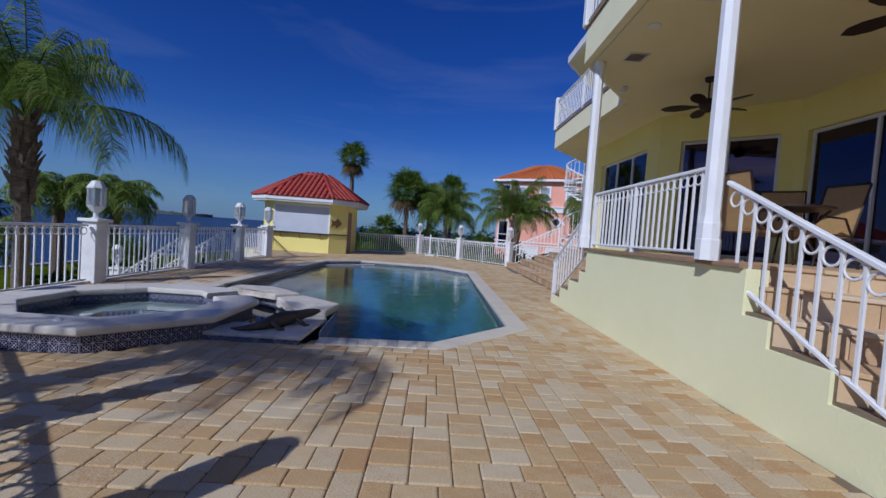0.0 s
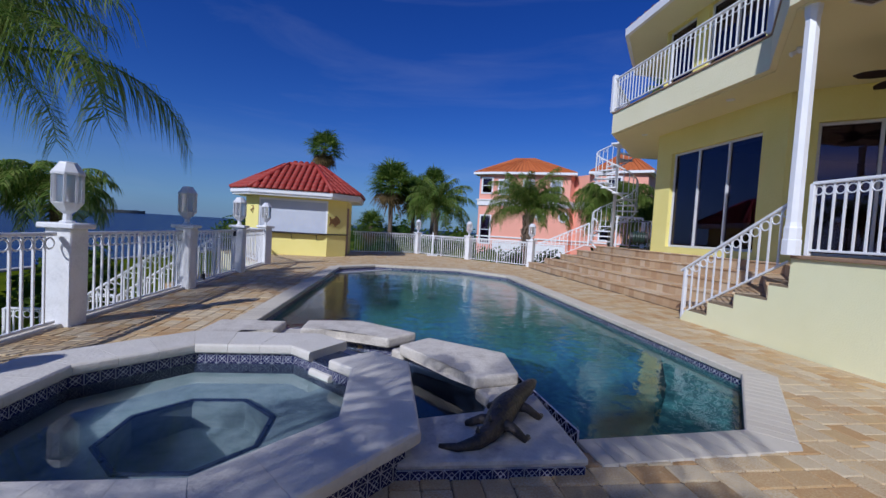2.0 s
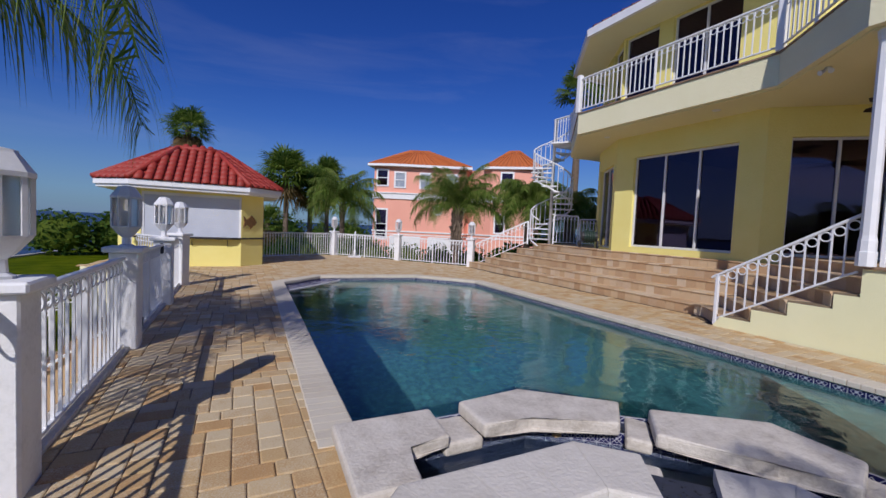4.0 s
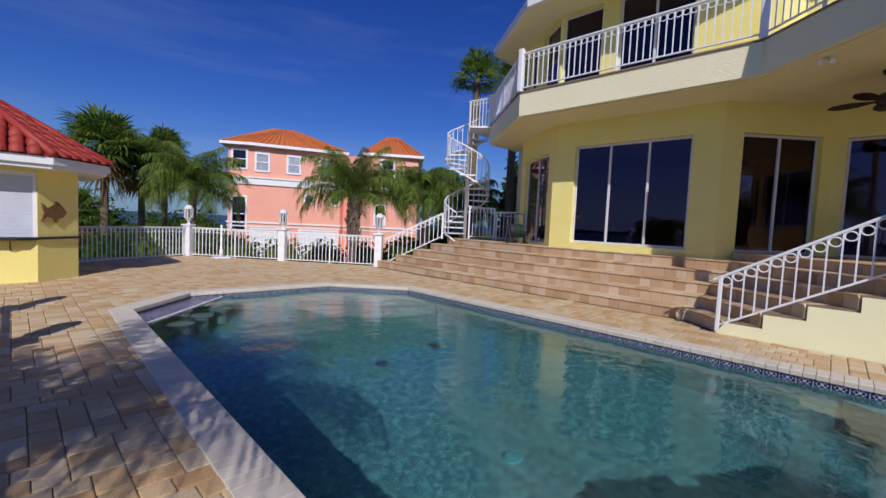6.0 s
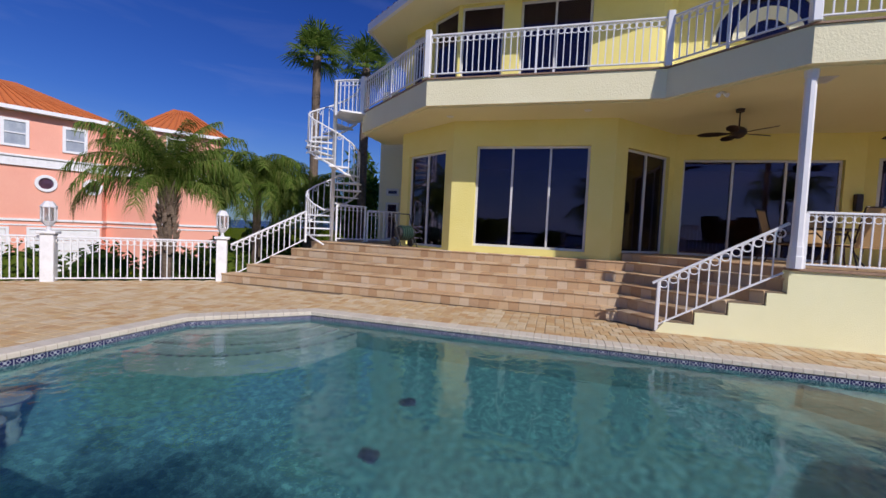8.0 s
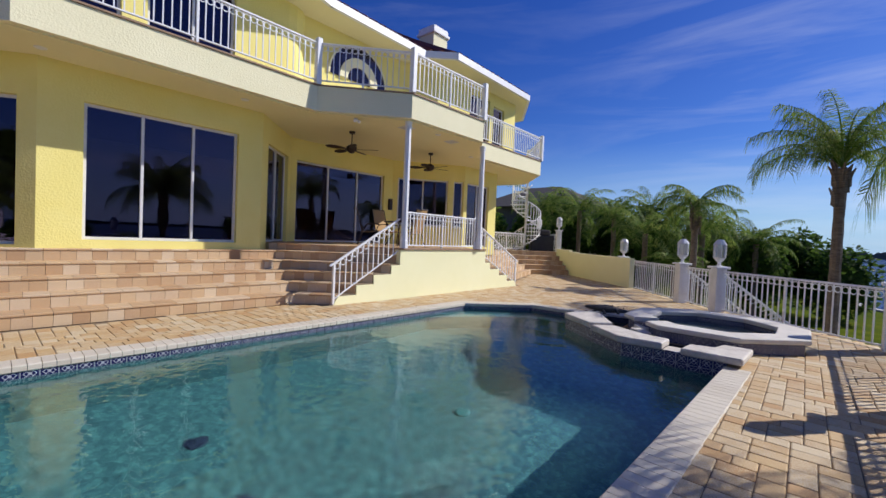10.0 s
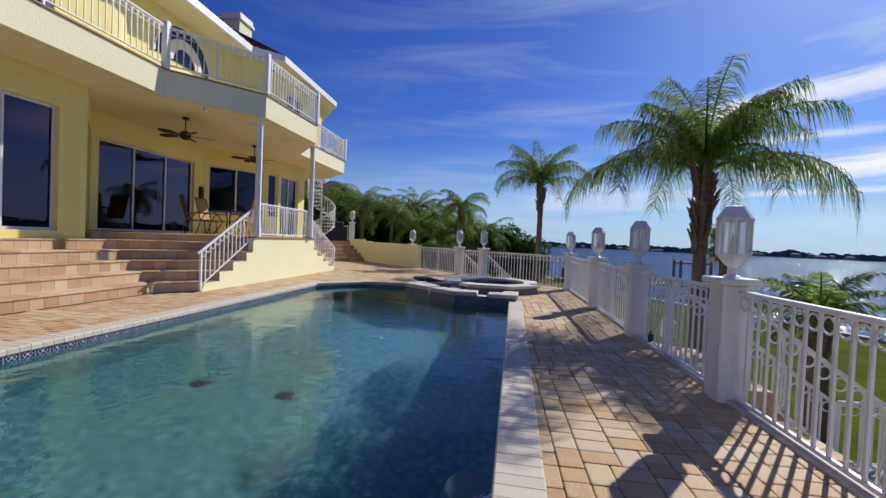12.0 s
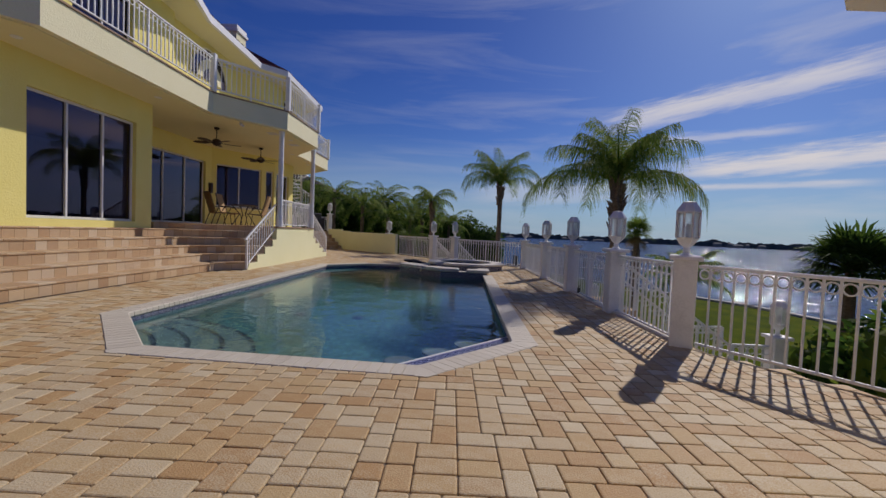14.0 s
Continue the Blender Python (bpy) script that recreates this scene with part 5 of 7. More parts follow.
HUT_FIT = Matrix.Translation((-3.0, 5.0, 0.0)) @ Matrix.Diagonal((0.93, 0.93, 0.955, 1.0)) @ Matrix.Translation((3.0, -5.0, 0.0))
for ob in (hut, fish, seahorse):
    ob.matrix_basis = HUT_FIT @ ob.matrix_basis
HUT = [tuple((HUT_FIT @ Vector((*p, 0)))[:2]) for p in HUT]


# ---------------------------------------------------------------- spiral stairs
def spiral(center, z0, z1, a0, turn, R, label):
    cx_, cy_ = center
    t = thing("spiral_staircase", label, "spiral staircase", (cx_, cy_, z0), "spiral staircases")
    b = bmesh.new()
    lathe(b, [(0.06, z0), (0.06, z1 + 1.0), (0.075, z1 + 1.0), (0.075, z1 + 1.03)], 12, (cx_, cy_, 0))
    part("pole", b, M_WHITE, t, smooth=True)
    nst = int(round((z1 - z0) / 0.2))
    b = bmesh.new()
    wdt = radians(turn) / nst
    prism(b, [(0.05, -0.02), (R, -R * math.tan(abs(wdt) * 0.62)), (R, R * math.tan(abs(wdt) * 0.62)), (0.05, 0.02)], -0.04, 0)
    tread = to_mesh("tread", b, M_WHITE)
    rail = []
    for k in range(nst):
        a = radians(a0) + wdt * k
        z = z0 + (k + 1) * (z1 - z0) / nst
        piece("tread", tread, t, Matrix.Translation((cx_, cy_, z)) @ Matrix.Rotation(a, 4, "Z"))
        for o in (0.0, 0.5):
            aa = a + wdt * (o - 0.25)
            piece("baluster", BAR, t, Matrix.Translation((cx_ + (R - 0.03) * math.cos(aa), cy_ + (R - 0.03) * math.sin(aa), z - 0.1 + o * 0.2)) @ Matrix.Diagonal((1, 1, 0.98, 1)))
        rr = 0.055
        piece("ring", RING, t, Matrix.Translation((cx_ + (R - 0.03) * math.cos(a), cy_ + (R - 0.03) * math.sin(a), z + 0.8)) @ Matrix.Rotation(a + math.pi / 2, 4, "Z") @ Matrix.Diagonal((rr, rr, rr, 1)))
    for nm, dz, r_ in (("handrail", 0.9, 0.024), ("stringer", -0.08, 0.03)):
        b = bmesh.new()
        tube(b, [(cx_ + (R - 0.03) * math.cos(radians(a0) + wdt * k), cy_ + (R - 0.03) * math.sin(radians(a0) + wdt * k), z0 + (k + 1) * (z1 - z0) / nst + dz) for k in range(-1, nst + 1)], r_, 6)
        part(nm, b, M_WHITE, t, smooth=True)
    return t


spiral((6.9, 17.6), TERR_Z, 4.83, 165, -579, 0.8, "white metal spiral staircase from terrace to balcony")
bm = bmesh.new()
prism(bm, [(6.9, 17.6), (6.3, 17.1), (6.9, 16.3), (7.6, 16.8)], 4.79, 4.84)
tagged(part("landing", bm, M_WHITE, None), "white metal landing at the head of the spiral stair", "landing", kind="structure")
railing("white metal landing railing with rings", (6.87, 17.58, 4.84), (6.92, 16.78, 4.84), 1.02, "balcony railings", posts=(True, True), mid=False)
railing("white metal terrace gate with rings", (7.0, 17.5, TERR_Z), (7.62, 16.85, TERR_Z), 1.12, "terrace railings", mid=False)
railing("white metal terrace railing with rings", (7.66, 16.78, TERR_Z), (8.3, 15.55, TERR_Z), 1.0, "terrace railings", mid=False)
spiral((7.3, -5.1), TERR_Z, 4.3, 100, 400, 0.8, "white metal spiral staircase on the far terrace")


# ---------------------------------------------------------------- palms and shrubs
def trunk_mesh(b, at, h, r0, r1, lean=(0, 0), nseg=14, bulge=0.0):
    pts, rad = [], []
    for k in range(nseg + 1):
        s = k / nseg
        pts.append((at[0] + lean[0] * s * s, at[1] + lean[1] * s * s, at[2] + h * s))
        rad.append((r0 + (r1 - r0) * s) * (1 + 0.07 * (k % 2)) + bulge * max(0, s - 0.82))
    pts[0] = (pts[0][0], pts[0][1], pts[0][2] - 0.1)
    tube(b, pts, rad, 10)
    return Vector(pts[-1])


def frond(b, top, az, el, length, droop, rg, leaf=0.55, width=0.028, pairs=34, hang=0.6, wild=0.25):
    nseg = 9
    pts = [Vector(top)]
    e = el
    for k in range(nseg):
        d = Vector((math.cos(az) * math.cos(e), math.sin(az) * math.cos(e), math.sin(e)))
        pts.append(pts[-1] + d * length / nseg)
        e -= droop / nseg * (0.5 + k / nseg)
    tube(b, pts, [0.028 * (1 - 0.85 * i / nseg) for i in range(nseg + 1)], 4, False)
    side0 = Vector((-math.sin(az), math.cos(az), 0))
    for j in range(pairs):
        s = 0.14 + 0.86 * (j + rg.random() * 0.5) / pairs
        f = s * nseg
        i = min(int(f), nseg - 1)
        p = pts[i].lerp(pts[i + 1], f - i)
        t = (pts[i + 1] - pts[i]).normalized()
        ll = leaf * (0.55 + 0.45 * math.sin(min(s * 1.15, 1) * math.pi)) * rg.uniform(0.8, 1.15)
        for sg in (-1, 1):
            out = (side0 * sg * rg.uniform(0.65, 1.0) + t * rg.uniform(0.35, 0.75) + Vector((0, 0, rg.uniform(0.1 - wild, 0.1 + wild)))).normalized()
            m1 = p + out * ll * 0.5 + Vector((0, 0, -hang * ll * 0.18))
            m2 = p + out * ll * 0.85 + Vector((0, 0, -hang * ll * 0.75))
            wv = t * width
            a0, a1 = b.verts.new(p - wv * 0.5), b.verts.new(p + wv * 0.5)
            c0, c1 = b.verts.new(m1 - wv * 0.6), b.verts.new(m1 + wv * 0.6)
            e0 = b.verts.new(m2)
            b.faces.new((a0, a1, c1, c0))
            b.faces.new((c0, c1, e0))


def feather_palm(at, h, length, label, seed, nf=20, r0=0.2, r1=0.13, droop=1.5, leaf=0.55, lean=(0, 0), pairs=34, el_range=(-0.35, 1.25), width=0.028, boots=True, hang=0.6, wild=0.25, shag=1.0, arms=(), boot_r=0.14):
    rg = random.Random(seed)
    t = thing("palm_tree", label, "palm tree", at)
    b = bmesh.new()
    top = trunk_mesh(b, at, h, r0, r1, lean, 18, 0.25 if boots else 0)
    if boots:
        for k in range(int(16 * shag)):
            a = rg.uniform(0, 6.28)
            q = top + Vector((math.cos(a) * boot_r, math.sin(a) * boot_r, rg.uniform(-0.7 * shag ** 0.5, 0.05)))
            tube(b, [q - Vector((0, 0, 0.25)), q, q + Vector((math.cos(a) * 0.12, math.sin(a) * 0.12, 0.22)) * rg.uniform(0.6, 0.9 + 0.1 * shag)], [0.05, 0.05, 0.015], 4)
    part("trunk", b, M_TRUNK, t)
    b = bmesh.new()
    for k in range(nf):
        az = k * 2.399 + rg.uniform(-0.25, 0.25)
        el = el_range[0] + (el_range[1] - el_range[0]) * ((k + 0.5) / nf) ** 0.8
        reach, bend = 1.1 - 0.1 * max(0.0, el - 0.6), 1.12 - 0.5 * max(0.0, el - 0.6)
        frond(b, top + Vector((0, 0, 0.05)), az, el, length * reach * rg.uniform(0.82, 1.08), droop * bend * rg.uniform(0.8, 1.2), rg, leaf, width, pairs, hang=hang, wild=wild)
    for az, el, reach, bend in arms:
        frond(b, top + Vector((0, 0, 0.02)), radians(az), el, reach, bend, rg, leaf, width, int(pairs * reach / length), hang=hang, wild=wild)
    part("crown", b, M_FROND, t)
    return t


def fan_palm(at, h, label, seed, r=1.15, nf=26, r0=0.17, dead=8, lean=(0, 0), leaf_m=None):
    rg = random.Random(seed)
    t = thing("palm_tree", label, "palm tree", at)
    b = bmesh.new()
    top = trunk_mesh(b, at, h, r0, r0 * 0.8, lean, 18)
    part("trunk", b, M_TRUNK, t)
    for nm, count, lo_, hi_2, mt in (("crown", nf, -0.5, 1.35, leaf_m or M_FAN_LEAF), ("dry_skirt", dead, -1.35, -0.75, M_DEAD)):
        if not count:
            continue
        b = bmesh.new()
        for k in range(count):
            az = k * 2.399 + rg.uniform(-0.3, 0.3)
            el = lo_ + (hi_2 - lo_) * ((k + 0.5) / count)
            d = Vector((math.cos(az) * math.cos(el), math.sin(az) * math.cos(el), math.sin(el)))
            L = r * rg.uniform(0.75, 1.1)
            hub = top + d * L * 0.5
            tube(b, [top, hub], [0.02, 0.012], 3, False)
            side = Vector((-math.sin(az), math.cos(az), 0))
            up = side.cross(d) * -1
            ns = 17
            for j in range(ns):
                a = radians(-105 + 210 * j / (ns - 1))
                o = (d * math.cos(a) + side * math.sin(a) + up * 0.15 * math.cos(a)).normalized()
                l = L * 0.62 * (0.75 + 0.25 * math.cos(a)) * rg.uniform(0.85, 1.1)
                wv = (side * math.cos(a) - d * math.sin(a)) * 0.04 * r / 1.5
                m1 = hub + o * l * 0.6
                m2 = hub + o * l + Vector((0, 0, -l * rg.uniform(0.1, 0.4)))
                v = [b.verts.new(c) for c in (hub, m1 - wv, m2, m1 + wv)]
                b.faces.new(v)
        part(nm, b, mt, t)
    return t


def clump(b, c, size, count, leaf, rg, flat=0.0):
    for _ in range(count):
        while True:
            p = Vector((rg.uniform(-1, 1), rg.uniform(-1, 1), rg.uniform(-1, 1)))
            if 0.35 < p.length < 1:
                break
        k = 1 + 0.3 * noise.noise((p * 1.7 + Vector(c) * 0.37))
        q = Vector((c[0] + p.x * size[0] * k, c[1] + p.y * size[1] * k, c[2] + p.z * size[2] * k))
        u = Vector((rg.uniform(-1, 1), rg.uniform(-1, 1), rg.uniform(-0.6, 0.6))).normalized()
        w_ = u.cross(Vector((rg.uniform(-1, 1), rg.uniform(-1, 1), rg.uniform(-1, 1)))).normalized()
        l = leaf * rg.uniform(0.6, 1.3)
        v = [b.verts.new(x) for x in (q - u * l, q + w_ * l * 0.45, q + u * l, q - w_ * l * 0.45)]
        b.faces.new(v)


def shrub_row(name, label, clumps, leaf, density, seed, mt=None):
    rg = random.Random(seed)
    b = bmesh.new()
    for c, s in clumps:
        bmesh.ops.create_icosphere(b, subdivisions=2, radius=0.72, matrix=Matrix.Translation(c) @ Matrix.Diagonal((*s, 1)))
        clump(b, c, s, int(density * s[0] * s[1] * s[2] ** 0.5 * 10), leaf, rg)
    ob = part(name, b, mt or M_SHRUB, None)
    return tagged(ob, label, "hedge", kind="stuff")


GROUND = -1.9
feather_palm((-6.96, 8.5, GROUND), 4.8, 2.2, "tall feather palm with upright crown and long arching side fronds", 11, nf=19, shag=4.0, droop=2.2, leaf=0.64, pairs=96, el_range=(0.95, 1.52), width=0.012, hang=1.4, wild=0.6, r0=0.14, r1=0.1, arms=((150, 0.45, 2.9, 2.4), (172, 0.6, 2.5, 2.3), (-24, 0.5, 3.4, 2.3), (-40, 0.75, 2.8, 2.2), (38, 0.55, 3.2, 2.3), (-130, 0.5, 2.9, 2.3), (95, 0.5, 2.6, 2.3), (-85, 0.5, 2.6, 2.3)))
feather_palm((-4.53, 0.25, GROUND), 5.55, 2.2, "slender feather palm with arching and drooping fronds on the lawn", 12, nf=14, droop=2.2, leaf=0.55, r0=0.13, r1=0.1, pairs=84, width=0.012, el_range=(1.0, 1.5), hang=1.3, wild=0.5, arms=((150, 1.0, 2.8, 3.1), (172, 0.7, 2.3, 2.7), (-24, 0.95, 2.8, 3.0), (-2, 0.7, 2.3, 2.7), (60, 0.75, 2.5, 2.7), (-120, 0.75, 2.5, 2.7)))
feather_palm((-1.1, -1.95, GROUND), 4.85, 1.4, "young feather palm with upright fronds beyond the fence", 13, nf=14, droop=2.3, leaf=0.45, r0=0.12, r1=0.09, pairs=60, width=0.016, hang=1.0, wild=0.4)
feather_palm((-10.7, 15.7, GROUND), 3.6, 1.7, "dark bushy palm on the lower lawn", 14, nf=24, droop=2.4, leaf=0.6, el_range=(0.0, 1.2), pairs=44, hang=1.0)
feather_palm((-12.3, 15.2, GROUND), 3.6, 1.7, "dark bushy palm on the lower lawn", 15, nf=22, droop=2.4, leaf=0.6, el_range=(0.0, 1.2), pairs=44, hang=1.0)
feather_palm((-8.7, 9.2, GROUND), 2.15, 1.1, "low spreading palm on the lower lawn", 16, nf=18, droop=1.4, leaf=0.4, el_range=(0.0, 1.2))
fan_palm((-9.35, 4.6, GROUND), 3.5, "dark fan palm standing on the lawn", 17, r=0.7, nf=34, dead=4, r0=0.13)
fan_palm((-11.2, 11.2, GROUND), 2.75, "broad dark fan palm growing low at the shore", 18, r=1.15, nf=70, dead=0, r0=0.13, leaf_m=M_HEDGE)
fan_palm((-12.9, 11.6, GROUND), 2.65, "broad dark fan palm growing low at the shore", 19, r=1.2, nf=60, dead=0, r0=0.13, leaf_m=M_HEDGE)
# north side
fan_palm((-7.3, 40.0, GROUND), 9.6, "tall fan palm with a ragged skirt behind the bar hut", 21, r=1.9, nf=46, dead=12, r0=0.22)
fan_palm((-1.4, 32.0, GROUND), 6.2, "full-crowned cabbage palm beyond the north fence", 22, r=1.95, nf=76, dead=10)
fan_palm((0.3, 33.8, GROUND), 5.6, "full-crowned cabbage palm beyond the north fence", 23, r=1.85, nf=70, dead=8)
fan_palm((2.2, 38.0, GROUND), 7.2, "slim cabbage palm beyond the north fence", 24, r=1.6, nf=52, dead=10)
fan_palm((-2.6, 29.0, GROUND), 3.2, "low cabbage palm beside the bar hut", 25, r=1.2, nf=30, dead=4)
feather_palm((1.6, 30.0, GROUND), 4.6, 2.7, "feather palm with long arching fronds beyond the north fence", 26, nf=28, droop=2.3, leaf=0.75, pairs=80, width=0.024, el_range=(0.0, 1.5), hang=1.4)
feather_palm((5.0, 21.75, GROUND), 4.2, 2.6, "feather palm with drooping fronds before the pink house", 27, nf=20, droop=2.1, leaf=0.6, pairs=100, width=0.018, el_range=(0.85, 1.5), hang=1.4, wild=0.5, shag=5.0, r0=0.12, r1=0.12, boot_r=0.2, arms=((135, 0.45, 2.7, 2.4), (160, 0.7, 2.6, 2.4), (-45, 0.5, 2.6, 2.4), (-15, 0.7, 2.5, 2.4), (-90, 0.45, 2.3, 2.2), (45, 0.45, 2.3, 2.2), (-150, 0.5, 2.5, 2.3)))
feather_palm((9.8, 22.7, GROUND), 5.1, 2.4, "bushy feather palm beside the pink house", 28, nf=30, droop=2.3, leaf=0.8, pairs=84, width=0.026, hang=1.4, wild=0.5)
fan_palm((11.7, 21.4, GROUND), 10.7, "tall fan palm rising behind the balcony", 30, r=1.5, nf=34, dead=0, r0=0.2)
fan_palm((11.4, 18.9, GROUND), 9.9, "tall fan palm rising behind the balcony", 31, r=1.4, nf=32, dead=0, r0=0.2)
feather_palm((11.6, 21.6, GROUND), 4.6, 2.2, "bushy feather palm behind the spiral stair", 32, nf=26, droop=2.2, leaf=0.75, pairs=70, width=0.026, hang=1.4)
# south side
for k, (x, y, h, L) in enumerate(((2.4, -9.0, 4.1, 2.4), (4.6, -10.6, 5.0, 2.5), (0.0, -10.0, 4.2, 2.3), (6.9, -11.0, 5.5, 2.6), (-2.0, -12.5, 3.8, 2.2), (9.6, -11.0, 5.6, 2.6), (3.4, -13.5, 5.6, 2.6), (1.2, -13.0, 5.0, 2.4))):
    feather_palm((x, y, GROUND), h, L, "bushy clustering palm behind the south fence", 40 + k, nf=19, droop=1.9, leaf=0.55, r0=0.12, boots=False, pairs=44, width=0.022, hang=0.9)
feather_palm((0.6, -7.6, GROUND), 2.6, 1.8, "young feather palm with golden fronds behind the south fence", 57, nf=16, droop=1.8, leaf=0.5)
shrub_row("hedge_south", "dense green hedge and mixed shrubs behind the south fence", [((-12 + 1.7 * k, -13.5 - 1.4 * (k % 3), GROUND + 1.3 + 0.17 * k + 0.5 * (k % 2)), (1.7, 1.5, 1.4 + 0.15 * k)) for k in range(4, 15)], 0.15, 75, 51, M_HEDGE)
shrub_row("hedge_southeast", "dark shaded trees beyond the south terrace", [((10.2, -10.5, 1.2), (1.6, 1.4, 2.6)), ((12.6, -9.2, 1.0), (1.6, 1.4, 2.8)), ((14.8, -8.0, 1.2), (1.5, 1.4, 2.8))], 0.17, 120, 59)
shrub_row("hedge_south_low", "bright yellow-green low hedge below the south fence", [((-6.2 + 1.1 * k, 2.2 - 1.1 * k, GROUND + 0.7), (0.9, 0.9, 0.75)) for k in range(7)], 0.09, 90, 52)
shrub_row("hedge_pink", "leafy hedge in front of the pink house", [((1.5 + 1.5 * k, 26.8 - 1.2 * k + 2.5, GROUND + 1.5), (1.2, 1.0, 0.95)) for k in range(8)], 0.12, 60, 53)
shrub_row("hedge_north", "dark green shrubs beyond the north fence", [((-3.5 + 1.6 * k, 28.5, GROUND + 1.3), (1.3, 1.2, 1.4)) for k in range(5)], 0.13, 50, 54)
shrub_row("hedge_far", "distant dark trees and hedges beyond the north gardens", [((-16 + 3.2 * k, 46 + 1.5 * (k % 2), GROUND + 1.6), (2.4, 1.5, 1.8 + 0.5 * (k % 3))) for k in range(8)], 0.22, 22, 58)
shrub_row("tree_mass", "dark shaded trees behind the rear terrace", [((13.3, 19.9, 1.8), (1.0, 1.0, 3.0)), ((15.2, 20.8, 2.4), (1.2, 1.2, 3.2)), ((12.8, 24.2, -0.2), (1.8, 1.6, 1.8)), ((10.8, 25.2, -0.6), (1.6, 1.4, 1.4))], 0.2, 40, 55)
shrub_row("hedge_shore", "sea-grape shrubs beside the lower path", [((-9.25, 12.5, GROUND + 0.7), (0.5, 0.5, 0.65)), ((-9.2, 13.25, GROUND + 0.95), (0.6, 0.6, 1.0)), ((-9.2, 14.1, GROUND + 1.15), (0.75, 0.75, 1.2)), ((-9.6, 15.0, GROUND + 1.2), (0.9, 0.9, 1.2)), ((-10.2, 12.9, GROUND + 0.6), (0.8, 0.8, 0.65))], 0.12, 120, 56)

# ---------------------------------------------------------------- pink neighbour house
pink = thing("pink_house", "two-storey salmon pink stucco house with orange tiled hip roofs", "house", (11, 40, GROUND))
A, B = Vector((6.9, 41.2)), Vector((8.2, 40.2))
C_ = Vector((14.2, 37.4))
D_ = Vector((18.6, 33.0))
E_ = Vector((24.0, 38.5))
F_ = Vector((12.0, 48.0))
bm = bmesh.new()
prism(bm, [tuple(p) for p in (A, B, C_, Vector((14.9, 38.0)), Vector((15.6, 35.2)), D_, E_, F_)], GROUND, 6.8)
part("wall", bm, M_PINK, pink, "salmon pink stucco wall")
bm = bmesh.new()
oo = offset([tuple(p) for p in (A, B, C_, Vector((14.9, 38.0)), Vector((15.6, 35.2)), D_, E_, F_)], 0.12)
prism(bm, oo, 3.9, 4.4)
prism(bm, offset(oo, 0.08), 4.37, 4.47)
part("band_course", bm, M_WHITE_OLD, pink, "white string course")
for z0, z1, out in ((0.96, 1.08, 0.08), (0.7, 0.78, 0.04)):
    bm = bmesh.new()
    prism(bm, offset(oo, out - 0.12), z0, z1)
    part("plinth_band", bm, M_WHITE_OLD, pink, "thin white moulding")


def hip(poly, z, top, over):
    b = bmesh.new()
    ov = offset(poly, over)
    c0 = sum((Vector(p) for p in poly), Vector((0, 0))) / len(poly)
    inn = [tuple(c0 + (Vector(p) - c0) * 0.22) for p in poly]
    lo_ = [b.verts.new((*p, z)) for p in ov]
    hi_3 = [b.verts.new((*p, top)) for p in inn]
    k = len(poly)
    for i in range(k):
        b.faces.new((lo_[i], lo_[(i + 1) % k], hi_3[(i + 1) % k], hi_3[i]))
    b.faces.new(hi_3)
    r = part("roof", b, M_TILE_ORANGE, pink, "orange clay tile hip roof")
    b = bmesh.new()
    for i in range(k):
        p, q = Vector((*ov[i], z + 0.03)), Vector((*ov[(i + 1) % k], z + 0.03))
        hp, hq = Vector((*inn[i], top + 0.03)), Vector((*inn[(i + 1) % k], top + 0.03))
        nt = max(int((q - p).length / 0.4), 1)
        for j in range(nt):
            a_, b_ = p.lerp(q, (j + 0.5) / nt), hp.lerp(hq, (j + 0.5) / nt)
            tube(b, [a_, b_], 0.06, 5, True)
    part("tile_layer", b, M_TILE_ORANGE, r)["kind"] = "stuff"
    b = bmesh.new()
    prism(b, offset(poly, over + 0.02), z - 0.2, z)
    part("eave", b, M_WHITE, pink, "white eave")


hip([tuple(p) for p in (A, B, C_, Vector((17.0, 43.0)), Vector((10.5, 47.0)))], 6.95, 8.6, 0.5)
hip([tuple(p) for p in (Vector((15.4, 35.6)), D_, Vector((23.0, 38.0)), Vector((19.0, 41.0)))], 6.95, 8.8, 0.4)


def pink_window(p, q, s0, s1, z0, z1, pane=None):
    d_ = (q - p).normalized()
    m_ = Matrix(((d_.x, -d_.y, 0, p.x), (d_.y, d_.x, 0, p.y), (0, 0, 1, 0), (0, 0, 0, 1)))
    b = bmesh.new()
    for x0, x1, za, zb in ((s0 - 0.14, s0, z0 - 0.12, z1 + 0.14), (s1, s1 + 0.14, z0 - 0.12, z1 + 0.14), (s0, s1, z1, z1 + 0.14), (s0, s1, z0 - 0.12, z0), (s0, s1, (z0 + z1) / 2 - 0.03, (z0 + z1) / 2 + 0.03)):
        box(b, x0, x1, -0.08, 0.0, za, zb, m_)
    w_ = part("window", b, M_WHITE, pink, "white-framed sash window")
    b = bmesh.new()
    box(b, s0, s1, -0.03, -0.005, z0, z1, m_)
    part("pane", b, pane or M_GLASS, w_)


pink_window(A, B, 0.35, 1.25, 5.1, 6.4)
pink_window(A, B, 0.35, 1.25, 0.4, 2.9)
for s in (0.35, 2.6, 5.0):
    pink_window(B, C_, s + 0.0, s + 0.8, 5.0, 6.2, M_SKY_PANE)
d_ = (C_ - B).normalized()
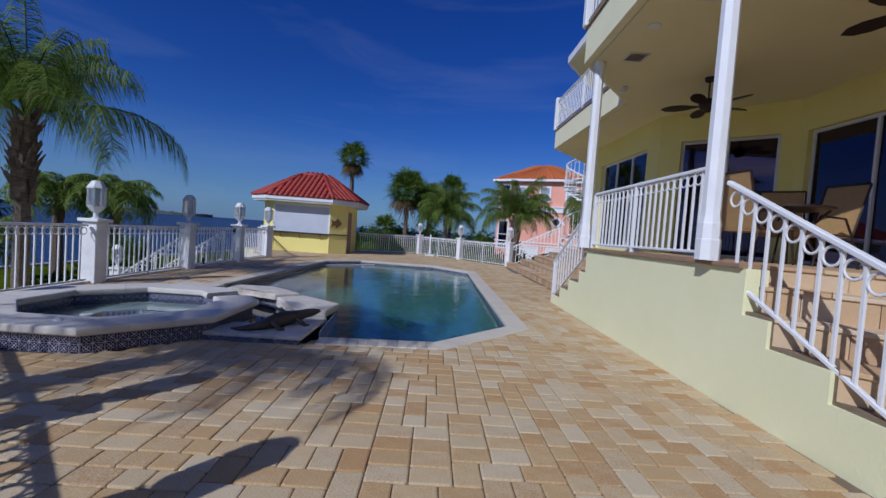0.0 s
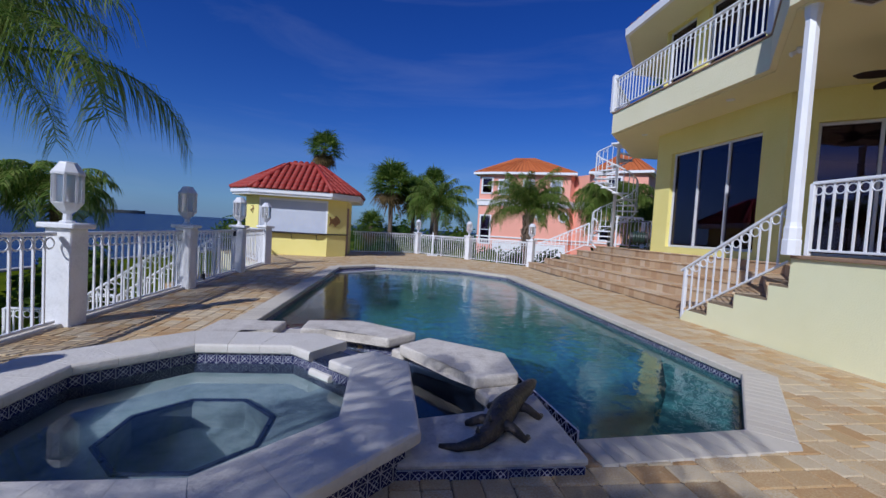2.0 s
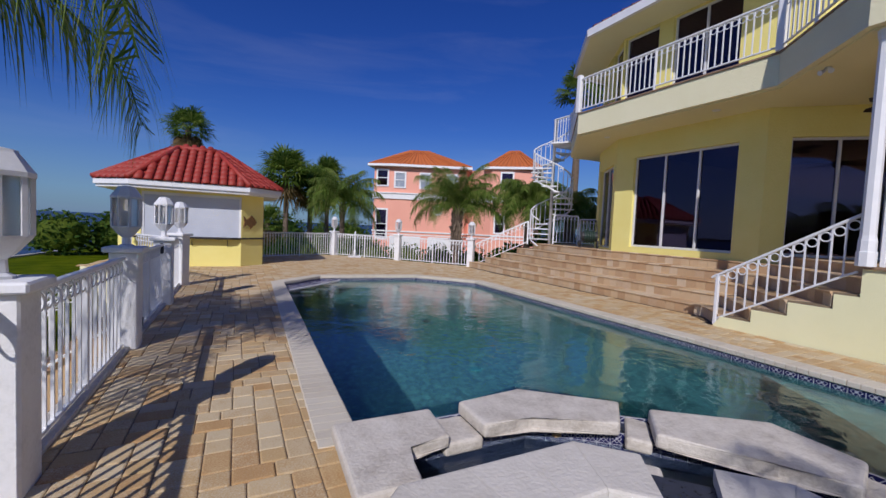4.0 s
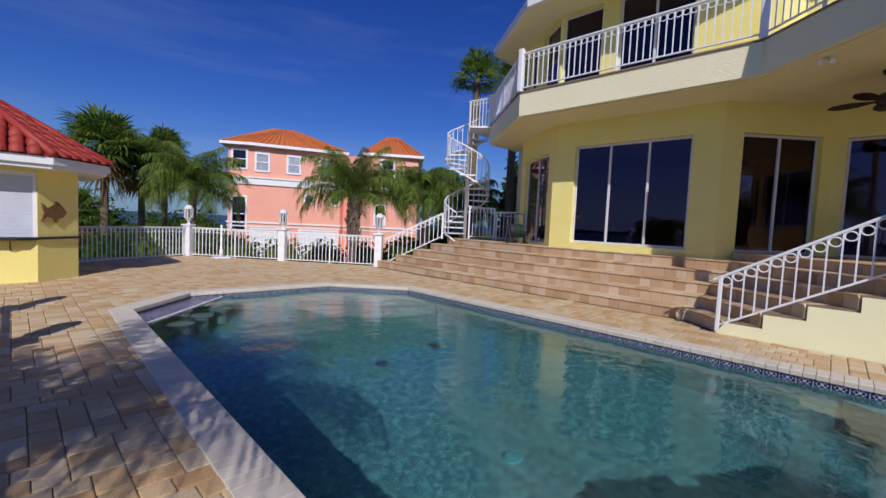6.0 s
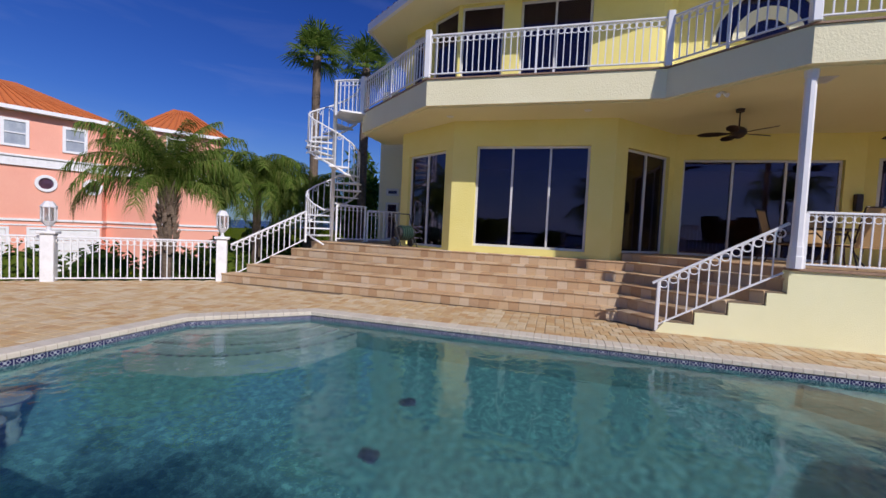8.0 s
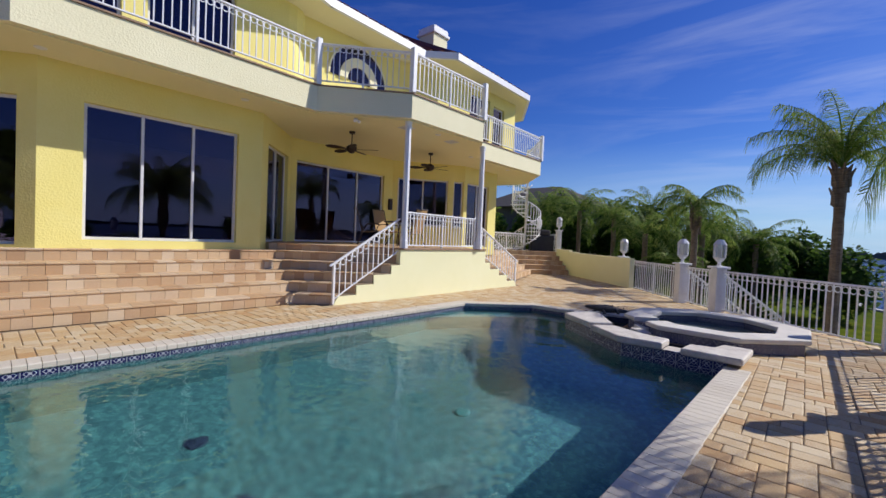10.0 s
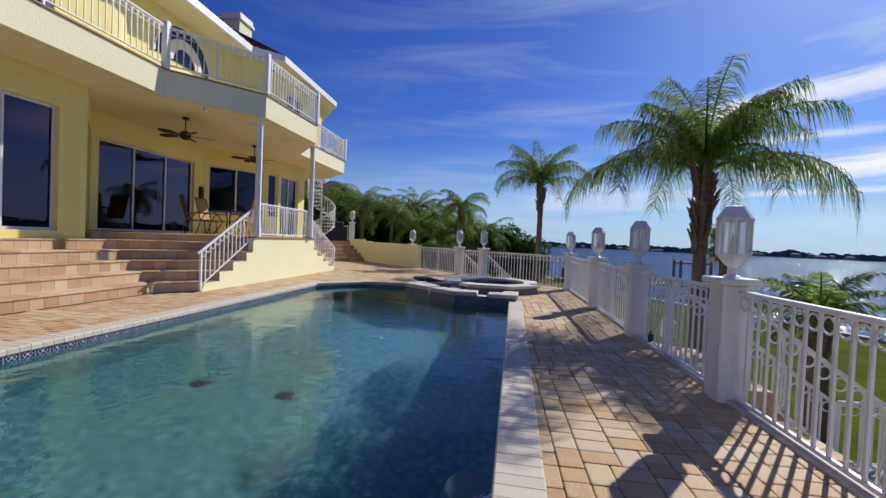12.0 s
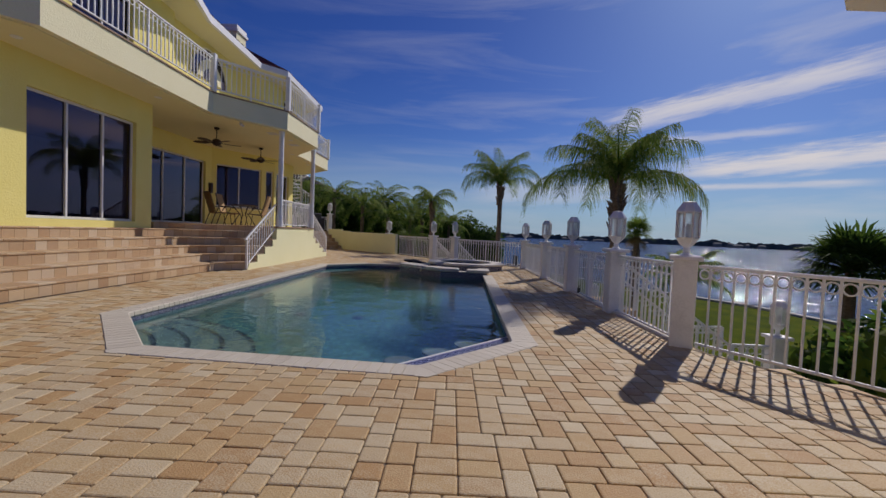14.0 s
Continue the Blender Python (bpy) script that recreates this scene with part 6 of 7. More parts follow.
for s0, s1 in ((0.1, 2.65), (3.55, 6.4)):
    m_ = Matrix(((d_.x, -d_.y, 0, B.x), (d_.y, d_.x, 0, B.y), (0, 0, 1, 0), (0, 0, 0, 1)))
    b = bmesh.new()
    for x0, x1, za, zb in ((s0 - 0.12, s0, GROUND, 0.62), (s1, s1 + 0.12, GROUND, 0.62), (s0, s1, 0.5, 0.62)):
        box(b, x0, x1, -0.09, -0.002, za, zb, m_)
    gd = part("garage_door", b, M_WHITE, pink, "white panelled garage door")
    for k in range(4):
        b = bmesh.new()
        box(b, s0 + 0.01, s1 - 0.01, -0.05, -0.003, GROUND + 0.595 * k + 0.01, GROUND + 0.595 * (k + 1) - 0.01, m_)
        bev(b, 0.012)
        part("panel", b, M_WHITE_OLD, gd)
pink_window(Vector((15.6, 35.2)), D_, 0.4, 1.1, 1.3, 2.8)
pink_window(Vector((15.6, 35.2)), D_, 0.8, 1.7, 5.1, 6.4)
d_ = (C_ - B).normalized()
for s, z in ((4.2, 3.05), (6.2, 3.05)):
    p = B + d_ * s
    m_ = Matrix(((d_.x, d_.y, 0, p.x), (d_.y, -d_.x, 0, p.y), (0, 0, 1, z), (0, 0, 0, 1))) @ Matrix.Rotation(radians(-90), 4, "X")
    b = bmesh.new()
    rws = [[b.verts.new(m_ @ Vector((r_ * math.cos(a_ * math.pi / 10), r_ * math.sin(a_ * math.pi / 10), zz))) for a_ in range(20)] for r_, zz in ((0.3, 0.0), (0.32, 0.09), (0.46, 0.09), (0.48, 0.0))]
    for r1_, r2_ in zip(rws, rws[1:]):
        for k in range(20):
            b.faces.new((r1_[k], r1_[(k + 1) % 20], r2_[(k + 1) % 20], r2_[k]))
    w_ = part("round_window", b, M_WHITE, pink, "round white-framed window")
    b = bmesh.new()
    b.faces.new([b.verts.new(m_ @ Vector((0.31 * math.cos(a_ * math.pi / 10), 0.31 * math.sin(a_ * math.pi / 10), 0.03))) for a_ in range(20)])
    part("pane", b, M_GLASS, w_)
# distant roofs
bm = bmesh.new()
prism(bm, [(9.5, -26), (20, -26), (20, -18), (9.5, -18)], GROUND, 4.62)
nb = thing("neighbour_house", "neighbouring house with walls coloured dark for shade, low dark roof behind palms", "house", (13, -22, GROUND))
# dark wall colour stands in for the shade on this house
part("wall", bm, M_DARK_PLAIN, nb)
bm = bmesh.new()
v = [bm.verts.new(c) for c in ((8.7, -26.8, 4.6), (20.8, -26.8, 4.6), (20.8, -17.2, 4.6), (8.7, -17.2, 4.6), (13.6, -22, 6.8), (17, -22, 6.8))]
for f in ((0, 1, 5, 4), (1, 2, 5), (2, 3, 4, 5), (3, 0, 4), (3, 2, 1, 0)):
    bm.faces.new([v[i] for i in f])
part("roof", bm, M_SHINGLE, nb, "low dark roof")


# ---------------------------------------------------------------- lanai things
def ceiling_fan(x, y, turn):
    z = 4.274
    t = thing("ceiling_fan", "dark bronze ceiling fan with carved leaf blades under the balcony", "ceiling fan", (x, y, z), "ceiling fans")
    b = bmesh.new()
    lathe(b, [(0.07, z - 0.06), (0.085, z)], 12, (x, y, 0))
    part("canopy", b, M_FAN, t)
    b = bmesh.new()
    lathe(b, [(0.015, z - 0.36), (0.015, z - 0.05)], 8, (x, y, 0))
    part("rod", b, M_FAN, t)
    b = bmesh.new()
    lathe(b, [(0.04, z - 0.58), (0.09, z - 0.55), (0.14, z - 0.49), (0.14, z - 0.42), (0.07, z - 0.36), (0.03, z - 0.35)], 14, (x, y, 0))
    part("motor", b, M_FAN, t, smooth=True)
    for k in range(5):
        a = radians(turn + 72 * k)
        m_ = Matrix.Translation((x, y, z - 0.48)) @ Matrix.Rotation(a, 4, "Z") @ Matrix.Rotation(radians(12), 4, "X")
        b = bmesh.new()
        ol = [(0.14, 0.02), (0.24, 0.045), (0.34, 0.085), (0.5, 0.1), (0.64, 0.075), (0.72, 0.0), (0.64, -0.075), (0.5, -0.1), (0.34, -0.085), (0.24, -0.045), (0.14, -0.02)]
        top = [b.verts.new(m_ @ Vector((px, py, 0.008))) for px, py in ol]
        bot = [b.verts.new(m_ @ Vector((px, py, -0.004))) for px, py in ol]
        b.faces.new(top)
        b.faces.new(bot[::-1])
        for i in range(len(ol)):
            b.faces.new((top[i], bot[i], bot[(i + 1) % len(ol)], top[(i + 1) % len(ol)]))
        part("blade", b, M_FAN, t)


ceiling_fan(5.33, 7.58, 4)
ceiling_fan(5.4, 4.42, 40)
for x, y in ((3.76, 5.3), (3.77, 7.05)):
    t = thing("ceiling_vent", "flat square louvred air grille flush in the lanai ceiling", "ceiling vent", (x, y, 4.274), "ceiling grilles")
    b = bmesh.new()
    box(b, x - 0.13, x + 0.13, y - 0.13, y + 0.13, 4.27, 4.2735)
    part("backing", b, M_WOOD, t)
    for x0, x1, y0, y1 in ((-0.16, 0.16, -0.16, -0.13), (-0.16, 0.16, 0.13, 0.16), (-0.16, -0.13, -0.13, 0.13), (0.13, 0.16, -0.13, 0.13)):
        b = bmesh.new()
        box(b, x + x0, x + x1, y + y0, y + y1, 4.262, 4.2735)
        part("frame", b, M_ALU, t)
    for k in range(7):
        b = bmesh.new()
        box(b, -0.13, 0.13, -0.013, 0.013, -0.001, 0.001, Matrix.Translation((x, y - 0.108 + 0.036 * k, 4.264)) @ Matrix.Rotation(radians(35), 4, "X"))
        part("slat", b, M_ALU, t)
t = thing("flood_light", "twin white floodlight under the balcony soffit", "floodlight", (4.2, 8.3, 4.274))
b = bmesh.new()
lathe(b, [(0.045, 4.25), (0.045, 4.273)], 12, (4.2, 8.3, 0))
part("base", b, M_WHITE, t)
for dy in (-0.05, 0.05):
    b = bmesh.new()
    tube(b, [(4.2, 8.3 + dy * 0.4, 4.245), (4.18, 8.3 + dy, 4.22), (4.13, 8.3 + dy * 1.4, 4.19)], [0.015, 0.03, 0.04], 10)
    part("lamp_head", b, M_WHITE, t)
t = thing("wall_lantern", "small dark wall lantern beside the glass doors", "wall lamp", (7.42, 4.32, 2.6))
b = bmesh.new()
box(b, 7.36, 7.48, 4.25, 4.39, 2.45, 2.85)
bev(b, 0.015)
part("body", b, M_FAN, t)


def patio_chair():
    t = thing("patio_chair", "tan sling patio chair with dark curved frame at the lanai table", "chair", group="chairs round the patio table")
    for nm, y0, z0, y1, z1 in (("seat", -0.26, 0.44, 0.24, 0.4), ("backrest", 0.24, 0.42, 0.42, 1.08)):
        b = bmesh.new()
        rows_ = []
        for k in range(7):
            s = k / 6
            sag = -0.03 * math.sin(s * math.pi)
            rows_.append([b.verts.new((x, y0 + (y1 - y0) * s, z0 + (z1 - z0) * s + (sag if nm == "seat" else 0) + dz)) for x in (-0.25, 0.25) for dz in (0, -0.014)])
        for p, q in zip(rows_, rows_[1:]):
            for i, j in ((0, 1), (1, 3), (3, 2), (2, 0)):
                b.faces.new((p[i], p[j], q[j], q[i]))
        for e in (rows_[0], rows_[-1]):
            b.faces.new((e[0], e[1], e[3], e[2]))
        part(nm, b, M_WICKER, t)
    for sx in (-0.27, 0.27):
        b = bmesh.new()
        tube(b, [(sx, -0.3, 0.0), (sx, -0.24, 0.42), (sx, 0.22, 0.40), (sx, 0.42, 1.09)], 0.014, 6)
        part("frame", b, M_FAN, t)
        b = bmesh.new()
        tube(b, [(sx, 0.36, 0.0), (sx, 0.22, 0.4), (sx, 0.1, 0.62), (sx, -0.25, 0.63), (sx, -0.28, 0.58)], 0.014, 6)
        part("arm", b, M_FAN, t)
    b = bmesh.new()
    tube(b, [(-0.27, 0.42, 1.09), (0.27, 0.42, 1.09)], 0.014, 6)
    part("top_bar", b, M_FAN, t)
    return t


TX, TY = 5.33, 5.75
tb = thing("patio_table", "round dark glass-topped patio table on the lanai", "table", (TX, TY, LANAI_Z))
b = bmesh.new()
lathe(b, [(0.44, LANAI_Z + 0.7), (0.46, LANAI_Z + 0.71), (0.46, LANAI_Z + 0.73), (0.44, LANAI_Z + 0.735)], 28, (TX, TY, 0))
part("tabletop", b, M_FAN, tb)
for k in range(4):
    a = radians(45 + 90 * k)
    b = bmesh.new()
    tube(b, [(TX + 0.4 * math.cos(a), TY + 0.4 * math.sin(a), LANAI_Z), (TX + 0.15 * math.cos(a), TY + 0.15 * math.sin(a), LANAI_Z + 0.4), (TX + 0.4 * math.cos(a), TY + 0.4 * math.sin(a), LANAI_Z + 0.7)], 0.018, 6)
    part("leg", b, M_FAN, tb)
ch1 = patio_chair()
for k, (dx, dy, r_) in enumerate(((0.45, 0.08, -84), (-0.45, -0.05, 98), (0.5, 0.7, -40))):
    mm = pose(TX + dx, TY + dy, LANAI_Z, 0, 0, r_)
    if k == 0:
        ch1.matrix_basis = mm
    else:
        copy_thing(ch1, mm)

# gate latch and hinges on the west fence
for x, y, z in ((-5.1, 12.93, 0.93), (-5.1, 11.35, 0.12)):
    t = thing("gate_latch", "black plastic gate fitting on the white fence", "gate latch", (x, y, z), "gate fittings")
    b = bmesh.new()
    box(b, x - 0.05, x + 0.01, y - 0.03, y + 0.03, z - 0.06, z + 0.06)
    bev(b, 0.008)
    part("body", b, M_BLACK, t)
    b = bmesh.new()
    lathe(b, [(0.012, z + 0.055), (0.012, z + 0.085), (0.02, z + 0.085), (0.02, z + 0.1)], 8, (x - 0.02, y, 0))
    part("knob", b, M_BLACK, t)
for x, y in ((5.3, 13.6), (5.1, 10.5), (3.55, 6.1), (4.6, 3.3), (4.9, 0.6)):
    t = thing("ceiling_light", "small round recessed light in the soffit", "recessed light", (x, y, 4.274), "recessed lights")
    b = bmesh.new()
    lathe(b, [(0.055, 4.265), (0.075, 4.259), (0.085, 4.273)], 16, (x, y, 0))
    part("trim_ring", b, M_WHITE, t)

t = thing("umbrella_stand", "white umbrella stand with a bare pole and square base plate", "umbrella stand", (0.65, 23.15, 0))
b = bmesh.new()
box(b, 0.4, 0.9, 22.93, 23.37, 0.0, 0.06)
bev(b, 0.02)
part("base_plate", b, M_WHITE_OLD, t)
b = bmesh.new()
lathe(b, [(0.06, 0.06), (0.055, 0.3), (0.035, 0.32), (0.032, 1.14), (0.02, 1.16)], 12, (0.65, 23.15, 0))
part("pole", b, M_WHITE_OLD, t, smooth=True)

# hose cart on the terrace
t = thing("hose_cart", "dark green hose reel cart with coiled hose on the terrace", "hose cart", (6.3, 15.0, TERR_Z))
cx_, cy_, cz_ = 6.3, 15.0, TERR_Z
b = bmesh.new()
tube(b, [(cx_ - 0.2, cy_ + 0.14, cz_ + 0.38), (cx_ + 0.2, cy_ - 0.14, cz_ + 0.38)], 0.16, 16)
part("reel", b, M_BLACK, t)
b = bmesh.new()
for k in range(5):
    s = -0.14 + 0.07 * k
    c = Vector((cx_ + s * 0.82, cy_ - s * 0.57, cz_ + 0.38))
    ring_ = [c + Vector((0.57 * math.cos(a_ * math.pi / 8) * 0.18, 0.82 * math.cos(a_ * math.pi / 8) * 0.18, math.sin(a_ * math.pi / 8) * 0.18)) for a_ in range(17)]
    tube(b, ring_, 0.03, 6, False)
part("hose", b, M_GREEN, t)
for sg in (-1, 1):
    b = bmesh.new()
    o = Vector((0.82, -0.57, 0)) * 0.26 * sg
    tube(b, [(cx_ + o.x - 0.15, cy_ + o.y - 0.2, cz_ + 0.02), (cx_ + o.x, cy_ + o.y, cz_ + 0.42), (cx_ + o.x + 0.1, cy_ + o.y + 0.15, cz_ + 0.9)], 0.016, 6)
    part("frame", b, M_BLACK, t)
    b = bmesh.new()
    q = Vector((cx_ + o.x * 1.1 + 0.1, cy_ + o.y * 1.1 + 0.1, cz_ + 0.12))
    tube(b, [q - Vector((0.82, -0.57, 0)) * 0.025, q + Vector((0.82, -0.57, 0)) * 0.025], 0.12, 14)
    part("wheel", b, M_BLACK, t)
b = bmesh.new()
o = Vector((0.82, -0.57, 0)) * 0.26
tube(b, [(cx_ - o.x + 0.1, cy_ - o.y + 0.15, cz_ + 0.9), (cx_ + o.x + 0.1, cy_ + o.y + 0.15, cz_ + 0.9)], 0.016, 6)
part("handle", b, M_BLACK, t)

# covered grill and far terrace
t = thing("barbecue_grill", "barbecue grill under a black fitted cover", "grill", (6.6, -5.6, TERR_Z))
gm = Matrix.Translation((6.6, -5.6, TERR_Z)) @ Matrix.Rotation(radians(40), 4, "Z")
b = bmesh.new()
box(b, -0.6, 0.6, -0.3, 0.3, 0.0, 0.82, gm)
bev(b, 0.06, 2)
part("cover_skirt", b, M_BLACK, t)
b = bmesh.new()
box(b, -0.42, 0.42, -0.26, 0.26, 0.78, 1.12, gm)
bev(b, 0.11, 3)
part("cover_hood", b, M_BLACK, t)
copy_thing(slim, pose(5.55, -5.45, TERR_Z, 0, 0, 40))
copy_thing(slim, pose(7.3, -6.6, TERR_Z, 0, 0, 40))
railing("white metal terrace railing with rings", (7.6, -2.2, TERR_Z), (7.1, -4.6, TERR_Z), 0.86, "terrace railings")
railing("white metal terrace railing with rings", (5.75, -5.7, TERR_Z), (7.2, -6.6, TERR_Z), 0.9, "terrace railings")
bm = bmesh.new()
for a_, b_, za, zb in (((5.55, -5.4), (4.55, -4.75), 0.0, 1.2), ((4.55, -4.75), (3.95, -4.22), 0.0, 1.12), ((3.95, -4.22), (1.3, -1.95), 0.0, 1.08), ((1.3, -1.95), (0.7, -1.43), 0.0, 1.08)):
    beam(bm, (*a_, (za + zb) / 2), (*b_, (za + zb) / 2), 0.18, zb - za)
structure("wall_low_south", bm, M_STUCCO_SUNLIT, "pale stucco garden wall beside the terrace steps", "wall")

# ---------------------------------------------------------------- stair down to the lawn, lower pillars, dock
bm = bmesh.new()
box(bm, -5.75, -5.27, 11.2, 12.9, -2.0, -0.02)
for k in range(9):
    box(bm, -5.75 - 0.21 * (k + 1), -5.75 - 0.21 * k, 11.3, 12.8, -2.0, -0.02 - 0.19 * (k + 1))
structure("stairs_dock", bm, M_RISER, "tan stair down from the deck to the lawn", "stairs")
for y in (11.25, 12.85):
    railing("white sloping stair railing with rings", (-5.4, y, 0.0), (-7.5, y, -1.5), 0.9, "garden stair railings", 0.15, mid=False)
    railing("white metal garden railing with rings", (-7.55, y, GROUND + 0.4), (-8.4, y, GROUND + 0.4), 0.92, "garden stair railings", 0.15, mid=False)
copy_thing(master, pose(-6.75, 7.7, GROUND))
copy_thing(master, pose(-8.4, 12.8, GROUND + 0.4))
bm = bmesh.new()
prism(bm, [(-8.2, 6.0), (-6.6, 6.0), (-6.6, 17.0), (-8.2, 17.0)], GROUND, GROUND + 0.02)
prism(bm, [(-8.7, 10.9), (-7.2, 10.9), (-7.2, 13.2), (-8.7, 13.2)], GROUND + 0.02, GROUND + 0.4)
structure("path_garden", bm, M_SEAWALL, "pale garden path below the deck", "path")
for x, y in ((-1.52, 0.88), (-2.5, 1.88)):
    railing("white sloping stair railing with rings", (x, y, 0.0), (x - 1.66, y - 2.0, -1.61), 0.9, "garden stair railings", 0.15, mid=False)
bm = bmesh.new()
for k in range(9):
    q = Vector((-2.0, 1.38)) + Vector((-0.64, -0.77)) * (0.22 + 0.285 * k)
    u_, v_ = Vector((0.77, -0.64)) * 0.62, Vector((-0.64, -0.77)) * 0.285
    prism(bm, [tuple(q - u_), tuple(q - u_ + v_), tuple(q + u_ + v_), tuple(q + u_)], -2.0, -0.19 * (k + 1) - 0.002 * k)
structure("stairs_garden", bm, M_RISER, "tan stair down from the gate to the lawn", "stairs")
dock = thing("dock", "grey timber dock with boat lift posts over the water", "dock", (-15, -21, -2.4))
b = bmesh.new()
box(b, -21, -8, -21.8, -20.4, -1.75, -1.6)
part("deck", b, M_WOOD, dock)
for k in range(6):
    for dy in (-21.8, -20.4):
        b = bmesh.new()
        tube(b, [(-20.8 + 2.4 * k, dy, -4), (-20.8 + 2.4 * k, dy, -0.7 if k > 1 else 0.5)], 0.12, 8)
        part("post", b, M_WOOD, dock)
b = bmesh.new()
box(b, -20.9, -18.3, -21.9, -20.3, 0.2, 0.35)
part("boat_lift", b, M_WOOD, dock)

# ---------------------------------------------------------------- pieces: steps
STEP_N = {}


def lay_flight(flight, level, p, q):
    if flight not in STEP_N:
        lab = {"n": "tan stone steps up to the house terrace", "dn": "angled tan stone steps up to the lanai", "ds": "angled tan stone steps up to the lanai", "w": "tan stone steps up to the south terrace", "s": "tan stone steps beside the low wall"}[flight]
        STEP_N[flight] = thing("step_facing", lab, "steps", (*p, 0), kind="structure")
    t = STEP_N[flight]
    p, q = Vector((*p, 0)), Vector((*q, 0))
    d = (q - p).normalized()
    out = Vector((d.y, -d.x, 0)) * -1
    mid = (p + q) / 2
    # the open side is away from the house's middle
    if (mid + out * 0.1 - Vector((8.0, 5.65, 0))).length < (mid - out * 0.1 - Vector((8.0, 5.65, 0))).length:
        out = -out
    if flight == "s":
        out = Vector((-0.786, 0.618, 0))
    z1 = LANAI_Z if level == 5 else (level + 1) * RISE
    z0 = TERR_Z if level == 5 else level * RISE
    L = (q - p).length
    k = max(int(round(L / 0.21)), 1)
    w = L / k
    ang = math.atan2(d.y, d.x)
    sgn = 1 if Vector((-d.y, d.x, 0)).dot(out) > 0 else -1
    rz = Matrix.Rotation(ang, 4, "Z")
    for j in range(k):
        c = p + d * (w * (j + 0.5)) + out * 0.006
        piece("riser_tile", RISER_T, t, Matrix.Translation(c + Vector((0, 0, (z0 + z1 - 0.03) / 2))) @ rz @ Matrix.Diagonal((w - 0.005, 1, (z1 - z0 - 0.034), 1)))
    k2 = max(int(round(L / 0.3)), 1)
    w2 = L / k2
    for j in range(k2):
        c = p + d * (w2 * (j + 0.5)) - out * 0.18 + Vector((0, 0, z1 - 0.014))
        piece("tread_tile", TREAD_T, t, Matrix.Translation(c) @ rz @ Matrix.Diagonal((w2 - 0.005, 1, 1, 1)))


RISER_T = bbox_mesh("riser_tile", 1.0, 0.02, 1.0, M_RISER)
TREAD_T = bbox_mesh("tread_tile", 1.0, 0.43, 0.034, M_RISER, 0.006)
for fl in FLIGHTS:
    lay_flight(*fl)

# ---------------------------------------------------------------- pieces: pool tile band, spa tiles, coping
TILE_P = bbox_mesh("tile", 0.146, 0.012, 0.146, M_TILE)


TILE_S = bbox_mesh("tile", 0.086, 0.012, 0.086, M_TILE)


def tile_band(parent, p, q, zs, facing, size=0.15):
    p, q = Vector((*p, 0)), Vector((*q, 0))
    d = (q - p).normalized()
    ang = math.atan2(d.y, d.x)
    L = (q - p).length
    k = max(int(round(L / size)), 1)
    for z in zs:
        for j in range(k):
            c = p + d * (L * (j + 0.5) / k) + facing * 0.004
            piece("tile", TILE_P if size > 0.1 else TILE_S, parent, Matrix.Translation(c + Vector((0, 0, z))) @ Matrix.Rotation(ang, 4, "Z") @ Matrix.Diagonal((L / k / size, 1, 1, 1)))


n = len(POOL)
for i in list(range(0, 6)) + [6, 7, 8, 9, 10]:
    p, q = Vector(POOL[i]), Vector(POOL[(i + 1) % n])
    d = (q - p).normalized()
    nin = Vector((-d.y, d.x, 0))
    if i <= 5 or i == 10:
        tile_band(pool, p, q, [-0.1], nin)
    elif i >= 6:
        tile_band(spill, p, q, [0.0, -0.15], nin)
o3, inner_spa = offset(SPA, -0.03), offset(SPA, -0.34)
for i in range(8):
    p, q = Vector(o3[i]), Vector(o3[(i + 1) % 8])
    d = (q - p).normalized()
    tile_band(spa, p, q, [0.042, 0.129], Vector((d.y, -d.x, 0)), 0.088)
    p, q = Vector(inner_spa[(i + 1) % 8]), Vector(inner_spa[i])
    d = (q - p).normalized()
    tile_band(spa, p, q, [0.124], Vector((d.y, -d.x, 0)), 0.088)
for a, b in zip(OUTER, OUTER[1:]):
    a, b = Vector(a), Vector(b)
    d = (b - a).normalized()
    nin = Vector((d.y, -d.x))
    tile_band(spill, a + nin * 0.092, b + nin * 0.092, [0.008, -0.078], Vector((*nin, 0)), 0.088)
    tile_band(spill, b - nin * 0.092, a - nin * 0.092, [0.008], Vector((*-nin, 0)), 0.088)
tile_band(spill, (-0.54, 4.94), (-1.58, 4.938), [0.003], Vector((0, -1, 0)), 0.088)

COPE = bbox_mesh("coping_brick", 1.0, 0.30, 0.075, M_COPING, 0.012)
for i in list(range(0, 6)) + [10]:
    p, q = Vector((*POOL[i], 0)), Vector((*POOL[(i + 1) % n], 0))
    d = (q - p).normalized()
    out = Vector((d.y, -d.x, 0))
    a0, a1 = p, q
    L = (a1 - a0).length
    k = max(int(round(L / 0.115)), 1)
    for j in range(k):
        c = a0 + d * (L * (j + 0.5) / k) + out * 0.12 + Vector((0, 0, -0.03))
        piece("coping_brick", COPE, pool, Matrix.Translation(c) @ Matrix.Rotation(math.atan2(d.y, d.x), 4, "Z") @ Matrix.Diagonal((L / k - 0.004, 1, 1, 1)))
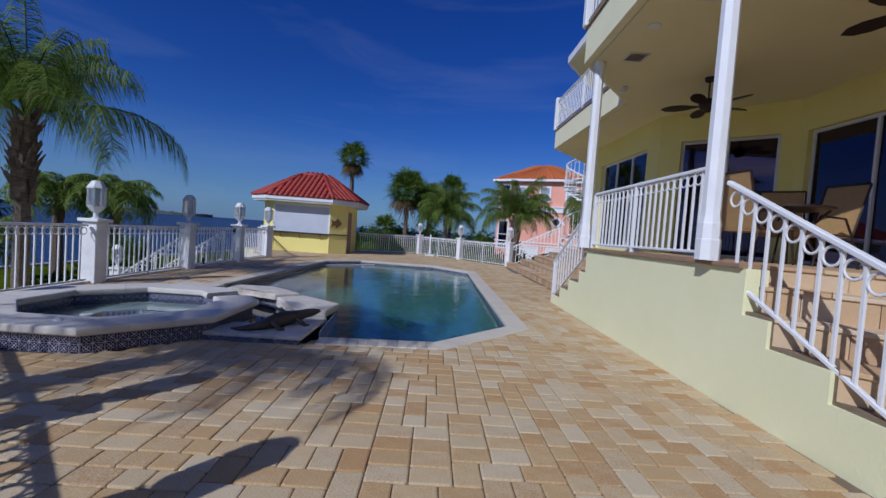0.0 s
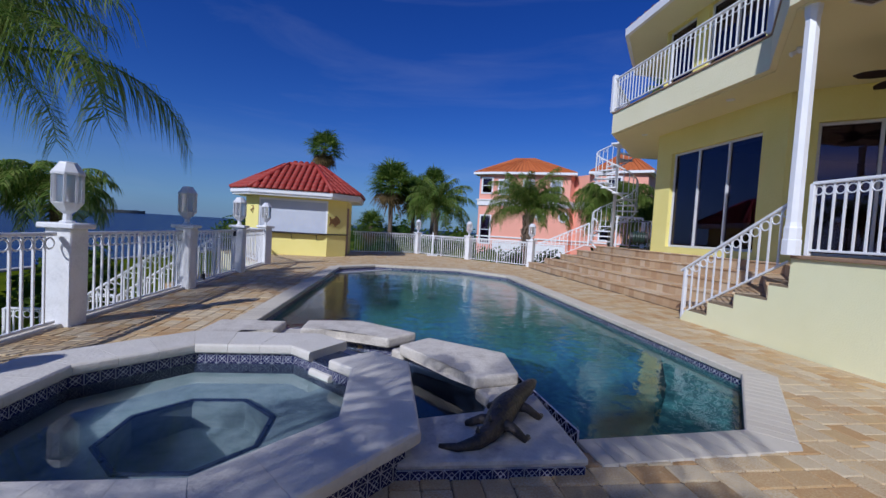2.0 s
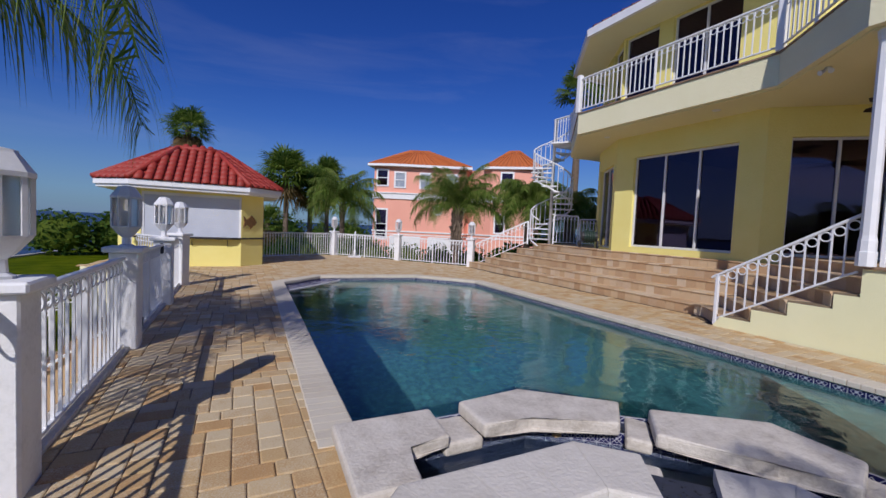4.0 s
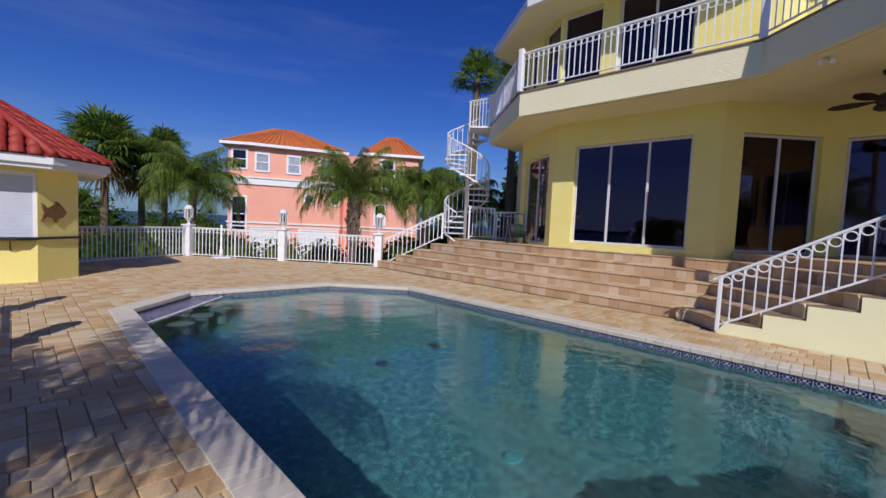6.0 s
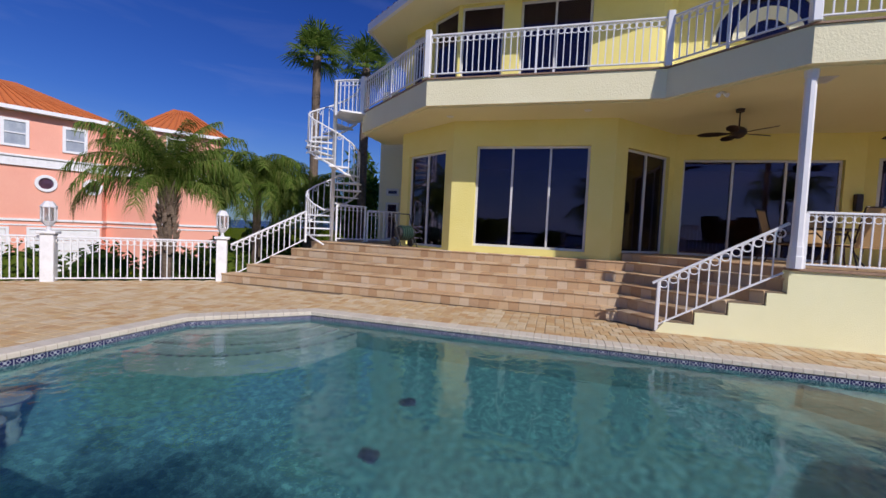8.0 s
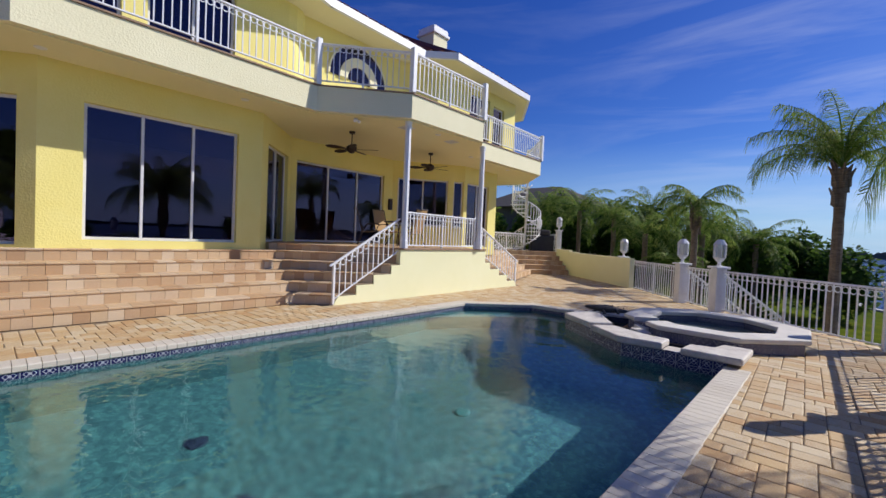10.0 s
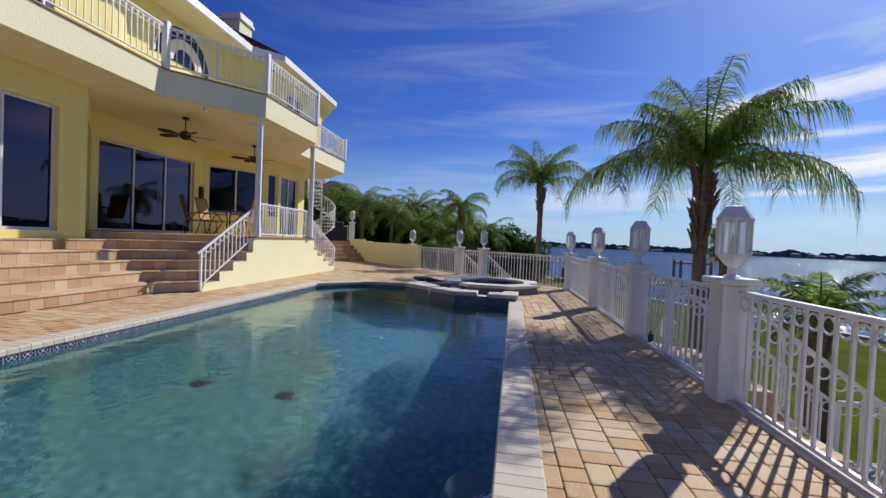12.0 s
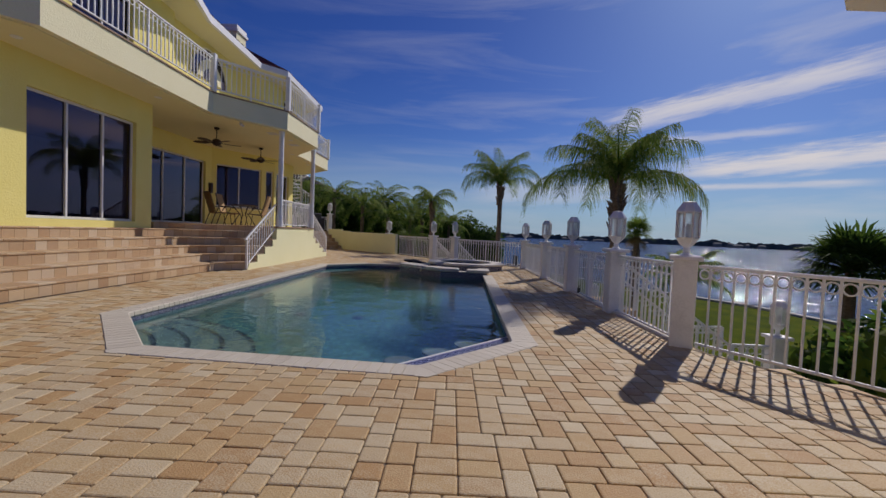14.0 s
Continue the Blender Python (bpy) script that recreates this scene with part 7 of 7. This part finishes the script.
for i in (0, 1, 2, 3, 4, 5):
    # mitred corner stones
    p = Vector((*POOL[i], 0))
    d0 = (p - Vector((*POOL[i - 1], 0))).normalized()
    d1 = (Vector((*POOL[(i + 1) % n], 0)) - p).normalized()
    n0, n1 = Vector((d0.y, -d0.x, 0)), Vector((d1.y, -d1.x, 0))
    k = (n0 + n1) / (1 + n0.dot(n1))
    b = bmesh.new()
    prism(b, [tuple((p - k * 0.03)[:2]), tuple((p + n0 * 0.27)[:2]), tuple((p + k * 0.27)[:2]), tuple((p + n1 * 0.27)[:2])], -0.05, 0.006)
    part("corner_stone", b, M_COPING, pool)

# ---------------------------------------------------------------- pieces: deck pavers
rng = random.Random(77)
hole = offset(POOL, 0.15)
spa_hole = offset(SPA, -0.05)
basin_hole = [(-3.35, 7.8), (-3.35, 6.75), (-2.3, 6.7), (-1.5, 6.0), (-1.5, 5.0), (-0.45, 5.0), (-0.45, 6.45), (-1.37, 7.2)]
STEPS_ALL = [(4.0, 19.1), (4.0, 10.0), (3.38, 9.3), (3.38, 2.0), (4.0, 1.2), (5.6, -3.0), (4.45, -4.5), (6.0, -7.2), (9, -7.2), (9, 18.2), (6.4, 18.3)]
UNIT = 0.079
PAVERS = {}
for nx, ny in ((2, 2), (3, 2), (2, 3)):
    bm = bmesh.new()
    g, e = 0.003, 0.006
    x0, y0 = nx * UNIT / 2 - g, ny * UNIT / 2 - g
    ring = []
    for inset, z in ((e + 0.004, 0.0), (e * 0.35, -0.003), (0.0, -0.01), (0.0, -0.03)):
        a, b, c = x0 - inset, y0 - inset, 0.01
        ring.append([bm.verts.new((*q, z)) for q in ((-a + c, -b), (a - c, -b), (a, -b + c), (a, b - c), (a - c, b), (-a + c, b), (-a, b - c), (-a, -b + c))])
    bm.faces.new(ring[0])
    for a, b in zip(ring, ring[1:]):
        for i in range(8):
            bm.faces.new((a[i], b[i], b[(i + 1) % 8], a[(i + 1) % 8]))
    PAVERS[nx, ny] = to_mesh("paver", bm, M_PAVER)
verts, faces = [], []
count = 0
shape = {sx: ([tuple(v.co) for v in me.vertices], [tuple(p.vertices) for p in me.polygons]) for sx, me in PAVERS.items()}
hut_hole = offset(HUT, -0.2)
COLS_N, ROWS_N = int(13.6 / UNIT), int(31.6 / UNIT)
taken = [[False] * COLS_N for _ in range(ROWS_N + 3)]
for row in range(ROWS_N):
    col = 0
    while col < COLS_N:
        if taken[row][col]:
            col += 1
            continue
        run = 0
        while col + run < COLS_N and not taken[row][col + run]:
            run += 1
        nx = run if run < 4 else 2 if run == 4 else rng.choice((2, 3, 3))
        ny = 2 if nx != 2 else rng.choice((2, 3))
        for j in range(ny):
            for i in range(nx):
                taken[row + j][col + i] = True
        c = (-8.0 + (col + nx / 2) * UNIT, -7.0 + (row + ny / 2) * UNIT)
        col += nx
        if nx < 2 or not inside(c, DECK) or inside(c, hole) or inside(c, spa_hole) or inside(c, basin_hole) or inside(c, STEPS_ALL) or inside(c, hut_hole):
            continue
        tilt = pose(c[0], c[1], rng.uniform(-0.0022, 0.0022), rng.uniform(-0.5, 0.5), rng.uniform(-0.5, 0.5), rng.uniform(-0.8, 0.8))
        near = (-3.4 < c[0] < -0.6 and 17.2 < c[1] < 19.0) or (-0.5 < c[0] < 2.4 and 2.4 < c[1] < 4.4)
        if near and count < 300:
            piece("paver", PAVERS[nx, ny], pavement, tilt)
            count += 1
        else:
            o = len(verts)
            vs_, fs_ = shape[nx, ny]
            verts += [tuple(tilt @ Vector(v)) for v in vs_]
            faces += [tuple(i + o for i in f) for f in fs_]
me = bpy.data.meshes.new("paver_field")
me.from_pydata(verts, [], faces)
me.materials.append(M_PAVER_I)
ob = part("paver_field", me, None, pavement)
ob["kind"] = "stuff"
